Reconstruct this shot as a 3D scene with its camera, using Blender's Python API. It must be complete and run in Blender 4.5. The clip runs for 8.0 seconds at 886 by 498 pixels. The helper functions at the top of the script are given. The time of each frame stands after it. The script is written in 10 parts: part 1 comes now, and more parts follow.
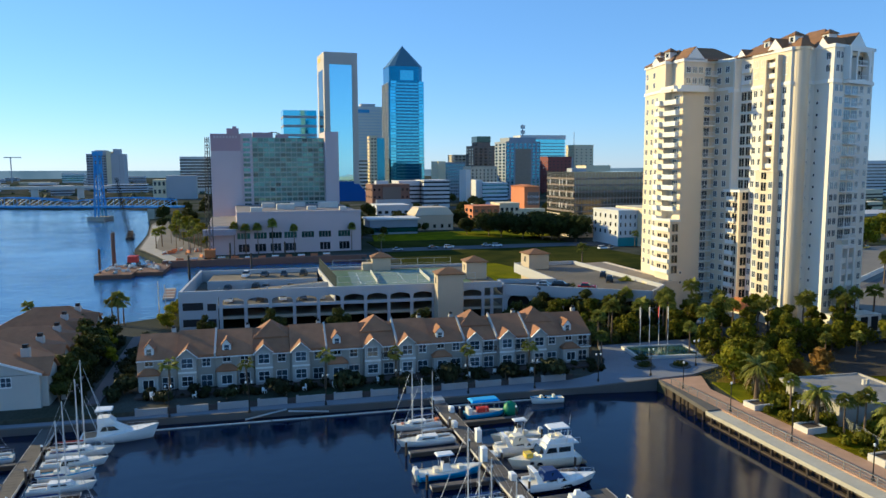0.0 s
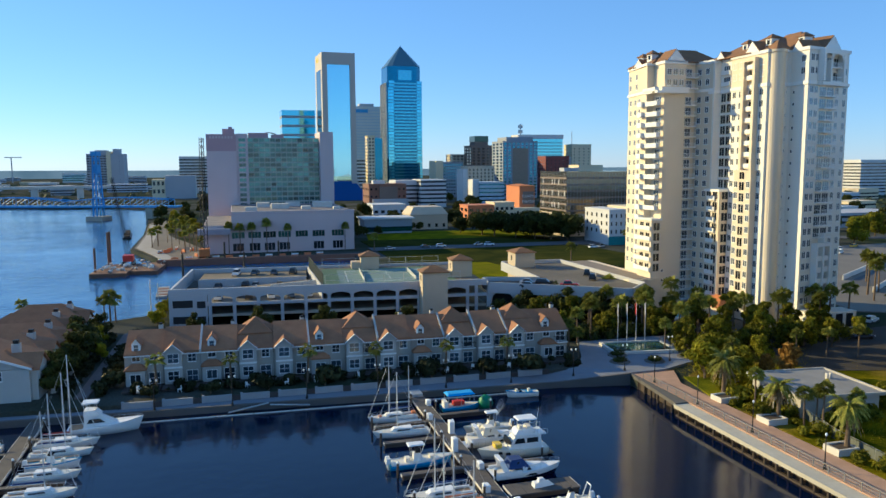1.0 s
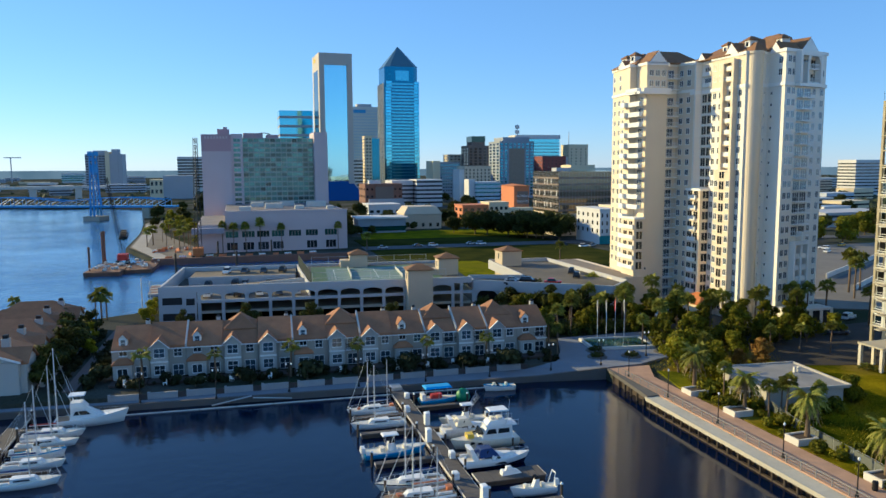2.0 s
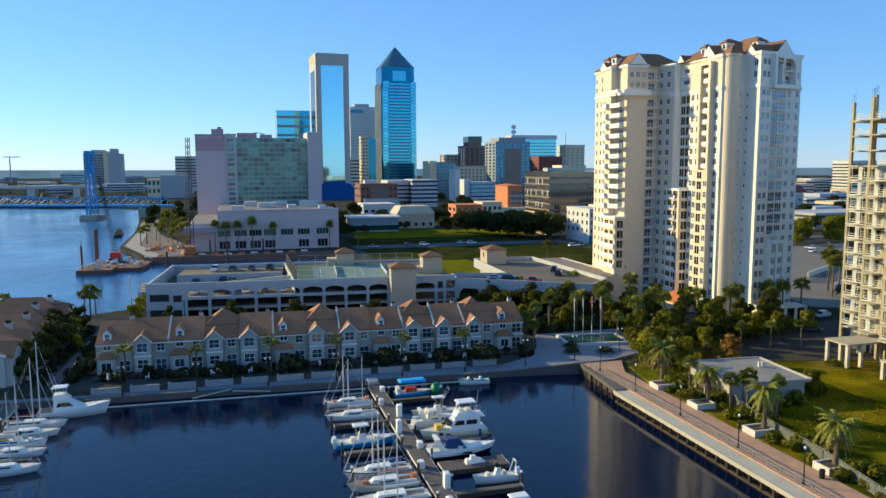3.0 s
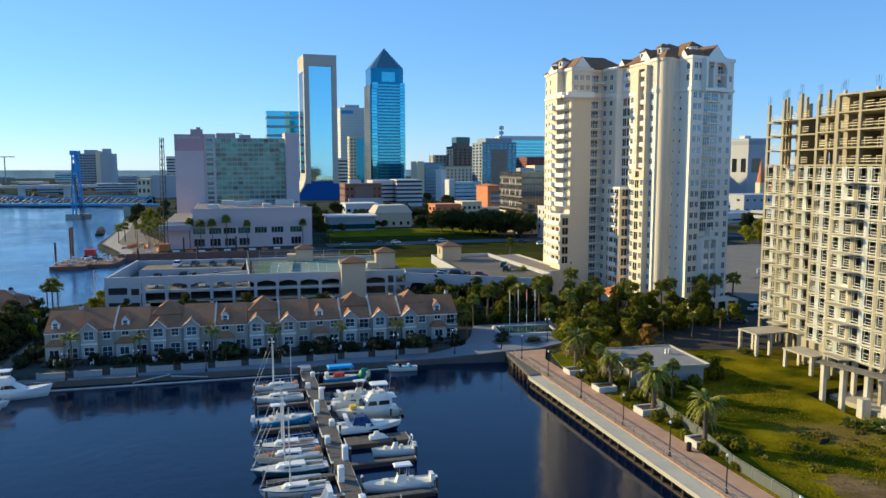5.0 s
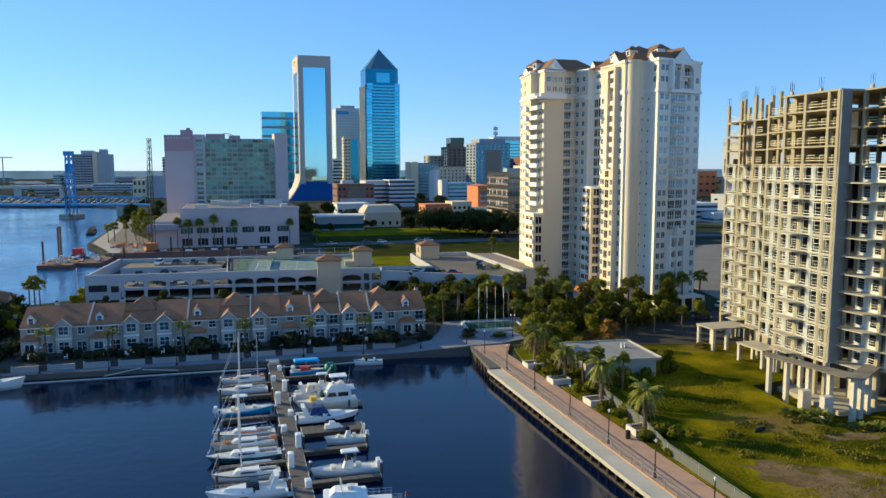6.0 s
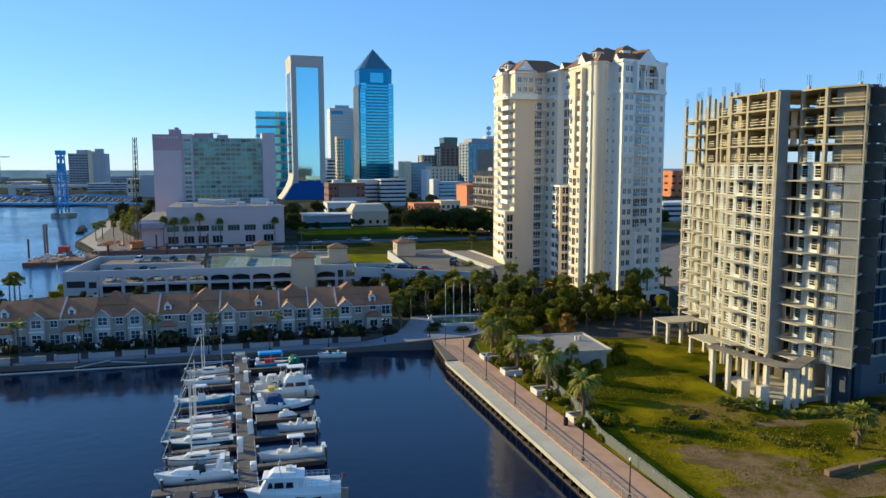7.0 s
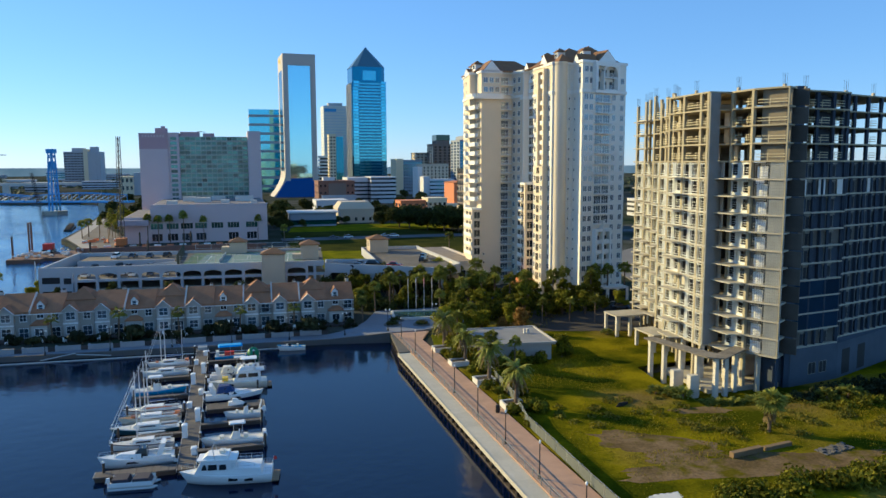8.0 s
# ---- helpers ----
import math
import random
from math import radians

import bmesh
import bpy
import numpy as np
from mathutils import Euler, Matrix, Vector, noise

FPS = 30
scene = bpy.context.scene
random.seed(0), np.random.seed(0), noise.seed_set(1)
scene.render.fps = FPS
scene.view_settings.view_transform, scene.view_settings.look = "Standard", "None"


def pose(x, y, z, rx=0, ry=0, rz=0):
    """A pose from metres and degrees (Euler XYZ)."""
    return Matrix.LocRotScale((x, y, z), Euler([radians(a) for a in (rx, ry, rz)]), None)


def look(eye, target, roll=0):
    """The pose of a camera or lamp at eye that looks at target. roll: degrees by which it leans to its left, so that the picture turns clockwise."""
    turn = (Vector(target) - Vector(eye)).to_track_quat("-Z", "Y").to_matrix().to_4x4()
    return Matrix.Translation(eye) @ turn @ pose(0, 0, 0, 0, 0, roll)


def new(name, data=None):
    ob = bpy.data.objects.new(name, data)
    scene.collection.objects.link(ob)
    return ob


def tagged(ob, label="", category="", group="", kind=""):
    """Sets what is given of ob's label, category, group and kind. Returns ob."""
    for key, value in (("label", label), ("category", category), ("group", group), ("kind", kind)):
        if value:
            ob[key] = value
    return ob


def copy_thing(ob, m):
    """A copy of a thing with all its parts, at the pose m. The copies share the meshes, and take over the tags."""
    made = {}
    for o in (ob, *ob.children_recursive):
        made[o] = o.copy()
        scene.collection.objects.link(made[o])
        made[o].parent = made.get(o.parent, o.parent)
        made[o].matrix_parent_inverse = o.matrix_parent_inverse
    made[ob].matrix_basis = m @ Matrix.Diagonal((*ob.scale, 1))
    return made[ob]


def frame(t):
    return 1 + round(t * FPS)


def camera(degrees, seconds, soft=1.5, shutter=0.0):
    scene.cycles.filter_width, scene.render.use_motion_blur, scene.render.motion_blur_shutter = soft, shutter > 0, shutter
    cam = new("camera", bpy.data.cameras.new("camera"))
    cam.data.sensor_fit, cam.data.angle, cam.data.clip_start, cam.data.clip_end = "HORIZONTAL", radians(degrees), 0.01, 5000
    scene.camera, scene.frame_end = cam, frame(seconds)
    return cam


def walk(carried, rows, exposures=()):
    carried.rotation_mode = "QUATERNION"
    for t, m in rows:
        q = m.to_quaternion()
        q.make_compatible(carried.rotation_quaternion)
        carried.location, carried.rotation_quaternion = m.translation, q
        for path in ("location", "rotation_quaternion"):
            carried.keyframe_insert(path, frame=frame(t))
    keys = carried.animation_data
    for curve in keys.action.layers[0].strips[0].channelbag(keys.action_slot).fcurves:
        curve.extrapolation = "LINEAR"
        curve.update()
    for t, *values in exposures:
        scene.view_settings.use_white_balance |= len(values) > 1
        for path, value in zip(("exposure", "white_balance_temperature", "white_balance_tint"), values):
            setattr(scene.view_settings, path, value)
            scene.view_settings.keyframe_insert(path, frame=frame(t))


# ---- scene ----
cam = camera(62.0, 8.0)
# seconds, eye (x, y, z), yaw, pitch, roll
PATH = [
    (0, 0.00, 0.00, 38.30, -16.008, -6.467, -0.246),
    (0.5, 1.18, -2.35, 38.59, -15.957, -6.528, -0.350),
    (1, 2.71, -4.53, 38.52, -15.916, -6.518, -0.319),
    (1.5, 4.00, -6.56, 38.41, -15.916, -6.500, -0.343),
    (3, 8.36, -12.88, 38.28, -15.920, -6.494, -0.220),
    (3.5, 10.58, -15.47, 38.19, -15.942, -6.514, -0.170),
    (4, 13.39, -18.47, 38.14, -15.978, -6.520, -0.182),
    (4.5, 15.95, -21.07, 37.99, -16.025, -6.480, -0.128),
    (6, 23.83, -29.31, 37.63, -16.043, -6.391, -0.134),
    (6.5, 26.67, -32.32, 37.53, -16.068, -6.381, -0.098),
    (7, 29.70, -35.45, 37.38, -16.110, -6.415, -0.107),
    (7.5, 33.08, -38.89, 37.36, -16.129, -6.478, -0.113),
    (8, 36.95, -42.69, 37.69, -16.129, -6.637, -0.226),
]


def eye_pose(x, y, z, yaw, pitch, roll):
    return pose(x, y, z, 0, 0, yaw) @ pose(0, 0, 0, 90 + pitch, 0, 0) @ pose(0, 0, 0, 0, 0, roll)


walk(cam, [(row[0], eye_pose(*row[1:])) for row in PATH], exposures=[(0.0, 0.42, 5480, 8), (8.0, 0.42, 5480, 8)])

# ---- world, sun and exposure ----
SUN_TO = Vector((-0.735, 0.595, 0.325)).normalized()
world = bpy.data.worlds.new("sky")
scene.world = world
world.use_nodes = True
wn, wl = world.node_tree.nodes, world.node_tree.links
sky = wn.new("ShaderNodeTexSky")
sky.sky_type, sky.sun_disc = "NISHITA", False
sky.sun_elevation = math.asin(SUN_TO.z)
sky.sun_rotation = math.atan2(SUN_TO.x, SUN_TO.y)
sky.altitude, sky.air_density, sky.dust_density, sky.ozone_density = 800, 1.0, 0.0, 4.0
# a thin even veil over the clear sky
veil = wn.new("ShaderNodeMix")
veil.data_type = "RGBA"
veil.inputs["Factor"].default_value = 0.40
veil.inputs["B"].default_value = (1.35, 2.85, 5.0, 1)
wl.new(sky.outputs["Color"], veil.inputs["A"])
wl.new(veil.outputs["Result"], wn["Background"].inputs["Color"])
wn["Background"].inputs["Strength"].default_value = 0.122
sun = new("sun", bpy.data.lights.new("sun", "SUN"))
sun.data.energy, sun.data.angle, sun.data.color = 5.0, radians(0.5), (1.0, 0.74, 0.31)
sun.matrix_world = look(SUN_TO * 500, (0, 0, 0))
scene.view_settings.exposure = 0.0

# ---- materials ----
def surface(name, color, rough=0.8, metal=0.0, vary=0.15, scale=0.4, fine=6.0, bump=0.0, bump_scale=8.0, tint=None, spread=0.0, spec=0.5):
    """A painted, mineral or metal surface: stains at one scale, grain at another, a little relief; spread: variation from piece to piece."""
    m = bpy.data.materials.new(name)
    m.use_nodes = True
    n, l = m.node_tree.nodes, m.node_tree.links
    b = n["Principled BSDF"]
    b.inputs["Roughness"].default_value, b.inputs["Metallic"].default_value = rough, metal
    b.inputs["Specular IOR Level"].default_value = spec
    geo = n.new("ShaderNodeNewGeometry")
    big, small = n.new("ShaderNodeTexNoise"), n.new("ShaderNodeTexNoise")
    big.inputs["Scale"].default_value, big.inputs["Detail"].default_value = scale, 4.0
    small.inputs["Scale"].default_value, small.inputs["Detail"].default_value = fine, 3.0
    for tex in (big, small):
        l.new(geo.outputs["Position"], tex.inputs["Vector"])
    ramp = n.new("ShaderNodeMix")
    ramp.data_type = "RGBA"
    dark = tint or tuple(c * (1 - 2.2 * vary) for c in color)
    ramp.inputs["A"].default_value = (*dark, 1)
    ramp.inputs["B"].default_value = (*[min(1, c * (1 + 0.5 * vary)) for c in color], 1)
    mid = n.new("ShaderNodeMath")
    mid.operation = "MULTIPLY_ADD"
    mid.inputs[1].default_value, mid.inputs[2].default_value = 0.45, 0.05
    l.new(small.outputs["Fac"], mid.inputs[0])
    add = n.new("ShaderNodeMath")
    add.operation = "MULTIPLY_ADD"
    add.use_clamp = True
    add.inputs[1].default_value = 1.0
    l.new(big.outputs["Fac"], add.inputs[0])
    l.new(mid.outputs[0], add.inputs[2])
    l.new(add.outputs[0], ramp.inputs["Factor"])
    out = ramp.outputs["Result"]
    if spread:
        info, hsv, rng = n.new("ShaderNodeObjectInfo"), n.new("ShaderNodeHueSaturation"), n.new("ShaderNodeMapRange")
        rng.inputs["To Min"].default_value, rng.inputs["To Max"].default_value = 1 - spread, 1 + spread
        l.new(info.outputs["Random"], rng.inputs["Value"])
        l.new(rng.outputs["Result"], hsv.inputs["Value"])
        l.new(out, hsv.inputs["Color"])
        out = hsv.outputs["Color"]
    l.new(out, b.inputs["Base Color"])
    if bump:
        bp, tex = n.new("ShaderNodeBump"), n.new("ShaderNodeTexNoise")
        tex.inputs["Scale"].default_value, tex.inputs["Detail"].default_value = bump_scale, 5.0
        l.new(geo.outputs["Position"], tex.inputs["Vector"])
        bp.inputs["Strength"].default_value, bp.inputs["Distance"].default_value = bump, 0.05
        l.new(tex.outputs["Fac"], bp.inputs["Height"])
        l.new(bp.outputs["Normal"], b.inputs["Normal"])
    return m


def glazing(name, color, rough=0.06, mirror=0.6, spread=0.3):
    """Window glass of a facade: dark behind, mirrors the sky; each pane is a little different."""
    m = bpy.data.materials.new(name)
    m.use_nodes = True
    n, l = m.node_tree.nodes, m.node_tree.links
    b = n["Principled BSDF"]
    b.inputs["Roughness"].default_value = rough
    b.inputs["Metallic"].default_value = mirror
    b.inputs["IOR"].default_value = 1.6
    info, hsv, rng = n.new("ShaderNodeObjectInfo"), n.new("ShaderNodeHueSaturation"), n.new("ShaderNodeMapRange")
    rng.inputs["To Min"].default_value, rng.inputs["To Max"].default_value = 1 - spread, 1 + spread
    l.new(info.outputs["Random"], rng.inputs["Value"])
    l.new(rng.outputs["Result"], hsv.inputs["Value"])
    hsv.inputs["Color"].default_value = (*color, 1)
    l.new(hsv.outputs["Color"], b.inputs["Base Color"])
    geo, tex, bp = n.new("ShaderNodeNewGeometry"), n.new("ShaderNodeTexNoise"), n.new("ShaderNodeBump")
    tex.inputs["Scale"].default_value = 0.5
    l.new(geo.outputs["Position"], tex.inputs["Vector"])
    bp.inputs["Strength"].default_value, bp.inputs["Distance"].default_value = 0.12, 0.1
    l.new(tex.outputs["Fac"], bp.inputs["Height"])
    l.new(bp.outputs["Normal"], b.inputs["Normal"])
    return m


# ---- mesh helpers ----
def box(bm, x0, x1, y0, y1, z0, z1):
    v = [bm.verts.new((x, y, z)) for z in (z0, z1) for x, y in ((x0, y0), (x1, y0), (x1, y1), (x0, y1))]
    for q in ((3, 2, 1, 0), (4, 5, 6, 7), (0, 1, 5, 4), (1, 2, 6, 5), (2, 3, 7, 6), (3, 0, 4, 7)):
        bm.faces.new([v[i] for i in q])
    return v


def prism(bm, pts, z0, z1, top=None):
    """An upright prism over a plan outline (counter-clockwise); top: another outline for the upper end."""
    low = [bm.verts.new((x, y, z0)) for x, y in pts]
    high = [bm.verts.new((x, y, z1)) for x, y in (top or pts)]
    bm.faces.new(low[::-1])
    bm.faces.new(high)
    k = len(pts)
    for i in range(k):
        bm.faces.new((low[i], low[(i + 1) % k], high[(i + 1) % k], high[i]))


def tube(bm, a, b, r0, r1=None, sides=8):
    """A round bar from a to b, with closed ends."""
    a, b = Vector(a), Vector(b)
    r1 = r0 if r1 is None else r1
    q = (b - a).to_track_quat("Z", "Y")
    rings = []
    for c, r in ((a, r0), (b, r1)):
        rings.append([bm.verts.new(c + q @ Vector((r * math.cos(t * math.tau / sides), r * math.sin(t * math.tau / sides), 0))) for t in range(sides)])
    bm.faces.new(rings[0][::-1])
    bm.faces.new(rings[1])
    for i in range(sides):
        j = (i + 1) % sides
        bm.faces.new((rings[0][i], rings[0][j], rings[1][j], rings[1][i]))


def lathe(bm, rings, sides=10, cx=0.0, cy=0.0):
    """A turned shape from (radius, z) rings."""
    loops = [[bm.verts.new((cx + r * math.cos(t * math.tau / sides), cy + r * math.sin(t * math.tau / sides), z)) for t in range(sides)] for r, z in rings]
    bm.faces.new(loops[0][::-1])
    bm.faces.new(loops[-1])
    for a, b in zip(loops, loops[1:]):
        for i in range(sides):
            j = (i + 1) % sides
            bm.faces.new((a[i], a[j], b[j], b[i]))


def mesh_of(name, bm, material, smooth=False):
    me = bpy.data.meshes.new(name)
    bmesh.ops.recalc_face_normals(bm, faces=bm.faces)
    bm.to_mesh(me)
    bm.free()
    for one in material if isinstance(material, (list, tuple)) else (material,):
        me.materials.append(one)
    if smooth:
        for p in me.polygons:
            p.use_smooth = True
    return me


def part(name, bm, material, parent=None, label="", smooth=False):
    """Links a bmesh (or a ready mesh) as one object, under a thing or a part."""
    me = bm if isinstance(bm, bpy.types.Mesh) else mesh_of(name, bm, material, smooth)
    ob = new(name, me)
    if parent is not None:
        ob.parent = parent
    if label:
        ob["label"] = label
    return ob


def placed(me, name, parent, x, y, z, turn=0.0, scale=None):
    """One more object on a shared mesh, under a thing."""
    ob = new(name, me)
    ob.parent = parent
    ob.location = (x, y, z)
    ob.rotation_euler = (0, 0, turn)
    if scale:
        ob.scale = scale
    return ob


def thing(name, label, category, x=0, y=0, z=0, turn=0.0, group=""):
    ob = new(name)
    ob.location, ob.rotation_euler = (x, y, z), (0, 0, radians(turn))
    return tagged(ob, label, category, group)


def boxes(*rows):
    bm = bmesh.new()
    for r in rows:
        box(bm, *r)
    return bm

# ---- palette ----
M_CREAM = surface("cream_stucco", (0.75, 0.63, 0.455), 0.85, vary=0.05, scale=0.15, bump=0.1)
M_PALE = surface("pale_stucco", (0.86, 0.83, 0.76), 0.85, vary=0.04, scale=0.2)
M_IVORYW = surface("ivory_stucco", (0.84, 0.78, 0.67), 0.85, vary=0.05, scale=0.15)
M_WHITE = surface("white_paint", (0.80, 0.80, 0.78), 0.6, vary=0.04, scale=0.5)
M_TILE = surface("brown_roof_tile", (0.23, 0.115, 0.05), 0.85, vary=0.22, scale=0.8, fine=5, bump=0.6, bump_scale=5)
M_SHINGLE = surface("brown_shingle", (0.31, 0.142, 0.068), 0.9, vary=0.22, scale=0.6, fine=4, bump=0.5, bump_scale=6, spread=0.12)
M_ORANGE = surface("orange_tile", (0.50, 0.17, 0.05), 0.85, vary=0.2, scale=1.0)
M_CONC = surface("raw_concrete", (0.46, 0.41, 0.31), 0.9, vary=0.2, scale=0.35, bump=0.3)
M_CONCL = surface("pale_concrete", (0.62, 0.58, 0.52), 0.88, vary=0.12, scale=0.3, bump=0.2)
M_DECKC = surface("quay_concrete", (0.115, 0.105, 0.095), 0.9, vary=0.15, scale=0.25, bump=0.2)
M_STEEL = surface("galvanised_steel", (0.55, 0.56, 0.56), 0.45, 0.7, vary=0.1)
M_DARK = surface("dark_metal", (0.025, 0.025, 0.025), 0.5, 0.5, vary=0.1)
# near-black for openings and decks: the darkness inside is painted flat
M_BLACK = surface("unlit_depth_black", (0.015, 0.016, 0.018), 0.7, vary=0.1)
M_WOODG = surface("weathered_boards", (0.115, 0.10, 0.09), 0.9, vary=0.25, scale=0.8, fine=9, spread=0.15, bump=0.3)
M_PILE = surface("dark_pile", (0.07, 0.05, 0.035), 0.9, vary=0.2)
M_TRUNK = surface("bark", (0.16, 0.11, 0.07), 0.95, vary=0.25, scale=2, bump=0.6)
M_GLASS = glazing("window_glass", (0.17, 0.20, 0.23), mirror=0.45)
M_BRONZE = glazing("bronze_glass", (0.17, 0.155, 0.12), mirror=0.7, spread=0.2)
M_GLASSH = glazing("house_glass", (0.06, 0.085, 0.11), mirror=0.35, spread=0.5)
M_GLASSD = glazing("dark_glass", (0.03, 0.035, 0.04), mirror=0.3, spread=0.5)
M_GLASSB = glazing("blue_mirror_glass", (0.14, 0.44, 0.58), 0.05, 0.9, spread=0.12)
M_GLASSN = glazing("navy_mirror_glass", (0.03, 0.17, 0.28), 0.05, 0.85, spread=0.15)
M_GLASSG = glazing("green_glass", (0.055, 0.15, 0.14), 0.08, 0.45, spread=0.8)
M_ASPH = surface("asphalt", (0.075, 0.075, 0.08), 0.92, vary=0.15, scale=0.2)
M_BLUE = surface("blue_bridge_paint", (0.07, 0.31, 0.62), 0.5, vary=0.12)
M_BRICK = surface("brown_brick_wall", (0.22, 0.11, 0.075), 0.9, vary=0.15, scale=0.4)
M_PINKW = surface("pale_pink_stucco", (0.60, 0.48, 0.47), 0.85, vary=0.05, scale=0.08)
M_PINKD = surface("rose_stucco", (0.46, 0.30, 0.31), 0.85, vary=0.05, scale=0.1)
M_RED = surface("red_paint", (0.55, 0.04, 0.03), 0.5, vary=0.08)
M_YEL = surface("yellow_canvas", (0.75, 0.52, 0.05), 0.7, vary=0.08)


def ground_material(name, a, b, c, s0, s1):
    """Patchy ground: two greens and bare earth, blended at two scales."""
    m = bpy.data.materials.new(name)
    m.use_nodes = True
    n, l = m.node_tree.nodes, m.node_tree.links
    p = n["Principled BSDF"]
    p.inputs["Roughness"].default_value = 0.95
    p.inputs["Specular IOR Level"].default_value = 0.0
    geo, t0, t1, t2 = n.new("ShaderNodeNewGeometry"), n.new("ShaderNodeTexNoise"), n.new("ShaderNodeTexNoise"), n.new("ShaderNodeTexNoise")
    for t, s in ((t0, s0), (t1, s1), (t2, 2.5)):
        t.inputs["Scale"].default_value, t.inputs["Detail"].default_value = s, 6
        l.new(geo.outputs["Position"], t.inputs["Vector"])
    r0, r1 = n.new("ShaderNodeValToRGB"), n.new("ShaderNodeValToRGB")
    r0.color_ramp.elements[0].position, r0.color_ramp.elements[1].position = 0.40, 0.60
    r0.color_ramp.elements[0].color, r0.color_ramp.elements[1].color = (*a, 1), (*b, 1)
    r1.color_ramp.elements[0].position, r1.color_ramp.elements[1].position = 0.52, 0.66
    mix, mul = n.new("ShaderNodeMix"), n.new("ShaderNodeMix")
    mix.data_type = mul.data_type = "RGBA"
    mul.blend_type = "MULTIPLY"
    l.new(t1.outputs["Fac"], r0.inputs["Fac"])
    l.new(t0.outputs["Fac"], r1.inputs["Fac"])
    l.new(r1.outputs["Color"], mix.inputs["Factor"])
    l.new(r0.outputs["Color"], mix.inputs["A"])
    mix.inputs["B"].default_value = (*c, 1)
    r2 = n.new("ShaderNodeValToRGB")
    r2.color_ramp.elements[0].color, r2.color_ramp.elements[1].color = (0.72, 0.72, 0.72, 1), (1, 1, 1, 1)
    r2.color_ramp.elements[0].position, r2.color_ramp.elements[1].position = 0.3, 0.6
    l.new(t2.outputs["Fac"], r2.inputs["Fac"])
    mul.inputs["Factor"].default_value = 1
    l.new(mix.outputs["Result"], mul.inputs["A"])
    l.new(r2.outputs["Color"], mul.inputs["B"])
    l.new(mul.outputs["Result"], p.inputs["Base Color"])
    bp = n.new("ShaderNodeBump")
    bp.inputs["Strength"].default_value, bp.inputs["Distance"].default_value = 0.8, 0.12
    l.new(t2.outputs["Fac"], bp.inputs["Height"])
    l.new(bp.outputs["Normal"], p.inputs["Normal"])
    return m


def water_material():
    m = bpy.data.materials.new("river_water")
    m.use_nodes = True
    n, l = m.node_tree.nodes, m.node_tree.links
    p = n["Principled BSDF"]
    p.inputs["Base Color"].default_value = (0.004, 0.012, 0.030, 1)
    p.inputs["Roughness"].default_value = 0.10
    p.inputs["IOR"].default_value = 1.33
    geo, a, b, c = n.new("ShaderNodeNewGeometry"), n.new("ShaderNodeTexNoise"), n.new("ShaderNodeTexNoise"), n.new("ShaderNodeTexNoise")
    for t, s, d in ((a, 0.55, 4), (b, 0.05, 3), (c, 0.02, 3)):
        t.inputs["Scale"].default_value, t.inputs["Detail"].default_value = s, d
        l.new(geo.outputs["Position"], t.inputs["Vector"])
    # dark in the basin; the wind-ruffled river's sky reflection is put into its blue
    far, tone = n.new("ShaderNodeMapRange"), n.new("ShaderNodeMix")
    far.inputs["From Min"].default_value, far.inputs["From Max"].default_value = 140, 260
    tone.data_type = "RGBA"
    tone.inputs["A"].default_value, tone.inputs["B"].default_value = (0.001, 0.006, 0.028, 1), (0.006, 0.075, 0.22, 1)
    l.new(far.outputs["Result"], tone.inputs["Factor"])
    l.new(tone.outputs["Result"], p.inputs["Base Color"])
    # calm in the basin, rippled on the open river
    sep, rng = n.new("ShaderNodeSeparateXYZ"), n.new("ShaderNodeMapRange")
    l.new(geo.outputs["Position"], sep.inputs[0])
    l.new(sep.outputs["Y"], rng.inputs["Value"])
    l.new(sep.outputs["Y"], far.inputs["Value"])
    rng.inputs["From Min"].default_value, rng.inputs["From Max"].default_value = 110, 260
    rng.inputs["To Min"].default_value, rng.inputs["To Max"].default_value = 0.055, 0.40
    patch = n.new("ShaderNodeMath")
    patch.operation = "MULTIPLY"
    l.new(rng.outputs["Result"], patch.inputs[0])
    pr = n.new("ShaderNodeMapRange")
    pr.inputs["From Min"].default_value, pr.inputs["From Max"].default_value = 0.35, 0.65
    pr.inputs["To Min"].default_value, pr.inputs["To Max"].default_value = 0.45, 1.3
    l.new(c.outputs["Fac"], pr.inputs["Value"])
    l.new(pr.outputs["Result"], patch.inputs[1])
    add = n.new("ShaderNodeMath")
    add.operation = "MULTIPLY_ADD"
    add.inputs[1].default_value = 3.0
    l.new(b.outputs["Fac"], add.inputs[0])
    l.new(a.outputs["Fac"], add.inputs[2])
    bp = n.new("ShaderNodeBump")
    bp.inputs["Distance"].default_value = 0.6
    l.new(patch.outputs[0], bp.inputs["Strength"])
    l.new(add.outputs[0], bp.inputs["Height"])
    l.new(bp.outputs["Normal"], p.inputs["Normal"])
    return m


def sheet(name, pts, z0, z1, material, label):
    bm = bmesh.new()
    prism(bm, pts, z0, z1)
    return tagged(part(name, bm, material), label, name.split("_")[0], kind="structure")


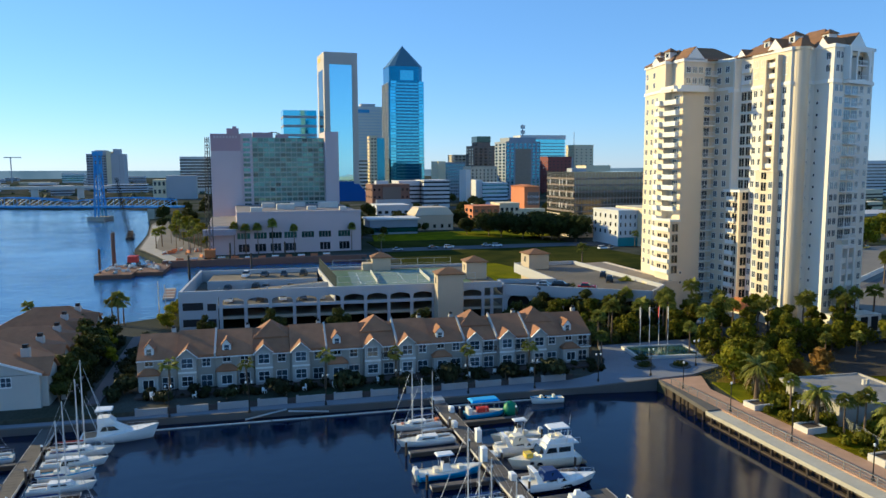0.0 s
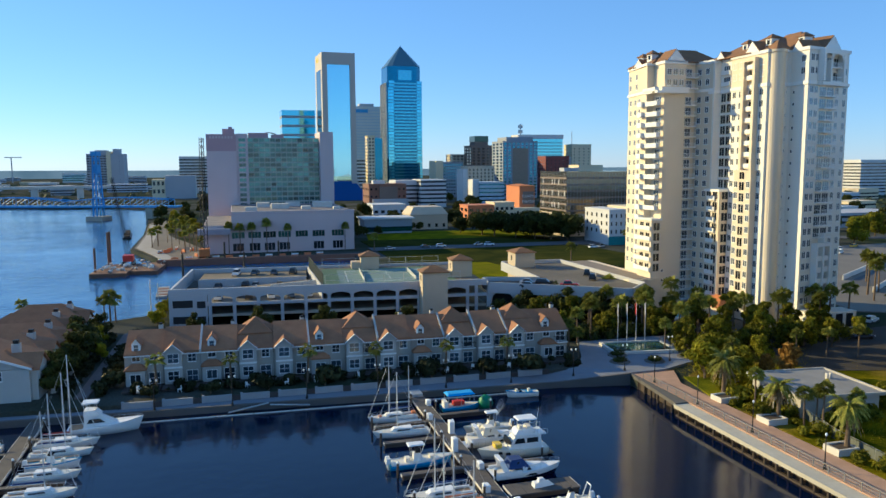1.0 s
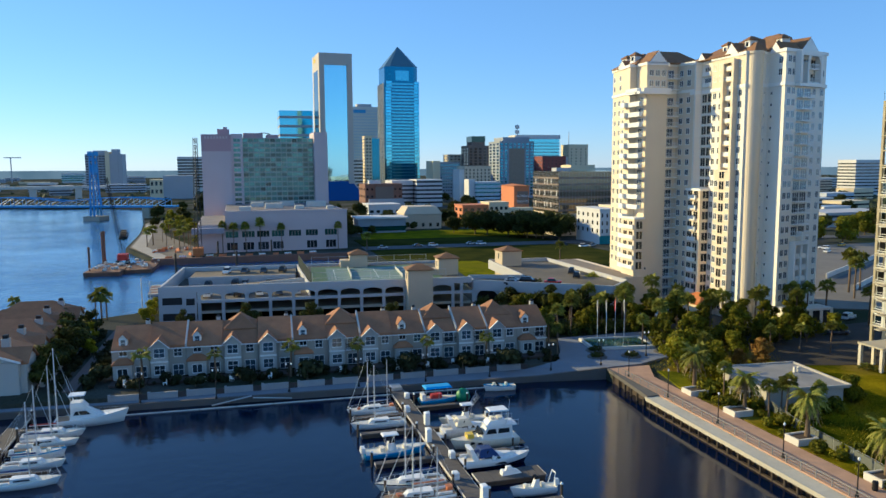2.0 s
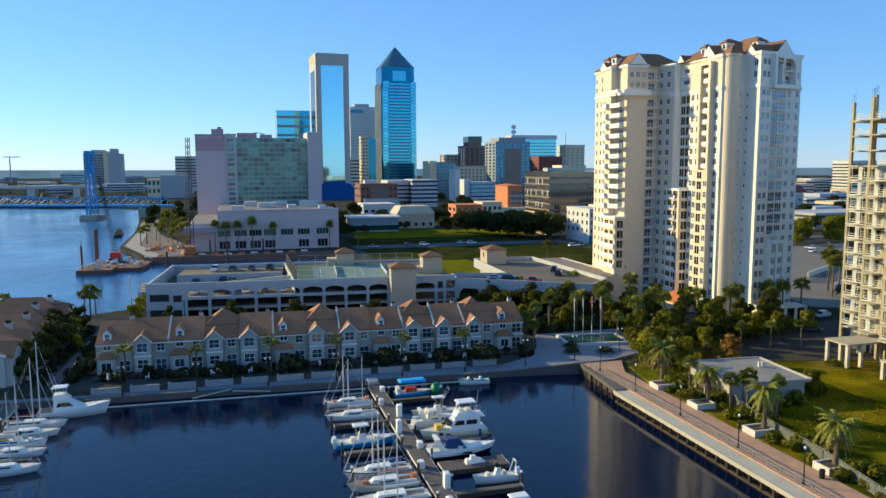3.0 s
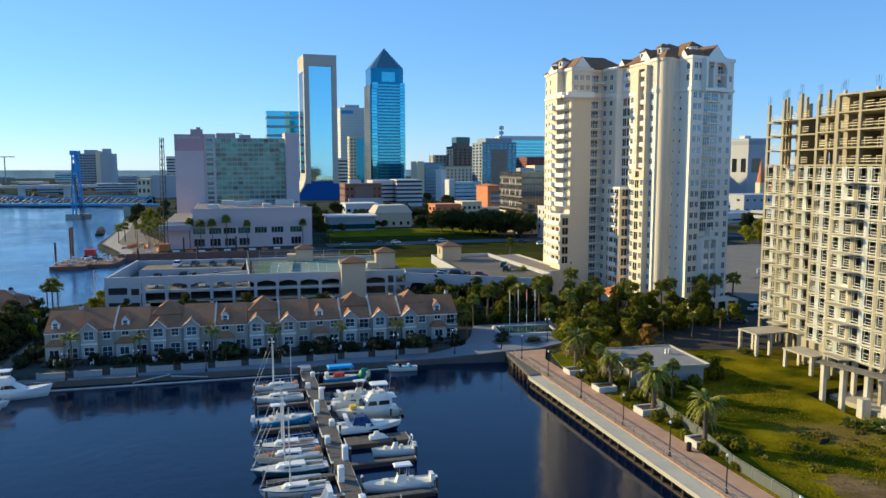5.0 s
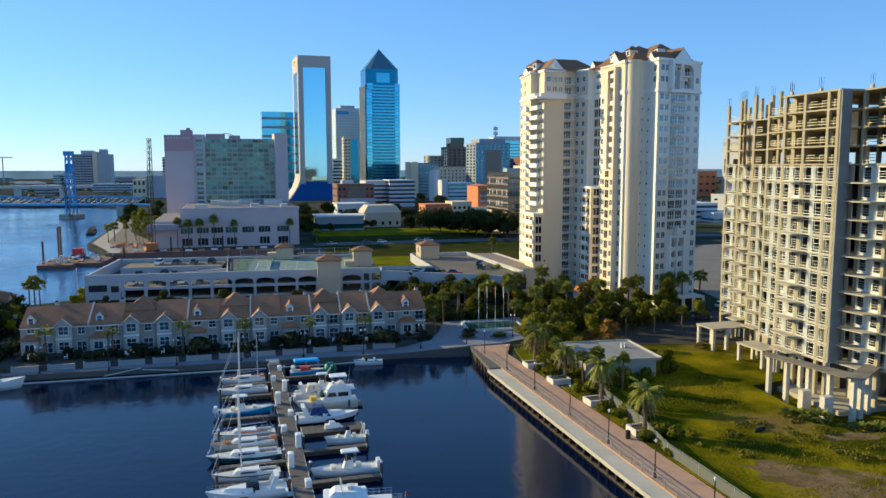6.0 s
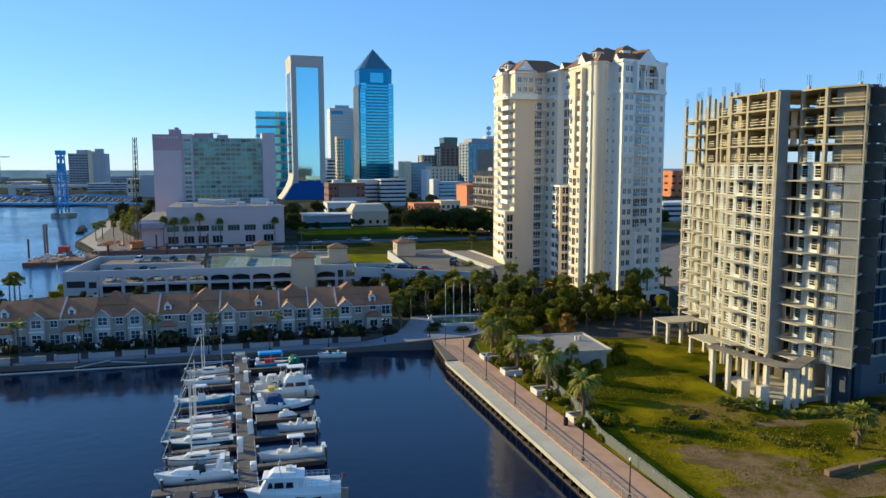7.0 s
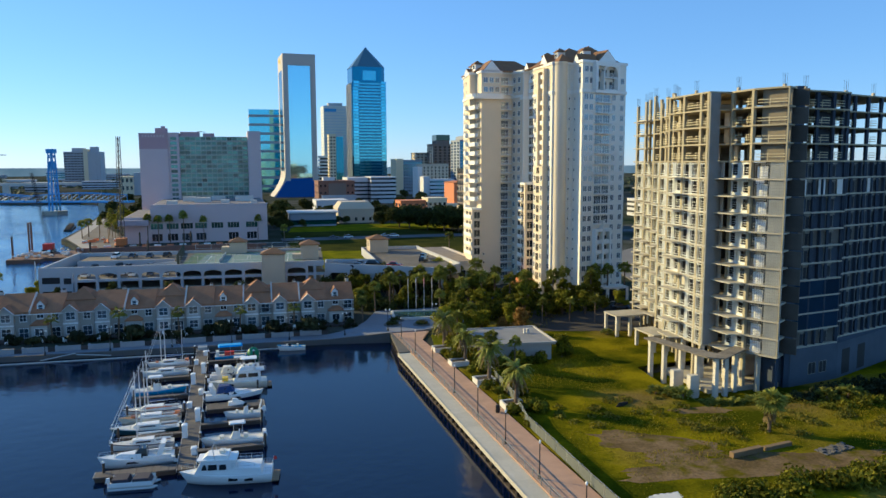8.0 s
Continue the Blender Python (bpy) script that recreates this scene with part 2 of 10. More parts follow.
M_LAWN = ground_material("lawn_grass", (0.11, 0.12, 0.008), (0.20, 0.185, 0.008), (0.16, 0.15, 0.012), 0.03, 0.15)
M_SCRUB = ground_material("rough_grass", (0.060, 0.066, 0.003), (0.24, 0.192, 0.004), (0.19, 0.13, 0.04), 0.05, 0.10)
# lawn behind the garage: building shadow put into a darker green
M_LAWND = ground_material("shaded_lawn", (0.035, 0.042, 0.012), (0.055, 0.058, 0.014), (0.075, 0.07, 0.016), 0.03, 0.1)
M_CITY = ground_material("city_ground", (0.05, 0.055, 0.035), (0.10, 0.10, 0.09), (0.035, 0.05, 0.025), 0.012, 0.03)
M_WATER = water_material()

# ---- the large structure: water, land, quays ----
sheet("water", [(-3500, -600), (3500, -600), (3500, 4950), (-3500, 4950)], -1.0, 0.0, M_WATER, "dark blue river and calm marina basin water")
sheet("ground", [(69.0, -300), (130, -300), (130, 44), (113, 45.5), (103.5, 47), (103.6, 60), (104.8, 69.4), (112, 70.6), (165, 70.6), (165, 42), (130.02, 44), (130.02, -300), (900, -300), (3000, 4880), (-2600, 4880), (-1500, 1500), (-420, 905), (-330, 800), (-205, 765), (-150, 735), (-100, 730), (-66, 690), (-56, 560), (-50, 500), (-44, 420), (-42, 350), (-24, 297), (50, 294), (53, 258), (-11.5, 252), (-16.0, 190), (-42, 176), (-75, 166), (-82, 121.2), (-13.5, 116.0), (56, 114.8), (62, 114.0), (68.5, 108.2), (69, 91)], -0.9, 1.7, M_CITY, "low riverside city ground with grass, sand and paving")
sheet("lawn_vacant_lot", [(74.6, -60), (170, -60), (170, 42), (130, 44), (113, 45.5), (103.5, 47), (103.6, 60), (104.8, 69.4), (112, 70.6), (170, 70.6), (170, 118), (100, 118), (90, 112), (78, 104), (74.6, 92)], 1.0, 1.92, M_SCRUB, "rough green lawn with bare sandy patches on a vacant lot")
sheet("ground_sunken_yard", [(101, 41), (166, 41), (166, 79), (101, 79)], -0.8, 0.3, M_SCRUB, "sunken weedy yard at the foot of the shell")
sheet("lawn_park", [(66, 350), (120, 346), (165, 352), (150, 388), (72, 392)], 1.0, 2.0, M_LAWN, "bright mown lawn of a city park")
sheet("lawn_courthouse", [(62, 208), (104, 206), (160, 240), (150, 348), (62, 350)], 1.0, 1.99, M_LAWND, "wide mown lawn behind the parking garage")
# sunlit part of that lawn, painted as a brighter sheet
sheet("lawn_turf", [(62.5, 209), (92, 208), (99, 232), (94, 256), (64, 262)], 1.0, 2.05, M_LAWN, "patch of lawn beside the garage, painted yellow-green as if sunlit")
sheet("lawn_corner", [(74.5, 93.2), (79.4, 94.2), (80.6, 101.5), (76.6, 103.4)], 1.0, 1.965, M_LAWN, "small mown lawn at the promenade corner")
sheet("road_bay_street", [(60, 305), (230, 300), (400, 250), (400, 262), (232, 314), (60, 318)], 1.0, 2.04, M_ASPH, "grey asphalt street with parked cars")
# driveway colour carries the shade of the trees over it
sheet("road_tower_drive", [(100, 100), (175, 78), (178, 92), (150, 125), (104, 122)], 1.0, 1.98, surface("tree_shade_brown", (0.035, 0.028, 0.022), 0.95, vary=0.3, scale=0.3), "dark brown shaded driveway behind the hedge")
sheet("road_garden_path", [(-22.6, 121), (-20.6, 121), (-19.2, 168), (-21.2, 168)], 1.0, 1.96, surface("brown_paving", (0.13, 0.095, 0.085), vary=0.2), "narrow brown paved path between the houses")
sheet("pavement_lot", [(150, 140), (176, 128), (210, 150), (300, 215), (318, 262), (230, 258), (168, 205)], 1.0, 1.94, surface("tan_lot_paving", (0.17, 0.15, 0.125), 0.9, vary=0.18, scale=0.12, fine=1.0), "pale tan concrete parking lot behind the tower")
sheet("road_ramp", [(176, 172), (190, 166), (286, 226), (280, 236)], 1.0, 1.98, M_ASPH, "grey asphalt ramp road across the lot")
# quay of the townhouses
M_QPAVE = surface("quay_paving", (0.19, 0.20, 0.23), vary=0.12, scale=0.3, fine=3)
sheet("quay_wall", [(-90, 118.8), (-13.5, 113.9), (56, 109.4), (56, 109.9), (-13.5, 114.4), (-90, 119.3)], -0.8, 1.06, M_DECKC, "low grey concrete quay wall with a coping")
sheet("pavement_quay", [(-90, 119.3), (-13.5, 114.4), (56, 109.9), (56, 115.2), (-13.5, 116.4), (-90, 121.6)], -0.5, 1.0, M_QPAVE, "pale grey paved riverside walkway")
for ramp in (sheet("quay_wall_ramp", [(56, 109.4), (68.6, 107.2), (68.6, 107.7), (56, 109.9)], -0.8, 2.16, M_DECKC, "rising end of the quay wall"), sheet("pavement_ramp", [(56, 109.9), (68.6, 107.7), (68.6, 113.9), (62, 114.1), (56, 115.2)], -0.5, 2.1, M_QPAVE, "gentle paved ramp up to the plaza")):
    for v in ramp.data.vertices:
        if v.co.x < 57 and v.co.z > 0:
            v.co.z -= 1.1
sheet("pavement_plaza", [(68.6, 107.7), (76, 108), (88, 113), (98, 118), (95, 131), (70, 131), (66, 121), (62, 114.1), (68.6, 113.9)], 1.2, 2.1, M_QPAVE, "pale grey paved plaza")
sheet("plaza_steps", [(66.9, 91.0), (69.07, 91.0), (69.07, 107.6), (68.7, 107.6)], 1.45, 2.04, M_DECKC, "concrete corner landing of the riverwalk")
# promenade along the basin
sheet("walkway_brick", [(69.08, -120), (74.0, -120), (74.2, 60), (73.8, 100), (77, 107), (69.08, 107)], 0.9, 2.02, surface("pink_brick_paving", (0.46, 0.275, 0.175), vary=0.2, scale=0.5, fine=7, bump=0.3, bump_scale=6), "pinkish brick paved promenade")


# ---- facade pieces shared by the buildings ----
def window_parts(w, h, frame_m, glass_m, cols=2, rows=1, bar=0.08, sill=True, proud=0.06):
    """The same window as two meshes: frame with bars, and pane."""
    return window_mesh(w, h, frame_m, glass_m, cols, rows, bar, sill, proud, False), mesh_of("pane", boxes((-w / 2 + 0.01, w / 2 - 0.01, -0.012, 0.026, 0.01, h - 0.01)), glass_m)


def window_mesh(w, h, frame_m, glass_m, cols=2, rows=1, bar=0.08, sill=True, proud=0.06, pane=True):
    """A window that faces -y, its foot's middle at the origin: one folded sheet of frame, glazing bars, foot and set-back panes."""
    def cuts(a, b, n, foot):
        c = [a - foot, a]
        for i in range(1, n):
            m = a + (b - a) * i / n
            c += [m - bar * 0.4, m + bar * 0.4]
        return c + [b, b + bar]

    xs, zs = cuts(-w / 2, w / 2, cols, bar), cuts(0, h, rows, bar * (2.2 if sill else 1))
    bm = bmesh.new()
    pool = {}

    def at(i, k, y):
        if (i, k, y) not in pool:
            pool[i, k, y] = bm.verts.new((xs[i], y, zs[k]))
        return pool[i, k, y]

    nx, nz = len(xs) - 1, len(zs) - 1

    def depth(i, k):
        if not (0 <= i < nx and 0 <= k < nz):
            return 0.03
        if i % 2 and k % 2:
            return -0.012 if pane else 0.03
        return -proud

    for i in range(nx):
        for k in range(nz):
            y = depth(i, k)
            if y < 0.03:
                bm.faces.new([at(*q, y) for q in ((i, k), (i + 1, k), (i + 1, k + 1), (i, k + 1))]).material_index = int(y == -0.012)
    for i in range(nx + 1):
        for k in range(nz):
            y0, y1 = depth(i - 1, k), depth(i, k)
            if y0 != y1:
                bm.faces.new((at(i, k, y0), at(i, k + 1, y0), at(i, k + 1, y1), at(i, k, y1)))
    for i in range(nx):
        for k in range(nz + 1):
            y0, y1 = depth(i, k - 1), depth(i, k)
            if y0 != y1:
                bm.faces.new((at(i, k, y0), at(i + 1, k, y0), at(i + 1, k, y1), at(i, k, y1)))
    return mesh_of("window", bm, (frame_m, glass_m))


def balcony_mesh(w, d, rail_m, slab_m, h=1.0, solid=False, posts=8):
    """A balcony that faces -y, floor at the origin's height: slab and either a solid or a barred parapet."""
    bm = bmesh.new()
    box(bm, -w / 2, w / 2, -d, 0, -0.22, 0)
    for f in bm.faces:
        f.material_index = 1
    t = 0.08
    if solid:
        box(bm, -w / 2, w / 2, -d, -d + t, 0.004, h)
        box(bm, -w / 2, -w / 2 + t, -d + t, 0, 0.004, h)
        box(bm, w / 2 - t, w / 2, -d + t, 0, 0.004, h)
    else:
        box(bm, -w / 2, w / 2, -d, -d + t, h - 0.08, h)
        box(bm, -w / 2, w / 2, -d, -d + t, 0.05, 0.12)
        for sx in (-w / 2, w / 2 - t):
            box(bm, sx, sx + t, -d + t, 0, h - 0.08, h)
        for i in range(posts + 1):
            x = -w / 2 + (w - 0.05) * i / posts
            box(bm, x, x + 0.05, -d + 0.01, -d + 0.06, 0.12, h - 0.08)
    return mesh_of("balcony", bm, (rail_m, slab_m))


def along(p0, p1, u):
    return p0[0] + (p1[0] - p0[0]) * u, p0[1] + (p1[1] - p0[1]) * u


def facing(p0, p1):
    """The turn of a piece made to face -y, for a wall that runs from p0 to p1 with the open air on its right-hand side."""
    dx, dy = p1[0] - p0[0], p1[1] - p0[1]
    return math.atan2(dy, dx)


def rows_of(me, name, parent, p0, p1, us, zs, out=0.0):
    """Repeats a facade piece over a wall, at fractions us of its length and heights zs."""
    turn = facing(p0, p1)
    nx, ny = math.sin(turn), -math.cos(turn)
    for z in zs:
        for u in us:
            x, y = along(p0, p1, u)
            one = me[0] if isinstance(me, tuple) else me
            ob = placed(one, name, parent, x + nx * out, y + ny * out, z, turn)
            if isinstance(me, tuple):
                placed(me[1], "pane", ob, 0, 0, 0)


def hip_roof(bm, x0, x1, y0, y1, z0, h, eave=0.4, ridge=None):
    """A hipped roof with a thin fascia; the ridge runs along the longer side."""
    x0, x1, y0, y1 = x0 - eave, x1 + eave, y0 - eave, y1 + eave
    w, d = x1 - x0, y1 - y0
    box(bm, x0, x1, y0, y1, z0 - 0.2, z0)
    z0 += 0.004
    inset = min(w, d) / 2 * (0.98 if ridge is None else ridge)
    if w >= d:
        r = [(x0 + inset, (y0 + y1) / 2), (x1 - inset, (y0 + y1) / 2)]
    else:
        r = [((x0 + x1) / 2, y0 + inset), ((x0 + x1) / 2, y1 - inset)]
    c = [bm.verts.new((x, y, z0)) for x, y in ((x0, y0), (x1, y0), (x1, y1), (x0, y1))]
    a, b = (bm.verts.new((*p, z0 + h)) for p in r)
    if w >= d:
        quads = ((c[0], c[1], b, a), (c[1], c[2], b), (c[2], c[3], a, b), (c[3], c[0], a))
    else:
        quads = ((c[0], c[1], a), (c[1], c[2], b, a), (c[2], c[3], b), (c[3], c[0], a, b))
    for q in quads:
        bm.faces.new(q)
    bm.faces.new(c[::-1])


def gable(bm, w, d, h, base=0.0):
    """A gable end that faces -y: a triangle w wide and h high, d deep, its foot's middle at the origin."""
    pts = ((-w / 2, base), (w / 2, base), (w / 2, base + 0.02), (0, base + h), (-w / 2, base + 0.02))
    f = [bm.verts.new((x, 0, z)) for x, z in pts]
    k = [bm.verts.new((x, d, z)) for x, z in pts]
    bm.faces.new(f)
    bm.faces.new(k[::-1])
    for i in range(5):
        j = (i + 1) % 5
        bm.faces.new((f[j], f[i], k[i], k[j]))


def gable_roof(bm, w, d, h, z, over=0.25, thick=0.16, y0=0.0):
    """Two roof planes over such a gable."""
    for s in (-1, 1):
        a, b = Vector((s * (w / 2 + over), 0, z - h * over / (w / 2))), Vector((0, 0, z + h))
        vs = []
        for y in (y0 - over, y0 + d):
            for p in (a, b):
                for dz in (0, thick):
                    vs.append(bm.verts.new((p.x, y, p.z + dz + 0.01)))
        f0 = (vs[0], vs[2], vs[3], vs[1])
        f1 = (vs[4], vs[6], vs[7], vs[5])
        bm.faces.new(f0)
        bm.faces.new(f1[::-1])
        for i in range(4):
            j = (i + 1) % 4
            bm.faces.new((f0[j], f0[i], f1[i], f1[j]))


def haunches(x0, x1, y0, y1, z_spring, z_top):
    """The filled corners over a flat arch between two piers, one mesh each."""
    for s, a in ((1, x0), (-1, x1)):
        bm = bmesh.new()
        prof = [(a, z_spring), (a + s * 0.3, z_spring + (z_top - z_spring) * 0.5), (a + s * 0.9, z_top - 0.2), (a + s * 1.9, z_top), (a, z_top)]
        f = [bm.verts.new((x, y0, z)) for x, z in prof]
        k = [bm.verts.new((x, y1, z)) for x, z in prof]
        bm.faces.new(f)
        bm.faces.new(k[::-1])
        for i in range(5):
            j = (i + 1) % 5
            bm.faces.new((f[j], f[i], k[i], k[j]))
        yield bm


# ---- the cream apartment tower ----
M_ROOFT = surface("terrace_paving", (0.22, 0.18, 0.14), 0.9, vary=0.2)


def apartment_tower():
    t = thing("apartment_tower", "tall cream stucco apartment tower with brown tiled roofs and many balconies", "apartment building")
    fl = 2.62
    left = [(107.4, 177.6), (105.3, 165), (107.2, 165), (107.2, 160), (113.2, 160), (113.2, 161.6), (117.0, 161.6), (118, 155.6), (118, 177.6)]
    right = [(118.004, 176), (118.004, 155), (119.6, 154.6), (119.6, 150), (118.8, 149.6), (118.8, 137.2), (120.2, 136.9), (120.5, 136.3), (122.9, 136.1), (123.6, 136.6), (124.3, 136.2), (124.3, 131.0), (139.1, 135.2), (138.4, 166), (128, 174)]
    for pts, top, nm in ((left, 63.6, "wall"), (right, 63.4, "wall")):
        bm = bmesh.new()
        prism(bm, pts, 1.8, top)
        part(nm, bm, M_CREAM if pts is left else M_IVORYW, t)
    part("crown_panel", boxes((118.785, 118.799, 137.25, 149.55, 56.45, 62.9)), M_CREAM, t)
    # string courses, cornices
    for pts, z0, z1, g in ((left, 56.3, 57.0, 0.25), (right, 55.6, 56.4, 0.25), (left, 63.2, 63.9, 0.3), (right, 63.0, 63.7, 0.3)):
        cx, cy = sum(p[0] for p in pts) / len(pts), sum(p[1] for p in pts) / len(pts)
        bm = bmesh.new()
        k = len(pts)
        ring = []
        for i in range(k):
            a, b, c = Vector(pts[i - 1]), Vector(pts[i]), Vector(pts[(i + 1) % k])
            n0, n1 = (b - a).orthogonal().normalized(), (c - b).orthogonal().normalized()
            d = n0 + n1
            d *= 1 / max(0.6, d.dot(n0)) if d.length > 0.1 else 1
            trial = b - d * g
            ring.append((trial.x, trial.y))
        area = lambda q: sum(q[i - 1][0] * q[i][1] - q[i][0] * q[i - 1][1] for i in range(len(q)))
        if abs(area(ring)) < abs(area(pts)):
            ring = [(2 * p[0] - q[0], 2 * p[1] - q[1]) for p, q in zip(pts, ring)]
        prism(bm, ring, z0, z1)
        part("cornice", bm, M_PALE, t, "pale moulded cornice")
    win = window_parts(1.15, 1.35, M_PALE, M_GLASS)
    win2 = window_parts(1.15, 1.4, M_PALE, M_GLASS, cols=3)
    door = window_parts(2.3, 1.95, M_PALE, M_GLASS, cols=3, sill=False)
    dark = window_parts(1.7, 1.9, M_CREAM, M_GLASSD, cols=2, sill=False, bar=0.12)
    slit = window_mesh(0.5, 0.55, M_PALE, M_GLASSD, cols=1, sill=False)
    bal = balcony_mesh(5.2, 1.3, M_WHITE, M_PALE)
    bal_s = balcony_mesh(2.9, 1.3, M_PALE, M_PALE, solid=True)
    loggia = balcony_mesh(3.0, 0.45, M_PALE, M_CREAM, solid=True, h=0.95)
    floors = [3.4 + fl * i for i in range(20)]
    up = [z for z in floors if z > 24]
    # west faces of the first block
    f = ((107.4, 177.6), (105.3, 165))
    rows_of(win, "window", t, *f, (0.14, 0.40, 0.62), [z + 0.7 for z in floors if z > 9])
    rows_of(win, "window", t, *f, (0.10, 0.45), (57.9, 60.4))
    rows_of(bal_s, "balcony", t, *f, (0.86,), [z for z in floors if 10 < z < 55])
    # corner balconies
    f = ((105.3, 165), (107.2, 160))
    me = balcony_mesh(5.2, 1.0, M_PALE, M_PALE, solid=True, h=0.95)
    rows_of(me, "balcony", t, (105.9, 165.2), (106.1, 160.0), (0.5,), [z for z in floors if 25 < z < 56])
    rows_of(door, "balcony_door", t, (107.2, 165), (107.2, 160), (0.5,), [z + 0.05 for z in floors if 25 < z < 56], 0.004)
    bm = boxes((104.6, 105.5, 161.2, 165.6, 56.0, 56.5), (104.4, 113.4, 158.6, 159.95, 55.9, 56.5), (104.4, 105.6, 159.95, 165.6, 56.5, 57.4), (105.6, 113.4, 158.6, 158.8, 56.5, 57.4))
    part("terrace", bm, M_PALE, t, "pale projecting roof terrace with parapet")
    low = part("bay", boxes((104.2, 107.1, 159.4, 165.6, 1.8, 24.2)), M_CREAM, t)
    part("coping", boxes((104.0, 107.15, 159.2, 165.8, 24.2, 24.7)), M_PALE, low)
    rows_of(dark, "window", t, (104.2, 165.6), (104.2, 159.4), (0.28, 0.72), [z for z in floors if 9 < z < 23])
    rows_of(dark, "window", t, (104.2, 159.4), (107.1, 159.4), (0.5,), [z for z in floors if 9 < z < 23])
    rows_of(balcony_mesh(5.6, 0.35, M_PALE, M_CREAM, solid=True, h=1.0), "balcony", t, (104.2, 165.6), (104.2, 159.4), (0.5,), [z for z in floors if 9 < z < 23])
    # plain front, then shaded recess
    rows_of(slit, "window", t, (107.2, 160), (113, 160), (0.12,), (8.5, 11.0))
    rows_of(win, "window", t, (107.2, 160), (113, 160), (0.22, 0.52, 0.82), (58.0, 60.6))
    bal_r = balcony_mesh(3.9, 1.3, M_WHITE, M_PALE, posts=12)
    rows_of(bal_r, "balcony", t, (113.2, 161.6), (117.0, 161.6), (0.46,), [z for z in floors if z < 55])
    rows_of(door, "balcony_door", t, (113.2, 161.6), (117.0, 161.6), (0.42,), [z + 0.05 for z in floors if z < 55] + [57.4, 60.2])
    rows_of(win, "window", t, (117.0, 161.6), (118, 155.6), (0.26, 0.70), [z + 0.6 for z in floors] + [58.0, 60.6])
    rows_of(bal_r, "balcony", t, (113.2, 161.6), (117.0, 161.6), (0.55,), (57.3, 60.1))
    # second block: arched bay, windows, loggia column, round pier, balconies
    f = ((119.6, 154.6), (119.6, 150))
    rows_of(dark, "window", t, *f, (0.27, 0.75), [z + 0.3 for z in floors if 31 < z < 57], 0.02)
    rows_of(loggia, "balcony", t, (119.6, 155), (119.6, 150), (0.5,), (57.2, 59.9), 0.02)
    rows_of(door, "balcony_door", t, *f, (0.5,), (57.3, 60.0), 0.01)
    bay = part("bay", boxes((116.4, 119.5, 149.4, 155.2, 1.8, 31.6)), M_CREAM, t)
    part("coping", boxes((116.2, 119.55, 149.2, 155.4, 31.6, 32.2)), M_PALE, bay)
    rows_of(dark, "window", t, (116.4, 155.2), (116.4, 149.4), (0.3, 0.72), [z + 0.2 for z in floors if z < 30])
    rows_of(loggia, "balcony", t, (116.4, 155.2), (116.4, 149.4), (0.5,), [z for z in floors if z < 30])
    rows_of(dark, "window", t, (116.4, 149.4), (119.5, 149.4), (0.5,), [z + 0.2 for z in floors if z < 30])
    f = ((118.8, 149.6), (118.8, 137.2))
    rows_of(win, "window", t, *f, (0.10, 0.28, 0.86), [z + 0.7 for z in floors] + [58.0, 60.6])
    bm = boxes((117.5, 118.79, 143.6, 144.4, 36.6, 62.4), (117.5, 118.79, 139.9, 140.7, 36.6, 62.4), (117.5, 118.79, 140.7, 143.6, 61.6, 62.4))
    part("pier", bm, M_CREAM, t)
    rows_of(loggia, "balcony", t, (118.5, 143.64), (118.5, 140.66), (0.5,), [z for z in floors if z > 36] + [57.6, 60.0], 0)
    rows_of(dark, "balcony_door", t, (118.8, 143.6), (118.8, 140.7), (0.5,), [z + 0.1 for z in floors if z > 36] + [57.7], 0.02)
    bay = part("bay", boxes((117.2, 118.79, 139.4, 145.2, 1.8, 36.4)), M_CREAM, t)
    part("coping", boxes((117.05, 118.795, 139.2, 145.4, 36.4, 36.8)), M_CREAM, bay)
    rows_of(dark, "window", t, (117.2, 145.2), (117.2, 139.4), (0.48,), [z for z in floors if z < 35])
    rows_of(win, "window", t, (117.2, 145.2), (117.2, 139.4), (0.12, 0.86), [z + 0.7 for z in floors if z < 34])
    bm = bmesh.new()
    lathe(bm, [(1.75, 1.8), (1.75, 63.0), (1.95, 63.05), (1.95, 63.6)], 20, 121.0, 136.9)
    part("pier", bm, M_CREAM, t, smooth=False)
    rows_of(slit, "window", t, (122.9, 136.1), (123.6, 136.6), (0.5,), [z + 0.9 for z in floors])
    f = ((124.3, 136.2), (124.3, 131.0))
    rows_of(slit, "window", t, *f, (0.2,), [z + 0.7 for z in floors])
    rows_of(win, "window", t, *f, (0.7,), [58.0, 60.6])
    # face towards the basin, slightly turned: a frame of its own whose x runs along the wall
    f = ((124.3, 131.0), (139.1, 135.2))
    fx = part("basin_front", boxes((0.02, 15.2, 0.02, 0.3, 55.6, 56.4)), M_PALE, t, "pale string course")
    fx.location, fx.rotation_euler = (f[0][0], f[0][1] - 0.25, 0), (0, 0, facing(*f))
    rows_of(win, "window", t, *f, (0.09, 0.20), [z + 0.7 for z in floors] + [58.0, 60.8])
    rows_of(win2, "window", t, *f, (0.72, 0.91), [z + 0.7 for z in floors] + [58.2])
    rows_of(bal, "balcony", t, *f, (0.46,), [z for z in floors if 20 < z < 55])
    rows_of(door, "balcony_door", t, *f, (0.37, 0.55), [z + 0.05 for z in floors if 20 < z < 55])
    for r, nm in (((4.3, 4.9, 1.8, 19.6), "pier"), ((6.8, 7.4, 1.8, 22.6), "pier"), ((9.4, 10.0, 1.8, 19.6), "pier"), ((4.3, 10.0, 19.6, 20.4), "loggia_head")):
        part(nm, boxes((r[0], r[1], -1.2, 0.24, r[2], r[3])), M_PALE, fx)
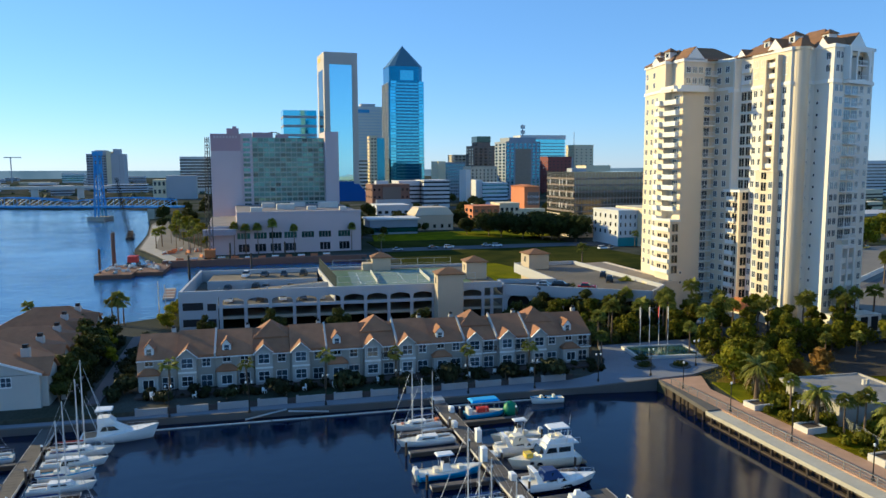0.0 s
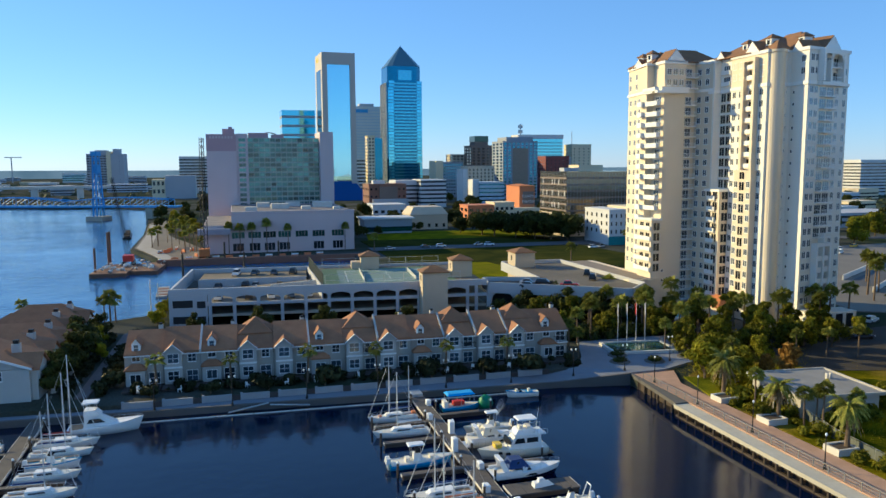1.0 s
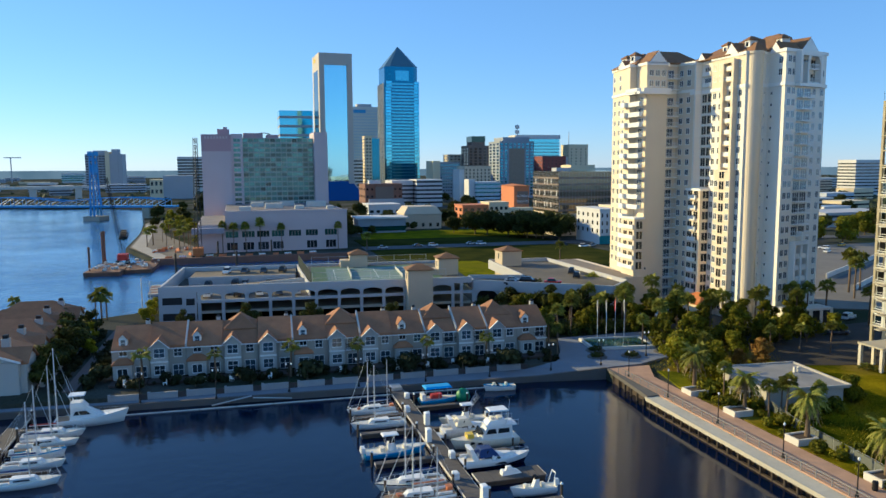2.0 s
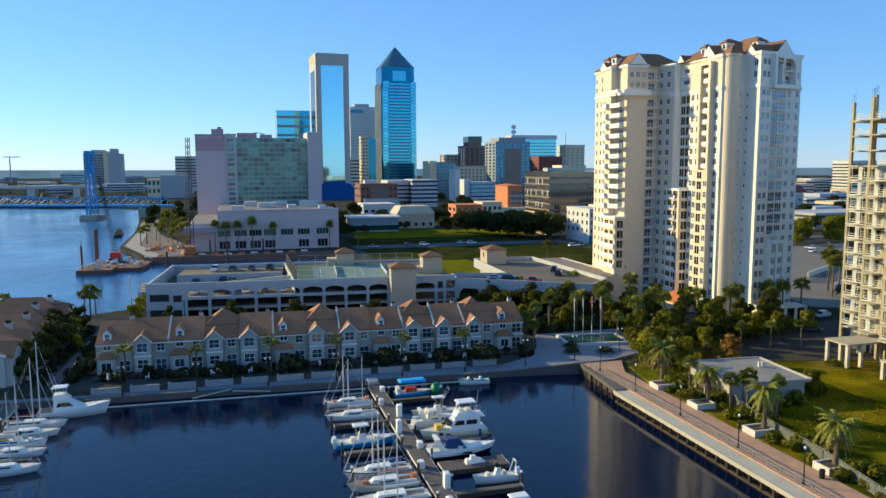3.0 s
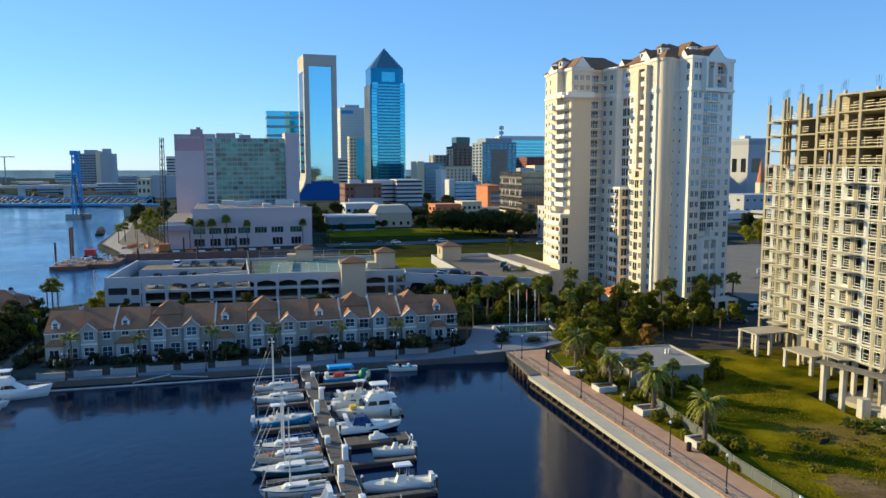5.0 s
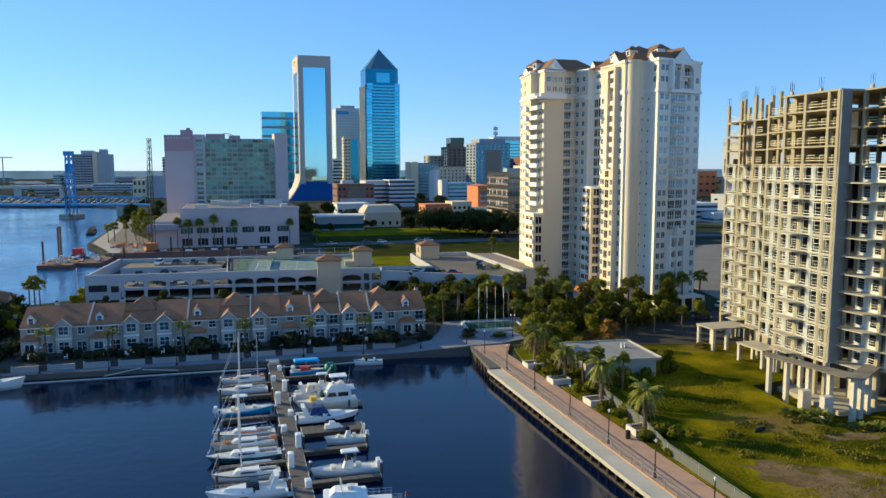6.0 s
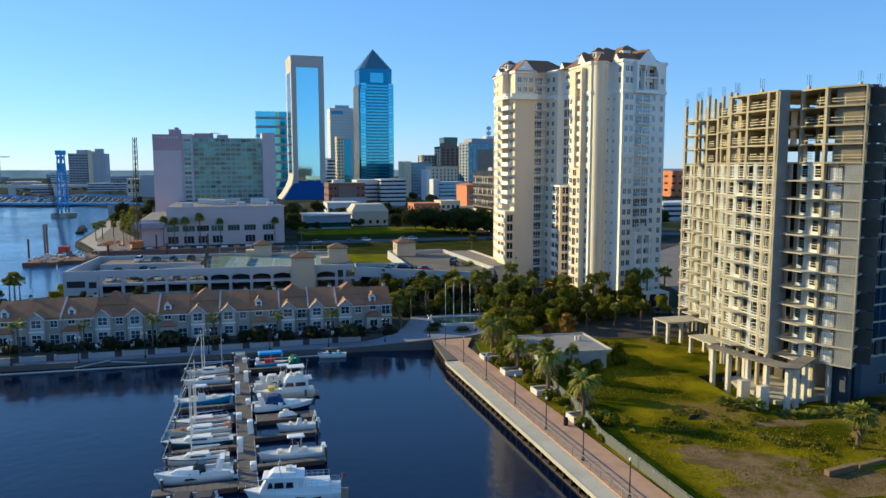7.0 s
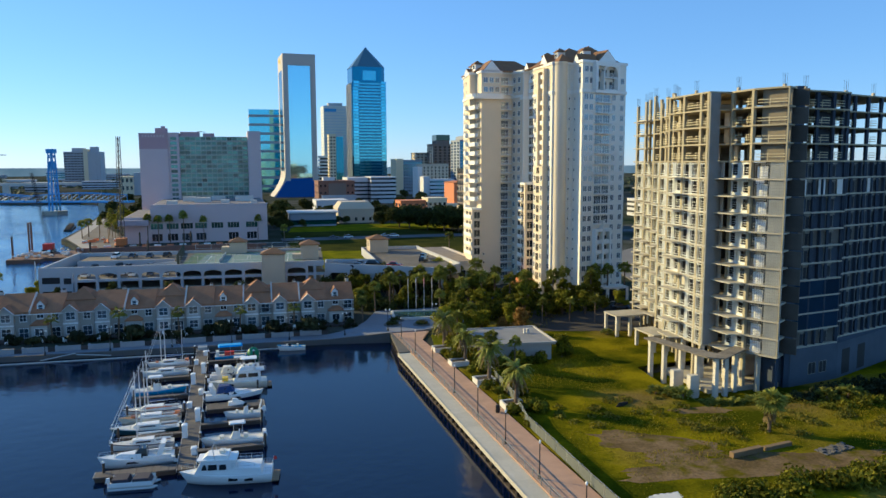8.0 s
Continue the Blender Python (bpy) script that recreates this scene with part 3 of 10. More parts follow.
    rows_of(balcony_mesh(4.8, 1.1, M_PALE, M_PALE, solid=True), "balcony", t, *f, (0.47,), [z for z in floors if z < 18])
    rows_of(dark, "balcony_door", t, *f, (0.38, 0.55), [z + 0.05 for z in floors if z < 18])
    for r, nm in (((3.4, 4.1, 56.4, 63.4), "pier"), ((6.0, 6.4, 56.4, 61.0), "pier"), ((11.0, 11.7, 56.4, 63.4), "pier"), ((4.1, 11.0, 62.3, 63.4), "loggia_head"), ((3.2, 11.9, 55.5, 56.2), "loggia_floor")):
        part(nm, boxes((r[0], r[1], -1.3, 0.24, r[2], r[3])), M_PALE, fx)
    for bm in haunches(6.4, 11.0, -1.2, -0.9, 60.4, 62.3):
        part("arch", bm, M_PALE, fx)
    rows_of(balcony_mesh(4.4, 1.1, M_WHITE, M_PALE, posts=14), "balcony", t, *f, (0.57,), (56.5, 59.6))
    rows_of(dark, "balcony_door", t, *f, (0.33, 0.48, 0.66), (56.6, 59.7), 0.01)
    # roofs, gables, dormers
    bm = bmesh.new()
    hip_roof(bm, 106.8, 117.6, 164.6, 176.6, 63.95, 3.6)
    hip_roof(bm, 107.6, 124, 160.6, 170, 63.9, 3.6)
    part("roof", bm, M_TILE, t, "brown tiled hipped roof")
    bm = bmesh.new()
    hip_roof(bm, 119.4, 136.8, 138.5, 156, 63.75, 5.2)
    hip_roof(bm, 118.6, 132, 143, 158, 63.72, 4.0)
    hip_roof(bm, 125.2, 137.0, 135.6, 152, 63.77, 5.0)
    hip_roof(bm, 120.2, 123.6, 136.2, 142, 63.74, 2.2)
    part("roof", bm, M_TILE, t, "brown tiled hipped roof")
    for x, y, turn, w, h in ((110.2, 159.7, 0, 5.4, 3.0), (132.4, 132.9, 15.8, 6.0, 2.8), (118.4, 142.2, -90, 4.6, 2.4), (106.2, 171.0, -80, 3.4, 1.8), (118.0, 153.0, -90, 2.8, 1.6), (124.0, 134.2, -90, 2.8, 1.7)):
        g = bmesh.new()
        gable(g, w, 0.5, h)
        ob = part("gable", g, M_PALE, t, "pale stucco gable")
        ob.location, ob.rotation_euler = (x, y, 63.7), (0, 0, radians(turn))
        r = bmesh.new()
        gable_roof(r, w, 5, h, 0.0, y0=0.3)
        part("gable_roof", r, M_TILE, ob)
    for x, y, turn in ((107.6, 168, -80), (108.6, 174, -80), (121, 148, -90), (121, 140, -90), (126.4, 136, -90)):
        d = part("dormer", boxes((-0.9, 0.9, 0, 2.2, 0, 2.0)), M_PALE, t)
        d.location, d.rotation_euler = (x, y, 64.6), (0, 0, radians(turn))
        r = bmesh.new()
        hip_roof(r, -0.9, 0.9, 0, 2.2, 2.1, 0.9, 0.3)
        part("dormer_roof", r, M_TILE, d)
        placed(window_mesh(0.9, 1.0, M_PALE, M_GLASSD, cols=1), "window", d, 0, -0.01, 0.6)
    # entrance podium
    bm = boxes((98, 106.8, 159, 196, 1.8, 9.0), (97.8, 107, 158.8, 196.2, 9.0, 9.5))
    pod = part("podium", bm, M_CREAM, t)
    part("terrace_deck", boxes((98.1, 105.2, 159.1, 195.9, 9.504, 9.53)), M_ROOFT, t)
    arch = window_mesh(2.0, 3.2, M_PALE, M_GLASSD, cols=1, sill=False)
    rows_of(arch, "arch", t, (98, 196), (98, 159), (0.1, 0.25, 0.4, 0.55, 0.7, 0.85), (4.2,))
    rows_of(arch, "arch", t, (98, 159), (104.1, 159), (0.5,), (3.6,))
    bm = bmesh.new()
    hip_roof(bm, 112.5, 119.5, 143, 152, 4.6, 2.0, 0.5)
    part("porch_roof", bm, M_ORANGE, t, "orange tiled porch roof")
    part("porch", boxes((112.8, 119.2, 143.3, 151.7, 1.8, 4.4)), M_CREAM, t)
    bm = boxes((124, 136.2, 126.3, 130.9, 1.8, 5.6))
    part("podium", bm, M_IVORYW, t)
    rows_of(arch, "arch", t, (124, 126.3), (136.2, 126.3), (0.15, 0.38, 0.62, 0.85), (1.95,))


apartment_tower()


# ---- the unfinished concrete tower ----
M_PIERC = surface("weathered_concrete", (0.60, 0.55, 0.45), 0.9, vary=0.2, scale=0.4, bump=0.3)


def unfinished_tower():
    t = thing("unfinished_tower", "unfinished bare concrete high-rise with open floors and window frames", "building")
    fh, top = 2.82, 49.2
    zs = [top - fh * k for k in range(16)]
    m_rail = surface("sunburnt_timber_rail", (0.60, 0.52, 0.33), 0.8, vary=0.15)
    m_frame = surface("grey_white_frame", (0.72, 0.72, 0.65), 0.7, vary=0.12, scale=1.5, spread=0.12)
    m_panel = surface("white_sheathing", (0.78, 0.76, 0.70), 0.7, vary=0.06)
    m_wall = surface("tan_concrete", (0.40, 0.34, 0.22), 0.9, vary=0.18, scale=0.3, bump=0.3)
    m_tan = surface("dull_tan_block", (0.25, 0.21, 0.145), 0.92, vary=0.2, scale=0.4)
    m_pale = surface("pale_grey_block", (0.42, 0.42, 0.38), 0.9, vary=0.2, scale=0.4, spread=0.15)
    m_grey = surface("grey_block", (0.24, 0.24, 0.225), 0.9, vary=0.2, scale=0.4)
    m_lath = surface("dull_steel_lath", (0.30, 0.30, 0.28), 0.6, 0.2, vary=0.15)
    # interior walls: the gloom of the open rooms is part of this colour
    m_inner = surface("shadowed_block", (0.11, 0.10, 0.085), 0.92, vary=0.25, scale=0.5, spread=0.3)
    # basin side of the tower: its deep shade is put into this blue-black
    m_shade = surface("shade_blue_black", (0.045, 0.060, 0.085), 0.9, vary=0.2, scale=0.4, spread=0.1)
    # outline of the floors: five steps towards the river, a splayed corner, two steps towards the basin
    river = [((124.6, 105.0), (124.2, 99.0), 2), ((122.8, 98.7), (122.6, 92.2), 3), ((120.6, 91.8), (120.2, 84.2), 3), ((117.0, 83.6), (116.4, 76.2), 3), ((113.6, 75.8), (113.0, 62.9), 5), ((116.9, 62.6), (116.9, 57.2), 2)]
    south = [((125.6, 56.4), (137.0, 58.2)), ((137.4, 60.4), (158.0, 66.4))]
    plan = [p for a, b, n in river for p in (a, b)] + [(119.4, 52.2), (122.2, 54.0), (123.2, 57.6)] + [p for s in south for p in s] + [(160, 104.5)]
    roof = [(116.4, 76.4), (113.6, 76.0)] + plan[9:] [:-1] + [(159, 84), (128, 84)]
    for k, z in enumerate(zs):
        bm = bmesh.new()
        prism(bm, roof if k == 0 else plan, z - 0.26, z)
        part("floor_slab", bm, m_wall if k < 5 else M_CONC, t)
        if k:
            for x0, x1, y0, y1 in ((122.0, 124.3, 100.2, 101.6), (120.4, 122.6, 94.0, 97.4)):
                part("balcony_slab", boxes((x0, x1, y0, y1, z - 0.22, z - 0.02)), M_CONC, t)
        if k > 4:
            for q in ([(118.2, 86.2), (120.2, 85.4), (120.3, 89.6), (118.5, 90.2)], [(111.2, 69.6), (112.98, 68.6), (113.2, 73.4), (111.6, 74.0)], [(114.6, 58.0), (116.88, 57.0), (116.88, 62.4), (114.2, 63.4)]):
                bm = bmesh.new()
                prism(bm, q, z - 0.20, z - 0.02)
                part("balcony_slab", bm, M_CONC, t)

    def column(x, y, z0, z1, m=None, r=0.27):
        part("column", boxes((x - r, x + r, y - r, y + r, z0, z1)), m or m_wall, t)

    # columns along the river face: bare posts above the stepped end, closed by the roof further on
    for si, (a, b, n) in enumerate(river):
        for i in range(n + 1):
            x, y = along(a, b, min(0.96, max(0.04, i / n)))
            if i % 2 == 0 or i == n:
                column(x + 0.34, y, 1.0, zs[1] + 3.6 + 0.5 * ((si + i) % 3) if si < 3 else top - 0.26)
    for x, y in ((129, 103.5), (134, 103.8), (139, 104), (146, 104), (128, 97), (134, 97), (140, 97), (127, 90), (133, 90)):
        column(x, y, 1.0, zs[1] + 3.4)
    for x, y in ((122, 80), (128, 82), (134, 80), (120, 70), (126, 72), (132, 70), (138, 74), (145, 76), (152, 80), (122, 64), (128, 64)):
        column(x, y, 1.0, top - 0.26)
    for (a, b), n in zip(south, (3, 5)):
        for i in range(n + 1):
            x, y = along(a, b, min(0.97, max(0.03, i / n)))
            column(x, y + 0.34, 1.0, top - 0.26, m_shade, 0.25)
    stub = mesh_of("column_stub", boxes((-0.22, 0.22, -0.22, 0.22, 0, 0.6)), M_CONC)
    rods = bmesh.new()
    for dx, dy in ((-0.2, -0.2), (0.2, -0.2), (0.2, 0.2), (-0.2, 0.2)):
        tube(rods, (dx, dy, 0), (dx * 1.3, dy, 1.7), 0.025, sides=4)
    rods = mesh_of("reinforcing_rod", rods, M_PILE)
    for x, y in ((117.2, 78), (114.2, 74.5), (114, 68), (117.4, 61.5), (121, 55.2), (127, 57.5), (139, 61.5), (148, 64.5)):
        placed(stub, "column_stub", t, x, y, top)
        placed(rods, "reinforcing_rod", t, x, y, top + 0.6)
    for si in range(3):
        a, b, n = river[si]
        for i in range(0, n + 1, 2):
            x, y = along(a, b, min(0.96, max(0.04, i / n)))
            placed(rods, "reinforcing_rod", t, x + 0.34, y, zs[1] + 3.6 + 0.5 * ((si + i) % 3))
    # cross walls and lift core
    # the first two face the basin: shade put into their grey
    part("shear_wall", boxes((113.05, 114.9, 62.62, 62.9, 7.0, top - 0.27)), m_grey, t)
    part("shear_wall", boxes((114.91, 116.85, 63.6, 63.8, 7.0, zs[4] - 0.27)), m_grey, t)
    part("shear_wall", boxes((116.2, 124, 75.6, 75.9, 7.0, top - 0.27)), m_wall, t)
    part("shear_wall", boxes((121, 127, 91.5, 91.8, 7.0, zs[1] - 0.27)), m_wall, t)
    part("core_wall", boxes((127.5, 134, 84.5, 89.5, 1.0, top + 1.2)), m_wall, t)
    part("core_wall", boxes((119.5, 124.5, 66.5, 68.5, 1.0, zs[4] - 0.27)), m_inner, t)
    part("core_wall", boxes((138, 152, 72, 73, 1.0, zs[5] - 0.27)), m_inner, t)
    # splayed corner: bare walls at the top, below them a steel lath screen before blocked openings
    p, q = (117.1, 57.0), (119.4, 52.2)
    d = Vector((q[0] - p[0], q[1] - p[1]))
    turn, ln = math.atan2(d.y, d.x), d.length
    plain = mesh_of("corner_wall", boxes((0.8, ln, 0.9, 1.1, 0, fh - 0.27)), m_tan)
    solid = mesh_of("corner_wall", boxes((2.7, ln, 0.35, 0.55, 0, fh - 0.27)), m_pale)
    infill = mesh_of("infill_wall", boxes((0.6, 2.3, 0.5, 0.6, 0, 1.9)), m_panel)
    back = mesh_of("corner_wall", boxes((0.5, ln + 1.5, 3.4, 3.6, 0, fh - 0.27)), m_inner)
    edge = mesh_of("corner_post", boxes((ln - 0.22, ln + 0.02, 0, 0.3, 0, fh - 0.27)), m_wall)
    studs = bmesh.new()
    for i in range(13):
        box(studs, 0.5 + 0.36 * i, 0.54 + 0.36 * i, -0.02, 0.02, 0, fh - 0.27)
    for i in range(5):
        box(studs, 0.5, ln, -0.025, -0.021, 0.3 + 0.48 * i, 0.345 + 0.48 * i)
    studs = mesh_of("stud_lattice", studs, m_lath)
    bar = mesh_of("guard_rail", boxes((0.4, ln - 0.3, 0.1, 0.16, 0.5, 0.6), (0.4, ln - 0.3, 0.1, 0.16, 0.95, 1.05), (2.2, 2.3, 0.161, 0.22, 0, 1.2)), m_rail)
    for k in range(1, 16):
        z = zs[k] + 0.004
        placed(plain if k < 5 else solid, "corner_wall", t, *p, z, turn)
        placed(back, "corner_wall", t, *p, z, turn)
        placed(edge, "corner_post", t, *p, z, turn)
        if k > 4:
            placed(studs, "stud_lattice", t, *p, z, turn)
            placed(infill, "infill_wall", t, *p, z, turn)
        else:
            placed(bar, "guard_rail", t, *p, z, turn)
    # dark slot beside the corner, painted in the same shade colour
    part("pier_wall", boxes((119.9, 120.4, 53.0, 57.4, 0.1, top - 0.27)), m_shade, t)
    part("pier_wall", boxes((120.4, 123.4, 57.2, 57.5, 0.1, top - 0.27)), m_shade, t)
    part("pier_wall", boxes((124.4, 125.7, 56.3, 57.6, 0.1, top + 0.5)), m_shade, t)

    # window frames of the river face: studs in pairs, sill, and a sash with rails
    def stud_frame(w, rails, closed=0.0):
        h, bm = fh - 0.27, bmesh.new()
        for x in (-w / 2 + 0.05, w / 2 - 0.13, -w / 2 + 0.38, w / 2 - 0.46):
            box(bm, x, x + 0.08, -0.06, 0.06, 0, h)
        box(bm, -w / 2 + 0.46, w / 2 - 0.46, -0.06, 0.06, h - 0.30, h - 0.18)
        box(bm, -w / 2 + 0.46, w / 2 - 0.46, -0.06, 0.06, 0.38, 0.50)
        box(bm, -w / 2 + 0.05, w / 2 - 0.05, -0.065, -0.061, 0.0, 0.09)
        for x in (-w / 2 + 0.13, w / 2 - 0.38):
            box(bm, x, x + 0.25, 0.03, 0.055, 0, h)
        x0, x1 = -w / 2 + 0.46, w / 2 - 0.46
        for i in range(rails):
            z = 0.85 + (1.15 / max(1, rails)) * i
            box(bm, x0 + (x1 - x0) * 0.25, x1, -0.03, 0.03, z, z + 0.07)
        box(bm, x0 + (x1 - x0) * 0.22, x0 + (x1 - x0) * 0.25, -0.04, 0.04, 0.5, h - 0.30)
        return mesh_of("window_frame", bm, m_frame)

    def sheathing(w):
        h = fh - 0.27
        bm = boxes((-w / 2, -w * 0.2, -0.05, 0.05, 0, h), (w * 0.24, w / 2, -0.05, 0.05, 0, h), (-w * 0.2, w * 0.24, -0.05, 0.05, 0, 0.5), (-w * 0.2, w * 0.24, -0.05, 0.05, h - 0.3, h))
        return mesh_of("wall_panel", bm, m_panel)

    rail_of = lambda w: mesh_of("guard_rail", boxes((-w / 2, w / 2, -0.04, 0.04, 0.42, 0.54), (-w / 2, w / 2, -0.04, 0.04, 0.84, 0.96), (-w * 0.2, -w * 0.2 + 0.08, 0.041, 0.1, 0, 1.4), (-w * 0.2, w / 2, -0.04, 0.04, 1.26, 1.36)), m_rail)
    rng = random.Random(4)
    for si, (a, b, n) in enumerate(river):
        turn = facing(a, b)
        nx, ny = math.sin(turn), -math.cos(turn)
        w = math.hypot(b[0] - a[0], b[1] - a[1]) / n
        kinds = [stud_frame(w, r) for r in (1, 2, 3)]
        panel, rail = sheathing(w), rail_of(w * 0.92)
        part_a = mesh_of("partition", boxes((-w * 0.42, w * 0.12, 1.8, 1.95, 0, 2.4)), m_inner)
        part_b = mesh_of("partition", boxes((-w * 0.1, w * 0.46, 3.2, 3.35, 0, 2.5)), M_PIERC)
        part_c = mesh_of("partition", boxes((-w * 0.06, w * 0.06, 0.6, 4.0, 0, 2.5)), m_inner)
        for k in range(1, 16):
            for i in range(n):
                x, y = along(a, b, (i + 0.5) / n)
                px, py, pz = x - nx * 0.18, y - ny * 0.18, zs[k] + 0.004
                if k <= 4:
                    if rng.random() < (0.55 if si < 2 else 0.85):
                        placed(rail, "guard_rail", t, px - nx * 0.2, py - ny * 0.2, pz, turn)
                    if si > 2 and rng.random() < 0.3:
                        placed(part_b, "partition", t, x - nx * 2.5, y - ny * 2.5, pz, turn)
                    continue
                placed(kinds[(i + si) % 3] if si < 5 else kinds[2], "window_frame", t, px, py, pz, turn)
                if si == 5 or (si == 4 and i == 1 and k in (6, 11, 13)) or (si == 3 and i == 2 and k in (12, 13)):
                    placed(panel, "wall_panel", t, px - nx * 0.14, py - ny * 0.14, pz, turn)
                u = rng.random()
                placed(part_a if u < 0.5 else part_b, "partition", t, x, y, pz, turn)
                if u > 0.7:
                    placed(part_c, "partition", t, *along(a, b, i / n + 0.02), pz, turn)
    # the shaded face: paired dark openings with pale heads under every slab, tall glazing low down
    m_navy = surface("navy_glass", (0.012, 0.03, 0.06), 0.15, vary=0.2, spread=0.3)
    # flat near-black panes stand for the unlit depth behind the openings
    m_void = surface("unlit_void_black", (0.02, 0.022, 0.028), 0.8, vary=0.2, spread=0.4)
    m_head = surface("pale_lintel", (0.26, 0.25, 0.21), 0.9, vary=0.15)
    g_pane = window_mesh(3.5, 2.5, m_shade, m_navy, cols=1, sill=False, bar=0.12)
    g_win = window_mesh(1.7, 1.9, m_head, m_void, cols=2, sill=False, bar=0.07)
    for si, (a, b) in enumerate(south):
        turn = facing(a, b)
        ln = math.hypot(b[0] - a[0], b[1] - a[1])
        us = (0.3, 0.72) if si == 0 else (0.24, 0.42, 0.60, 0.80, 0.95)
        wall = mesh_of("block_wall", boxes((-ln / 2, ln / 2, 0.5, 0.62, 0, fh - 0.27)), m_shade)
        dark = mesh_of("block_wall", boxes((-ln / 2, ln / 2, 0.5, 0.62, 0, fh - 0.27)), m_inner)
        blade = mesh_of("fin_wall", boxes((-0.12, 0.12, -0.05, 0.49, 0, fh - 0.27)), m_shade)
        lintel = mesh_of("lintel", boxes((-1.1, 1.1, 0.32, 0.48, 2.18, 2.42)), m_head)
        rail = rail_of(2.6)
        for k in range(1, 16):
            z = zs[k] + 0.004
            cx, cy = along(a, b, 0.5)
            if k <= 4:
                rows_of(rail, "guard_rail", t, a, b, (0.2, 0.5, 0.8), (z,), -0.45)
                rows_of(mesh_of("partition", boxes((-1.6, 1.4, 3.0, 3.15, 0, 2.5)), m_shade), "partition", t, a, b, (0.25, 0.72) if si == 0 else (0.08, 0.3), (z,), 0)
                continue
            if si == 0 and k in (12, 13, 14):
                rows_of(g_pane, "window", t, a, b, (0.17, 0.5, 0.83), (z + 0.02,), -0.1)
                continue
            placed(wall if k % 3 else dark, "block_wall", t, cx, cy, z, turn)
            rows_of(g_win, "window", t, a, b, us, (z + 0.12,), -0.47)
            rows_of(lintel, "lintel", t, a, b, us, (z,), 0)
            rows_of(blade, "fin_wall", t, a, b, (0.02, 0.5, 0.98) if si == 0 else (0.02, 0.13, 0.33, 0.51, 0.70, 0.88), (z,), 0)
            if k == 6:
                rows_of(mesh_of("wall_panel", boxes((-0.8, 0.8, -0.04, 0.04, 0, 2.5)), m_panel), "wall_panel", t, a, b, (0.12, 0.51, 0.9) if si == 0 else (0.5, 0.9), (z,), -0.3)
    # foot of the shaded side: blue-dark shade tone in the wall colour
    base = surface("stained_shade_blue_wall", (0.08, 0.095, 0.12), 0.9, vary=0.2, scale=0.3)
    bm = bmesh.new()
    prism(bm, [(123.5, 57.4), (125.6, 56.2), (137.0, 58.0), (158.0, 66.0), (158, 103), (125.5, 103), (124.5, 62)], 0.1, 6.6)
    part("base_wall", bm, base, t)
    rows_of(g_win, "window", t, (125.6, 56.2), (137.0, 58.0), (0.45, 0.68), (2.0,), 0.01)
    rows_of(mesh_of("doorway", boxes((-1.4, 1.4, -0.03, 0.02, 0, 4.4)), M_BLACK), "doorway", t, (137.0, 58.0), (158.0, 66.0), (0.14, 0.4), (0.8,), 0)
    # entrance canopy on tall piers
    can = [(105.4, 68.4), (107.4, 68.8), (109.4, 60.2), (110.8, 55.6), (116.6, 58.9), (118.0, 57.2), (110.0, 52.4), (107.8, 54.0)]
    bm = bmesh.new()
    prism(bm, can, 7.2, 7.4)
    part("canopy", bm, surface("weathered_boards_canopy", (0.22, 0.185, 0.135), 0.95, vary=0.5, scale=0.5, fine=2.0, bump=0.5), t, "weathered brown flat canopy")
    pier = mesh_of("pier", boxes((-0.33, 0.33, -0.33, 0.33, 0.1, 7.2)), M_PIERC)
    for x, y in ((106.4, 67.6), (107.0, 64.4), (107.7, 60.6), (108.4, 57.2), (109.4, 53.8), (112.4, 55.4), (115.2, 56.8)):
        placed(pier, "pier", t, x, y, 0)
    inner = mesh_of("pier", boxes((-0.32, 0.32, -0.32, 0.32, 0.1, zs[15] - 0.27)), M_PIERC)
    for x, y in ((113.6, 63.4), (113.8, 69.0), (114.2, 75.0), (117.2, 62.0), (117.4, 57.8), (120.4, 54.2), (119.0, 56.0), (120.0, 68.0), (119.0, 60.0)):
        placed(inner, "pier", t, x, y, 0)
    stump = mesh_of("pier_stump", boxes((-0.8, 0.8, -0.5, 0.5, 0.1, 4.0)), M_PIERC)
    for x, y in ((106.2, 59.6), (107.0, 56.2)):
        placed(stump, "pier_stump", t, x, y, 0)
    part("ground_wall", boxes((120.3, 124.4, 62.2, 62.5, 0.1, zs[15] - 0.27)), M_PIERC, t)
    part("ground_wall", boxes((118.6, 119.2, 76.2, 86, 0.8, zs[15] - 0.27)), M_CONC, t)
    part("ground_slab", boxes((110.4, 124.2, 57, 76, 0.1, 1.0)), M_CONC, t)
    rows_of(g_win, "window", t, (118.59, 86), (118.59, 76.2), (0.2, 0.5, 0.8), (2.5,), 0.01)
    # low side porches
    for x0, x1, y0, y1, z in ((112.6, 122.4, 90.6, 96.0, 6.0), (112.8, 117.0, 77.0, 84.0, 5.0)):
        p = part("side_porch", boxes((x0, x1, y0, y1, z, z + 0.3)), M_CONC, t)
        for x, y in ((x0 + 0.4, y0 + 0.4), (x0 + 0.4, y1 - 0.4), (x0 + 3.4, y0 + 0.4), (x0 + 3.4, y1 - 0.4)):
            part("porch_pier", boxes((x - 0.28, x + 0.28, y - 0.28, y + 0.28, 1.5, z)), M_PIERC, p)


unfinished_tower()


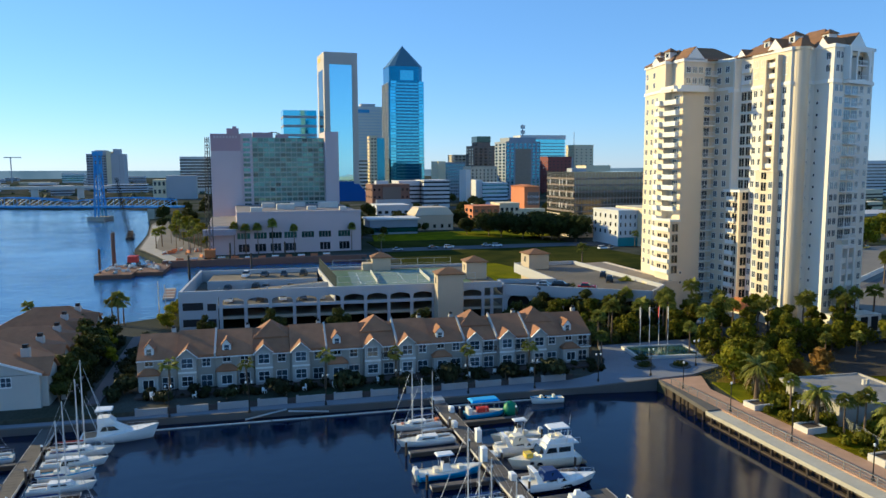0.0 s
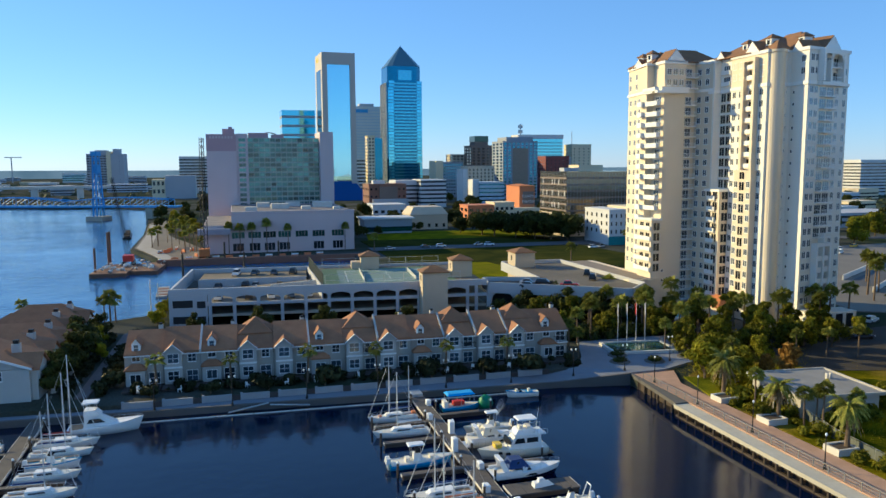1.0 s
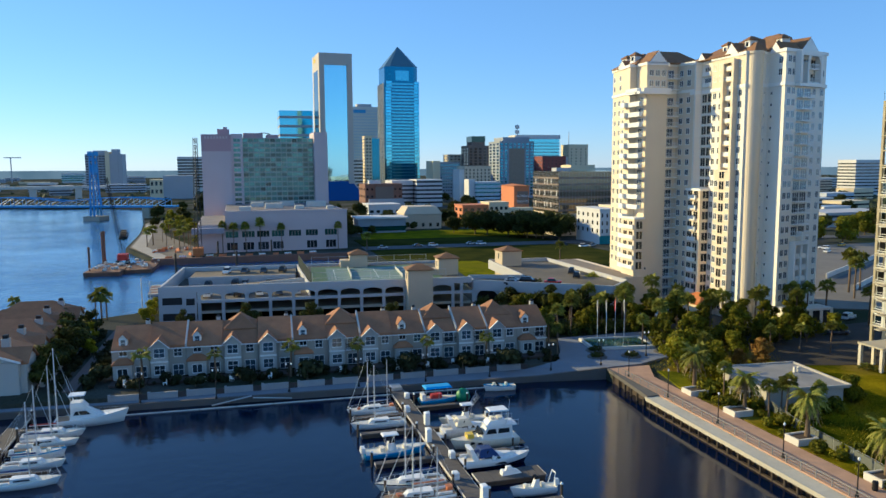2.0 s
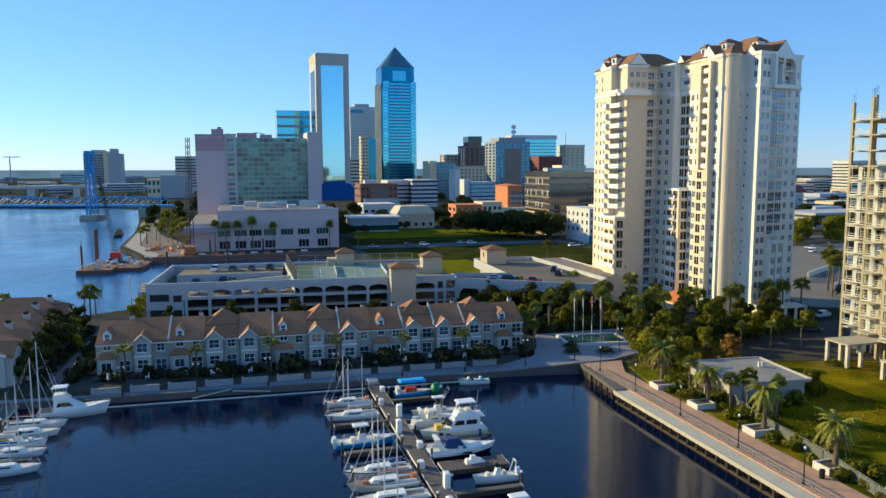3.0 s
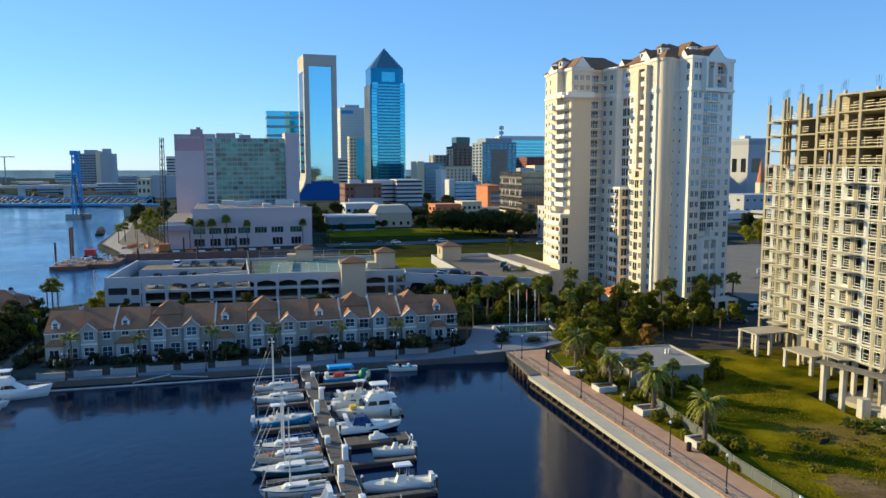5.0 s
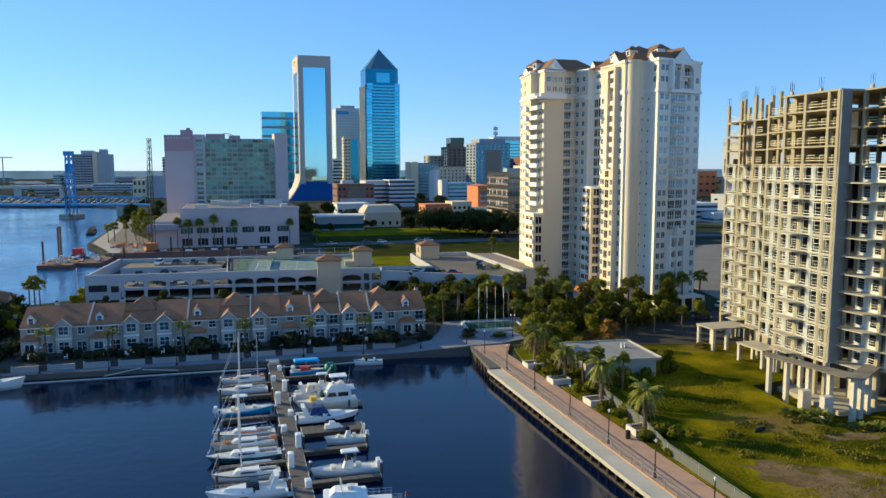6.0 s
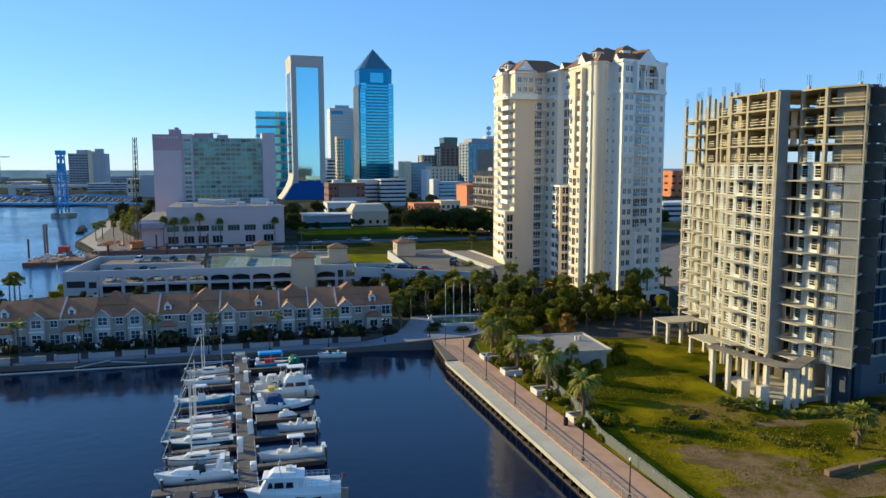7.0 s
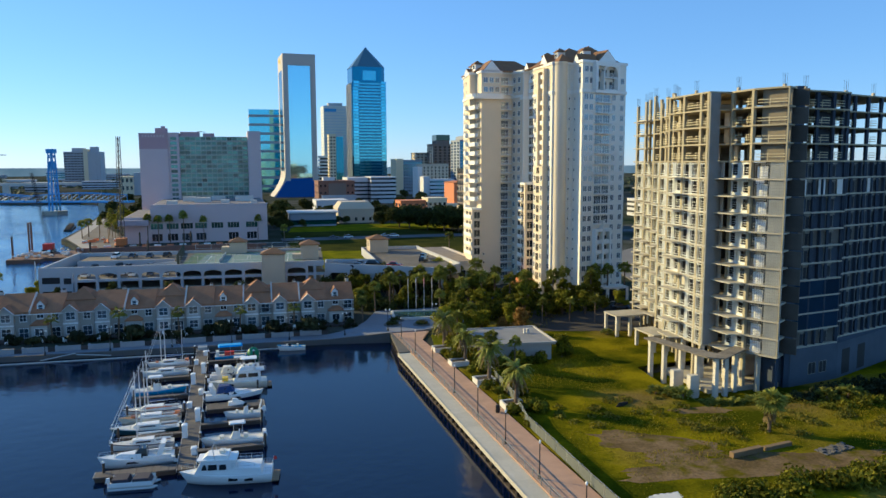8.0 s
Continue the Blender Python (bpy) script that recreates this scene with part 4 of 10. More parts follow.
# ---- hotel on the river ----
def hotel():
    h = thing("riverfront_hotel", "pale pink hotel slab with green windows over a podium", "hotel")
    part("podium", boxes((2, 54, 318, 396, 1.6, 18.6)), M_PINKW, h)
    part("parapet", boxes((1.8, 54.2, 317.8, 319, 18.6, 19.3)), M_PINKW, h)
    part("podium_wing", boxes((-9.4, 1.99, 317, 380, 1.6, 13.6)), M_PINKW, h)
    part("canopy", boxes((-11.5, 1.5, 313, 316.9, 10.2, 12.6)), surface("grey_canopy", (0.35, 0.32, 0.36)), h)
    part("wall", boxes((-9, 5.6, 390, 412, 1.8, 46)), M_PINKW, h)
    part("upper_wall", boxes((-9, 5.6, 390, 412, 46, 54.6)), M_PINKD, h, "rose upper wall with a row of letters")
    part("wall", boxes((5.61, 11.4, 391.5, 412, 13, 55.0)), M_PINKW, h)
    part("wall", boxes((11.41, 48, 394.5, 412, 13, 53.0)), surface("sea_green_spandrel", (0.40, 0.40, 0.36), 0.6, vary=0.08, scale=0.1), h)
    part("wall", boxes((48.01, 55, 389, 412, 1.8, 56.0)), M_PINKW, h)
    for i in range(8):
        part("sign_bar", boxes((-7.4 + 1.5 * i, -6.5 + 1.5 * i, 389.9, 389.99, 52.4, 53.6)), M_PINKW, h)
    gravel = surface("grey_roof_gravel", (0.20, 0.18, 0.18), 0.95, vary=0.3, scale=0.15)
    part("podium_roof", boxes((2.3, 53.7, 319.01, 389, 18.604, 18.66)), gravel, h, "grey gravel podium roof")
    part("wing_roof", boxes((-9.1, 1.9, 317.3, 379.7, 13.604, 13.66)), gravel, h, "grey gravel wing roof")
    for x, y, a, c, e in ((8, 330, 5, 4, 1.8), (20, 345, 8, 5, 2.4), (33, 336, 4, 4, 1.6), (40, 352, 9, 6, 2.6), (47, 332, 3, 3, 1.4), (14, 360, 6, 5, 2.2), (28, 366, 7, 4, 2.0)):
        part("roof_unit", boxes((x, x + a, y, y + c, 18.664, 18.664 + e)), M_CONCL, h)
    w1 = window_parts(2.35, 1.7, M_CONC, M_GLASSG, cols=2, sill=False, bar=0.10)
    w2 = window_parts(3.3, 1.6, M_PINKW, M_GLASSG, cols=2, sill=False, bar=0.12)
    zs = [15.2 + 2.55 * i for i in range(15)]
    rows_of(w1, "window", h, (11.41, 394.5), (48, 394.5), [(i + 0.5) / 13 for i in range(13)], zs)
    rows_of(w2, "window", h, (5.61, 391.5), (11.4, 391.5), (0.5,), zs)
    w3 = window_parts(5.2, 2.6, M_PINKW, M_GLASSG, cols=4, sill=False, bar=0.15)
    w4 = window_parts(4.4, 3.2, M_PINKW, M_GLASSD, cols=3, sill=False, bar=0.2)
    rows_of(w3, "window", h, (2, 318), (54, 318), (0.05, 0.18, 0.30, 0.42, 0.56, 0.70, 0.86), (8.0,))
    rows_of(w4, "window", h, (2, 318), (54, 318), (0.05, 0.18, 0.30, 0.42, 0.70, 0.86), (2.6,))
    for r in ((-1, 5, 395, 404, 54.6, 57.5), (12, 22, 396, 408, 53, 55.6), (24, 30, 396, 408, 53, 54.8), (2, 4, 396, 400, 57.5, 58.6)):
        part("roof_plant", boxes(r), M_PINKD, h)
    bm = bmesh.new()
    for i in range(13):
        a0, a1 = math.pi * i / 12, math.pi * (i + 1) / 12
        if i < 12:
            vs = [bm.verts.new((22.4 + 5.5 * math.cos(a), y, 53 + 3.2 * math.sin(a))) for y in (402, 411) for a in (a0, a1)]
            bm.faces.new((vs[0], vs[1], vs[3], vs[2]))
    box(bm, 16.9, 27.9, 402, 411, 52.9, 53.02)
    part("skylight", bm, M_GLASSB, h, "blue barrel-vaulted skylight")


hotel()


def banded(name, label, x0, x1, y0, y1, z1, wall, band, first=5.0, step=3.6, frac=0.5, turn=0.0, category="office building", z0=1.7):
    """An office block with a ribbon window round it at every storey."""
    b = thing(name, label, category, (x0 + x1) / 2, (y0 + y1) / 2, 0, turn)
    w, d = (x1 - x0) / 2, (y1 - y0) / 2
    part("wall", boxes((-w, w, -d, d, z0, z1)), wall, b)
    me = mesh_of("window_band", boxes((-w - 0.08, w + 0.08, -d - 0.08, d + 0.08, 0, step * frac)), band)
    z = first
    while z + step * frac < z1 - 0.6:
        placed(me, "window_band", b, 0, 0, z)
        z += step
    part("roof_edge", boxes((-w - 0.15, w + 0.15, -d - 0.15, d + 0.15, z1, z1 + 0.5)), wall, b)
    return b


def punched(name, label, x0, x1, y0, y1, z1, wall, glass, cols=6, side=3, first=5.0, step=3.6, ww=0.55, hh=0.5, turn=0.0, category="office building", z0=1.7):
    """A block with single windows in its front and its sunny side."""
    b = thing(name, label, category, (x0 + x1) / 2, (y0 + y1) / 2, 0, turn)
    w, d = (x1 - x0) / 2, (y1 - y0) / 2
    part("wall", boxes((-w, w, -d, d, z0, z1)), wall, b)
    zs = []
    z = first
    while z + step * hh < z1 - 0.8:
        zs.append(z)
        z += step
    me = window_mesh(2 * w / cols * ww, step * hh, wall, glass, cols=1, sill=False, bar=0.15)
    rows_of(me, "window", b, (-w, -d), (w, -d), [(i + 0.5) / cols for i in range(cols)], zs)
    if side:
        me = window_mesh(2 * d / side * ww, step * hh, wall, glass, cols=1, sill=False, bar=0.15)
        rows_of(me, "window", b, (-w, d), (-w, -d), [(i + 0.5) / side for i in range(side)], zs)
    part("roof_edge", boxes((-w - 0.2, w + 0.2, -d - 0.2, d + 0.2, z1, z1 + 0.7)), wall, b)
    return b


# ---- the two tall towers ----
def flared_tower():
    b = thing("flared_office_tower", "tall beige office tower with a blue mirror-glass front and flared base", "skyscraper", 113, 800, 0, 3)
    stone = surface("beige_stone", (0.50, 0.44, 0.38), 0.7, vary=0.05, scale=0.05)
    w, d, top = 17.5, 21, 155.0
    part("wall", boxes((-w, -w + 5.5, -d, d, 26, 143)), stone, b)
    part("wall", boxes((w - 5.5, w, -d, d, 26, 143)), stone, b)
    part("crown", boxes((-w, w, -d, d, 143, top)), stone, b)
    part("glass_front", boxes((-w + 5.5, w - 5.5, -d + 1.5, d - 1.5, 14, 143)), glazing("pale_mirror_glass", (0.34, 0.62, 0.74), 0.04, 0.95, spread=0.0), b, "tall pale blue mirror-glass panel")
    part("side_glass", boxes((-w - 0.05, -w, -d + 7, d - 7, 30, 138)), M_GLASSD, b)
    for s in (-1, 1):
        bm = bmesh.new()
        prof = [(w - 5.5, 27), (w, 27), (w + 0.8, 22), (w + 3.2, 16), (w + 7.5, 9), (w + 13, 2), (w + 4.5, 2), (w - 1.5, 10), (w - 5.5, 20)]
        f = [bm.verts.new((s * x, -d - 0.02, z)) for x, z in prof]
        k = [bm.verts.new((s * x, d + 0.02, z)) for x, z in prof]
        bm.faces.new(f)
        bm.faces.new(k[::-1])
        for i in range(len(prof)):
            j = (i + 1) % len(prof)
            bm.faces.new((f[j], f[i], k[i], k[j]))
        part("flared_leg", bm, stone, b)
    bm = bmesh.new()
    prism(bm, [(-30, -d - 9), (30, -d - 9), (24, d), (-24, d)], 1.7, 22, [(-15, -d + 1.4), (15, -d + 1.4), (15, d), (-15, d)])
    part("atrium", bm, surface("deep_blue_glass", (0.005, 0.06, 0.22), 0.3, 0.3, vary=0.05), b, "sloping deep blue glass atrium")
    for i in range(8):
        part("sign_bar", boxes((-w - 0.1, -w, d - 8 - 3 * i - 2.0, d - 8 - 3 * i, 147, 152)), M_YEL, b) if i < 5 else None


def pyramid_tower():
    b = thing("pyramid_office_tower", "tall blue glass skyscraper with a dark pyramid roof", "skyscraper", 213, 925, 0, 2)
    w, c, top = 22.5, 6.0, 154.0
    octo = lambda k, q: [(-k + q, -k), (k - q, -k), (k, -k + q), (k, k - q), (k - q, k), (-k + q, k), (-k, k - q), (-k, -k + q)]
    bm = bmesh.new()
    prism(bm, octo(w, c), 1.7, 140)
    part("glass_shaft", bm, M_GLASSN, b)
    bm = bmesh.new()
    prism(bm, octo(w - 1.4, c), 140, 160)
    part("glass_shaft", bm, M_GLASSN, b)
    strip = mesh_of("spandrel", boxes((-w + 8, w - 8, -w - 0.25, -w + 0.2, 0, 1.9)), surface("pale_spandrel", (0.13, 0.38, 0.50), 0.15, 0.8, vary=0.03))
    for i in range(34):
        placed(strip, "spandrel", b, 0, 0, 9 + 3.9 * i)
    pan = mesh_of("corner_pane", boxes((-w + 0.9, -w + 7.6, -w - 0.2, -w + 0.2, 0, 3.2)), M_GLASSB)
    for i in range(35):
        placed(pan, "corner_pane", b, 1.0 if i > 32 else 0, 0, 6 + 3.9 * i)
        placed(pan, "corner_pane", b, 2 * w - 8.5, 0, 6 + 3.9 * i)
    granite = surface("grey_granite", (0.36, 0.38, 0.4), 0.5, vary=0.05)
    for i in range(9):
        part("side_pier", boxes((-w - 0.4, -w + 1.6, -w + 6 + i * 4, -w + 7 + i * 4, 3, 140)), granite, b)
    part("sky_lobby", boxes((-8.5, 8.5, -w + 1.0, -w + 1.35, 143, 155)), M_GLASSB, b)
    bm = bmesh.new()
    base = [bm.verts.new((x, y, 160)) for x, y in octo(w - 1.0, c)]
    apex = bm.verts.new((0, 0, 187.5))
    for i in range(8):
        bm.faces.new((base[i], base[(i + 1) % 8], apex))
    bm.faces.new(base[::-1])
    part("pyramid_roof", bm, glazing("dark_roof_glass", (0.10, 0.19, 0.24), 0.35, 0.6, spread=0.0), b, "dark pyramid roof")


flared_tower()
pyramid_tower()

# ---- the rest of downtown ----
def lettering(text, size, depth, material, parent):
    """A line of raised letters, centred, as a mesh under its building."""
    cu = bpy.data.curves.new("lettering", "FONT")
    cu.body, cu.size, cu.extrude, cu.align_x = text, size, depth / 2, "CENTER"
    ob = new("lettering", cu)
    bpy.context.view_layer.update()
    me = bpy.data.meshes.new_from_object(ob.evaluated_get(bpy.context.evaluated_depsgraph_get()))
    bpy.data.objects.remove(ob)
    bpy.data.curves.remove(cu)
    me.materials.clear()
    me.materials.append(material)
    return part("lettering", me, None, parent, "pale raised letters")



C_WHITE, C_GREY, C_TAN = surface("city_white", (0.62, 0.61, 0.60), vary=0.05, scale=0.06), surface("city_grey", (0.42, 0.42, 0.44), vary=0.08, scale=0.06), surface("city_tan", (0.58, 0.47, 0.34), vary=0.08, scale=0.06)
C_BROWN, C_SLATE, C_CREAM = surface("city_brown", (0.20, 0.15, 0.12), vary=0.1, scale=0.06), surface("city_slate", (0.30, 0.32, 0.36), vary=0.08, scale=0.06), surface("city_cream", (0.72, 0.60, 0.40), vary=0.06, scale=0.06)
C_REDB, C_ORANGE, C_PALE = surface("city_red_brick", (0.22, 0.05, 0.045), vary=0.12, scale=0.08), surface("city_orange", (0.58, 0.20, 0.08), vary=0.08, scale=0.1), surface("city_pale_blue", (0.50, 0.54, 0.60), vary=0.05, scale=0.06)
banded("glass_office", "blue glass office block with white bands", 64, 104, 920, 960, 105, M_GLASSB, C_SLATE, 8, 11, 0.28)
b = banded("pale_office_tower", "pale grey office tower with fine floor bands", 168, 212, 1010, 1045, 118, C_WHITE, C_PALE, 8, 4, 0.4)
part("roof_plant", boxes((-14, 6, -8, 8, 118.5, 123)), C_GREY, b)
part("sign_bar", boxes((-21, -4, -17.8, -17.6, 110, 114.5)), M_BLUE, b, "blue unreadable rooftop sign")
b = punched("slim_tower", "slim cream tower with a dark glass side", 148, 155, 800, 820, 70, C_CREAM, M_GLASSD, 2, 4)
part("glass_side", boxes((3.6, 12, -9.8, 10, 1.7, 68)), M_GLASSN, b)
banded("striped_office", "white office block with dark window ribbons", 148, 172, 895, 915, 47, C_WHITE, M_GLASSD, 5, 4.2, 0.5)
b = punched("brick_civic_hall", "low brown brick building with a flat roof", 110, 141, 590, 620, 22.5, M_BRICK, M_GLASSD, 8, 4, 6, 6, 0.4, 0.3)
part("entrance_block", boxes((-7, 8, -16, -15.2, 6, 21)), C_BROWN, b)
part("roof_plant", boxes((-10, 0, -4, 4, 23.2, 26)), C_WHITE, b)
part("wing", boxes((-13, 16, -19, -15.3, 1.7, 11)), C_GREY, b)
# car parks: black bands paint the unlit depth of the open decks
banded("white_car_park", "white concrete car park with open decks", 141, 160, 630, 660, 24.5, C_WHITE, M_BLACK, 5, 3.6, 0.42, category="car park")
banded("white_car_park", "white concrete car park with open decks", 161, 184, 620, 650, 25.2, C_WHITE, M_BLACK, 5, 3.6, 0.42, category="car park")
b = punched("office_block", "cream and slate office block", 233, 256, 800, 830, 41, C_SLATE, M_GLASSN, 8, 3)
part("end_wall", boxes((-20, -11.6, -15, 15, 1.7, 43)), C_CREAM, b)
punched("office_block", "plain tan stucco office block", 274, 299, 900, 930, 51, C_TAN, M_GLASSD, 5, 3)
b = punched("brown_tower", "dark brown tower with a green-roofed top storey", 283, 319, 850, 880, 61, C_BROWN, M_GLASSD, 6, 3, 6, 3.6, 0.5, 0.6)
part("top_storey", boxes((-13, 4, -12, 8, 61.8, 71)), C_BROWN, b)
part("top_glass", boxes((-13.3, 4.3, -12.3, 8.3, 66, 73)), M_GLASSG, b)
b = punched("tan_block", "tan block with narrow windows", 230, 258, 700, 725, 36.5, C_TAN, M_GLASSD, 7, 4, 5, 3.4, 0.35, 0.6)
part("end_wall", boxes((-19, -14.1, -12, 10, 1.7, 34)), C_WHITE, b)
b = banded("low_office", "low pale blue office with a white stair block", 222, 246, 640, 665, 22, C_PALE, M_GLASSN, 5, 3.6, 0.35)
part("stair_block", boxes((-18, -12.1, -10, 4, 1.7, 25)), C_WHITE, b)
b = punched("slate_tower", "slate grey tower with a brown centre strip", 286, 326, 750, 785, 63, C_SLATE, M_GLASSN, 8, 3, 5, 3.4, 0.55, 0.6)
part("centre_strip", boxes((-9, 9, -17.7, -17.5, 6, 56)), surface("brown_strip", (0.30, 0.22, 0.16)), b)
part("top_block", boxes((-15, 16, -14, 14, 63.7, 68)), C_SLATE, b)
b = thing("antenna_mast", "lattice rooftop mast with round dishes", "antenna", 342, 840, 68)
bm = boxes((-0.5, 0.5, -0.5, 0.5, -66.4, 19))
part("mast", bm, C_GREY, b)
for i in range(3):
    part("dish", boxes((-2.6, 2.6, -0.8, 0.8, 2 + 6 * i, 6 + 6 * i)), C_WHITE, b)
b = banded("blue_glass_block", "blue glass block with a pale finned crown", 366, 426, 900, 930, 71, M_GLASSB, C_SLATE, 6, 4, 0.22)
part("crown", boxes((-31, 31, -15.5, 15.5, 71.6, 77)), C_WHITE, b)
punched("red_brick_block", "dark red brick block", 380, 412, 850, 875, 48, C_REDB, M_GLASSD, 6, 3, 6, 4, 0.35, 0.4)
b = punched("cream_tower", "cream tower with a slim rooftop antenna", 440, 468, 900, 925, 64, C_CREAM, M_GLASSD, 4, 4, 6, 4, 0.25, 0.3)
part("antenna", boxes((-9.2, -8.6, -1, -0.4, 64.7, 82)), C_GREY, b)
part("wing", boxes((-22, -14.1, -10, 10, 1.7, 48)), C_WHITE, b)
b = thing("theatre_building", "orange stucco theatre block with a pale lettered wall sign", "theatre", 202, 491, 0)
part("wall", boxes((-6, 5.4, -13.5, 12, 1.7, 23.2)), C_ORANGE, b)
bm = bmesh.new()
hip_roof(bm, -6, 5.4, -13.5, 12, 23.4, 1.3, 0.6)
part("roof", bm, M_ORANGE, b)
part("forehall", boxes((-17, 5, -24, -13.6, 1.7, 8.6)), C_CREAM, b)
part("sign_board", boxes((-3.6, 4.6, -13.8, -13.55, 10.6, 19.6)), C_BROWN, b)
for word, z in (("FLORIDA", 15.6), ("THEATRE", 11.8)):
    sign = lettering(word, 2.3, 0.12, C_WHITE, b)
    sign.location, sign.rotation_euler = (0.5, -13.85, z), (radians(90), 0, 0)
w1 = window_mesh(1.4, 2.2, C_CREAM, M_GLASSD, cols=1)
rows_of(w1, "window", b, (-17, -24), (5, -24), (0.1, 0.26, 0.42, 0.58, 0.74, 0.9), (4.5,))
b = banded("black_glass_office", "black glass office block over a tan stone base", 165.5, 205, 338, 371, 34.2, M_BRONZE, C_BROWN, 14.4, 3.3, 0.28)
part("stone_base", boxes((-19.9, 19.9, -16.65, 16.65, 1.7, 13.2)), C_TAN, b)
for i in range(20):
    part("mullion", boxes((-19.86, -19.78, -16 + 1.65 * i, -15.88 + 1.65 * i, 14.4, 34.0)), C_SLATE, b)
for i in range(22):
    part("mullion", boxes((-19.2 + 1.8 * i, -19.08 + 1.8 * i, -16.62, -16.56, 14.4, 34.0)), C_SLATE, b)
for i in range(18):
    if i % 4:
        y0 = -15 + 5 * (i % 6) + (1.8 if i % 3 else 0)
        part("white_fin", boxes((-20.0, -19.86, y0, y0 + 0.8, 16.2 + 6 * (i // 6), 18.8 + 6 * (i // 6))), C_WHITE, b)
wl0 = window_mesh(2.4, 2.6, C_TAN, M_GLASSD, cols=1, sill=False)
rows_of(wl0, "window", b, (-19.9, 16.65), (-19.9, -16.65), [(i + 0.5) / 8 for i in range(8)], (3.0, 8.2))
part("roof_plant", boxes((-8, 6, -6, 6, 34.8, 38)), C_CREAM, b)
part("roof_plant", boxes((-18, -10, -10, -4, 34.8, 36.6)), C_GREY, b)
b = punched("white_market_hall", "white and cream three-storey building with a green ground floor", 167, 176.6, 296, 320, 17.2, C_WHITE, M_GLASSD, 4, 5, 6.8, 3.6, 0.3, 0.5)
part("awning", boxes((-5.0, 4.8, -12.3, -12.1, 1.7, 5.6)), surface("teal_paint", (0.03, 0.22, 0.24)), b)
b = punched("cream_market_hall", "cream stucco building with arched windows", 176.9, 208, 292, 316, 18.2, C_CREAM, M_GLASSD, 9, 0, 6.8, 3.6, 0.35, 0.5)
banded("striped_riverside_office", "white riverside office with window ribbons", -64, -22, 1050, 1080, 51, C_WHITE, M_GLASSD, 10, 4, 0.5)
b = punched("concert_hall", "low cream hall with a tall grey stage house", -84, -70, 890, 920, 23, C_CREAM, M_GLASSD, 3, 0, 8, 9)
part("stage_house", boxes((7.2, 40, -14, 14, 1.7, 28)), C_GREY, b)
b = punched("riverside_apartments", "grey and cream riverside tower pair", -212, -183, 1250, 1290, 57.5, C_SLATE, M_GLASSD, 6, 0, 6, 4, 0.8, 0.4, category="apartment building")
part("top_block", boxes((-4, 14, -10, 10, 57.5, 64)), C_GREY, b)
b = punched("riverside_apartments", "pale concrete riverside apartment tower", -182.5, -158, 1245, 1290, 57.5, C_GREY, M_GLASSD, 2, 4, 6, 4, 0.1, 0.1, category="apartment building")
part("end_wall", boxes((-12.4, -6, -23.2, 20, 1.7, 62)), C_CREAM, b)
part("top_block", boxes((-4, 6, -12, 12, 58.2, 66)), C_GREY, b)
banded("far_office", "long low office with white bands across the river", -372, -325, 1880, 1900, 24, C_WHITE, M_GLASSN, 6, 5, 0.5)
b = thing("far_tower_crane", "distant thin tower crane", "crane", -490, 1940)
part("mast", boxes((-1, 1, -1, 1, 1.7, 62)), C_GREY, b)
part("jib", boxes((-14, 22, -0.8, 0.8, 60, 62)), C_GREY, b)
# around the park
b = banded("park_pavilion", "low glass pavilion with a flat white roof", 70, 96, 384, 402, 9.0, C_SLATE, M_GLASSN, 3, 5.2, 0.5, category="pavilion")
part("roof", boxes((-14, 14.5, -10, 10, 9.6, 10.4)), C_WHITE, b)
b = punched("mansard_house", "tan stone building with a grey mansard roof", 100, 122, 404, 424, 9.5, C_TAN, M_GLASSD, 5, 3, 3, 4, 0.35, 0.5, category="house")
bm = bmesh.new()
prism(bm, [(-11.4, -10.4), (11.4, -10.4), (11.4, 10.4), (-11.4, 10.4)], 10.3, 14.5, [(-8.5, -7.5), (8.5, -7.5), (8.5, 7.5), (-8.5, 7.5)])
part("mansard_roof", bm, C_TAN, b)
punched("brick_shop", "low red-brown stucco shop building", 150, 168, 452, 470, 11.5, C_ORANGE, M_GLASSD, 4, 2, 4, 4)
punched("cream_shop", "low cream shop building", 172, 186, 462, 480, 12.5, C_CREAM, M_GLASSD, 4, 2, 4, 4)
punched("white_low_block", "low white flat-roofed block", 100, 124, 520, 545, 9.5, C_WHITE, M_GLASSD, 5, 2, 4, 4)
# beyond the cream tower
banded("white_apartments", "white apartment tower with balcony bands", 655, 690, 640, 665, 41, C_WHITE, M_GLASSD, 6, 3.4, 0.4, category="apartment building")
punched("white_apartments", "plain white apartment tower block", 692, 720, 655, 680, 36, C_CREAM, M_GLASSD, 4, 3, category="apartment building")
banded("street_car_park", "grey concrete car park behind the tower", 330, 385, 335, 365, 9.5, C_GREY, M_BLACK, 4, 3.2, 0.4, category="car park")
b = punched("grey_tower", "plain grey tower with dark upper storey", 560, 582, 660, 690, 66, C_GREY, M_GLASSD, 1, 2, 30, 30)
part("top_band", boxes((-11.2, 11.2, -15.2, 15.2, 60, 64)), C_SLATE, b)
part("roof_plant", boxes((-8, 0, -4, 4, 66.7, 70)), C_WHITE, b)
b = thing("church", "brick church with a red pointed spire and red roof", "church", 545, 620)
part("tower", boxes((-4, 3, -4, 3, 1.7, 20)), C_CREAM, b)
bm = bmesh.new()
lathe(bm, [(4.2, 20), (0.15, 45)], 8, -0.5, -0.5)
part("spire", bm, C_ORANGE, b, "slender orange-red spire")
part("nave", boxes((3.1, 34, -2, 14, 1.7, 9)), C_CREAM, b)
bm = bmesh.new()
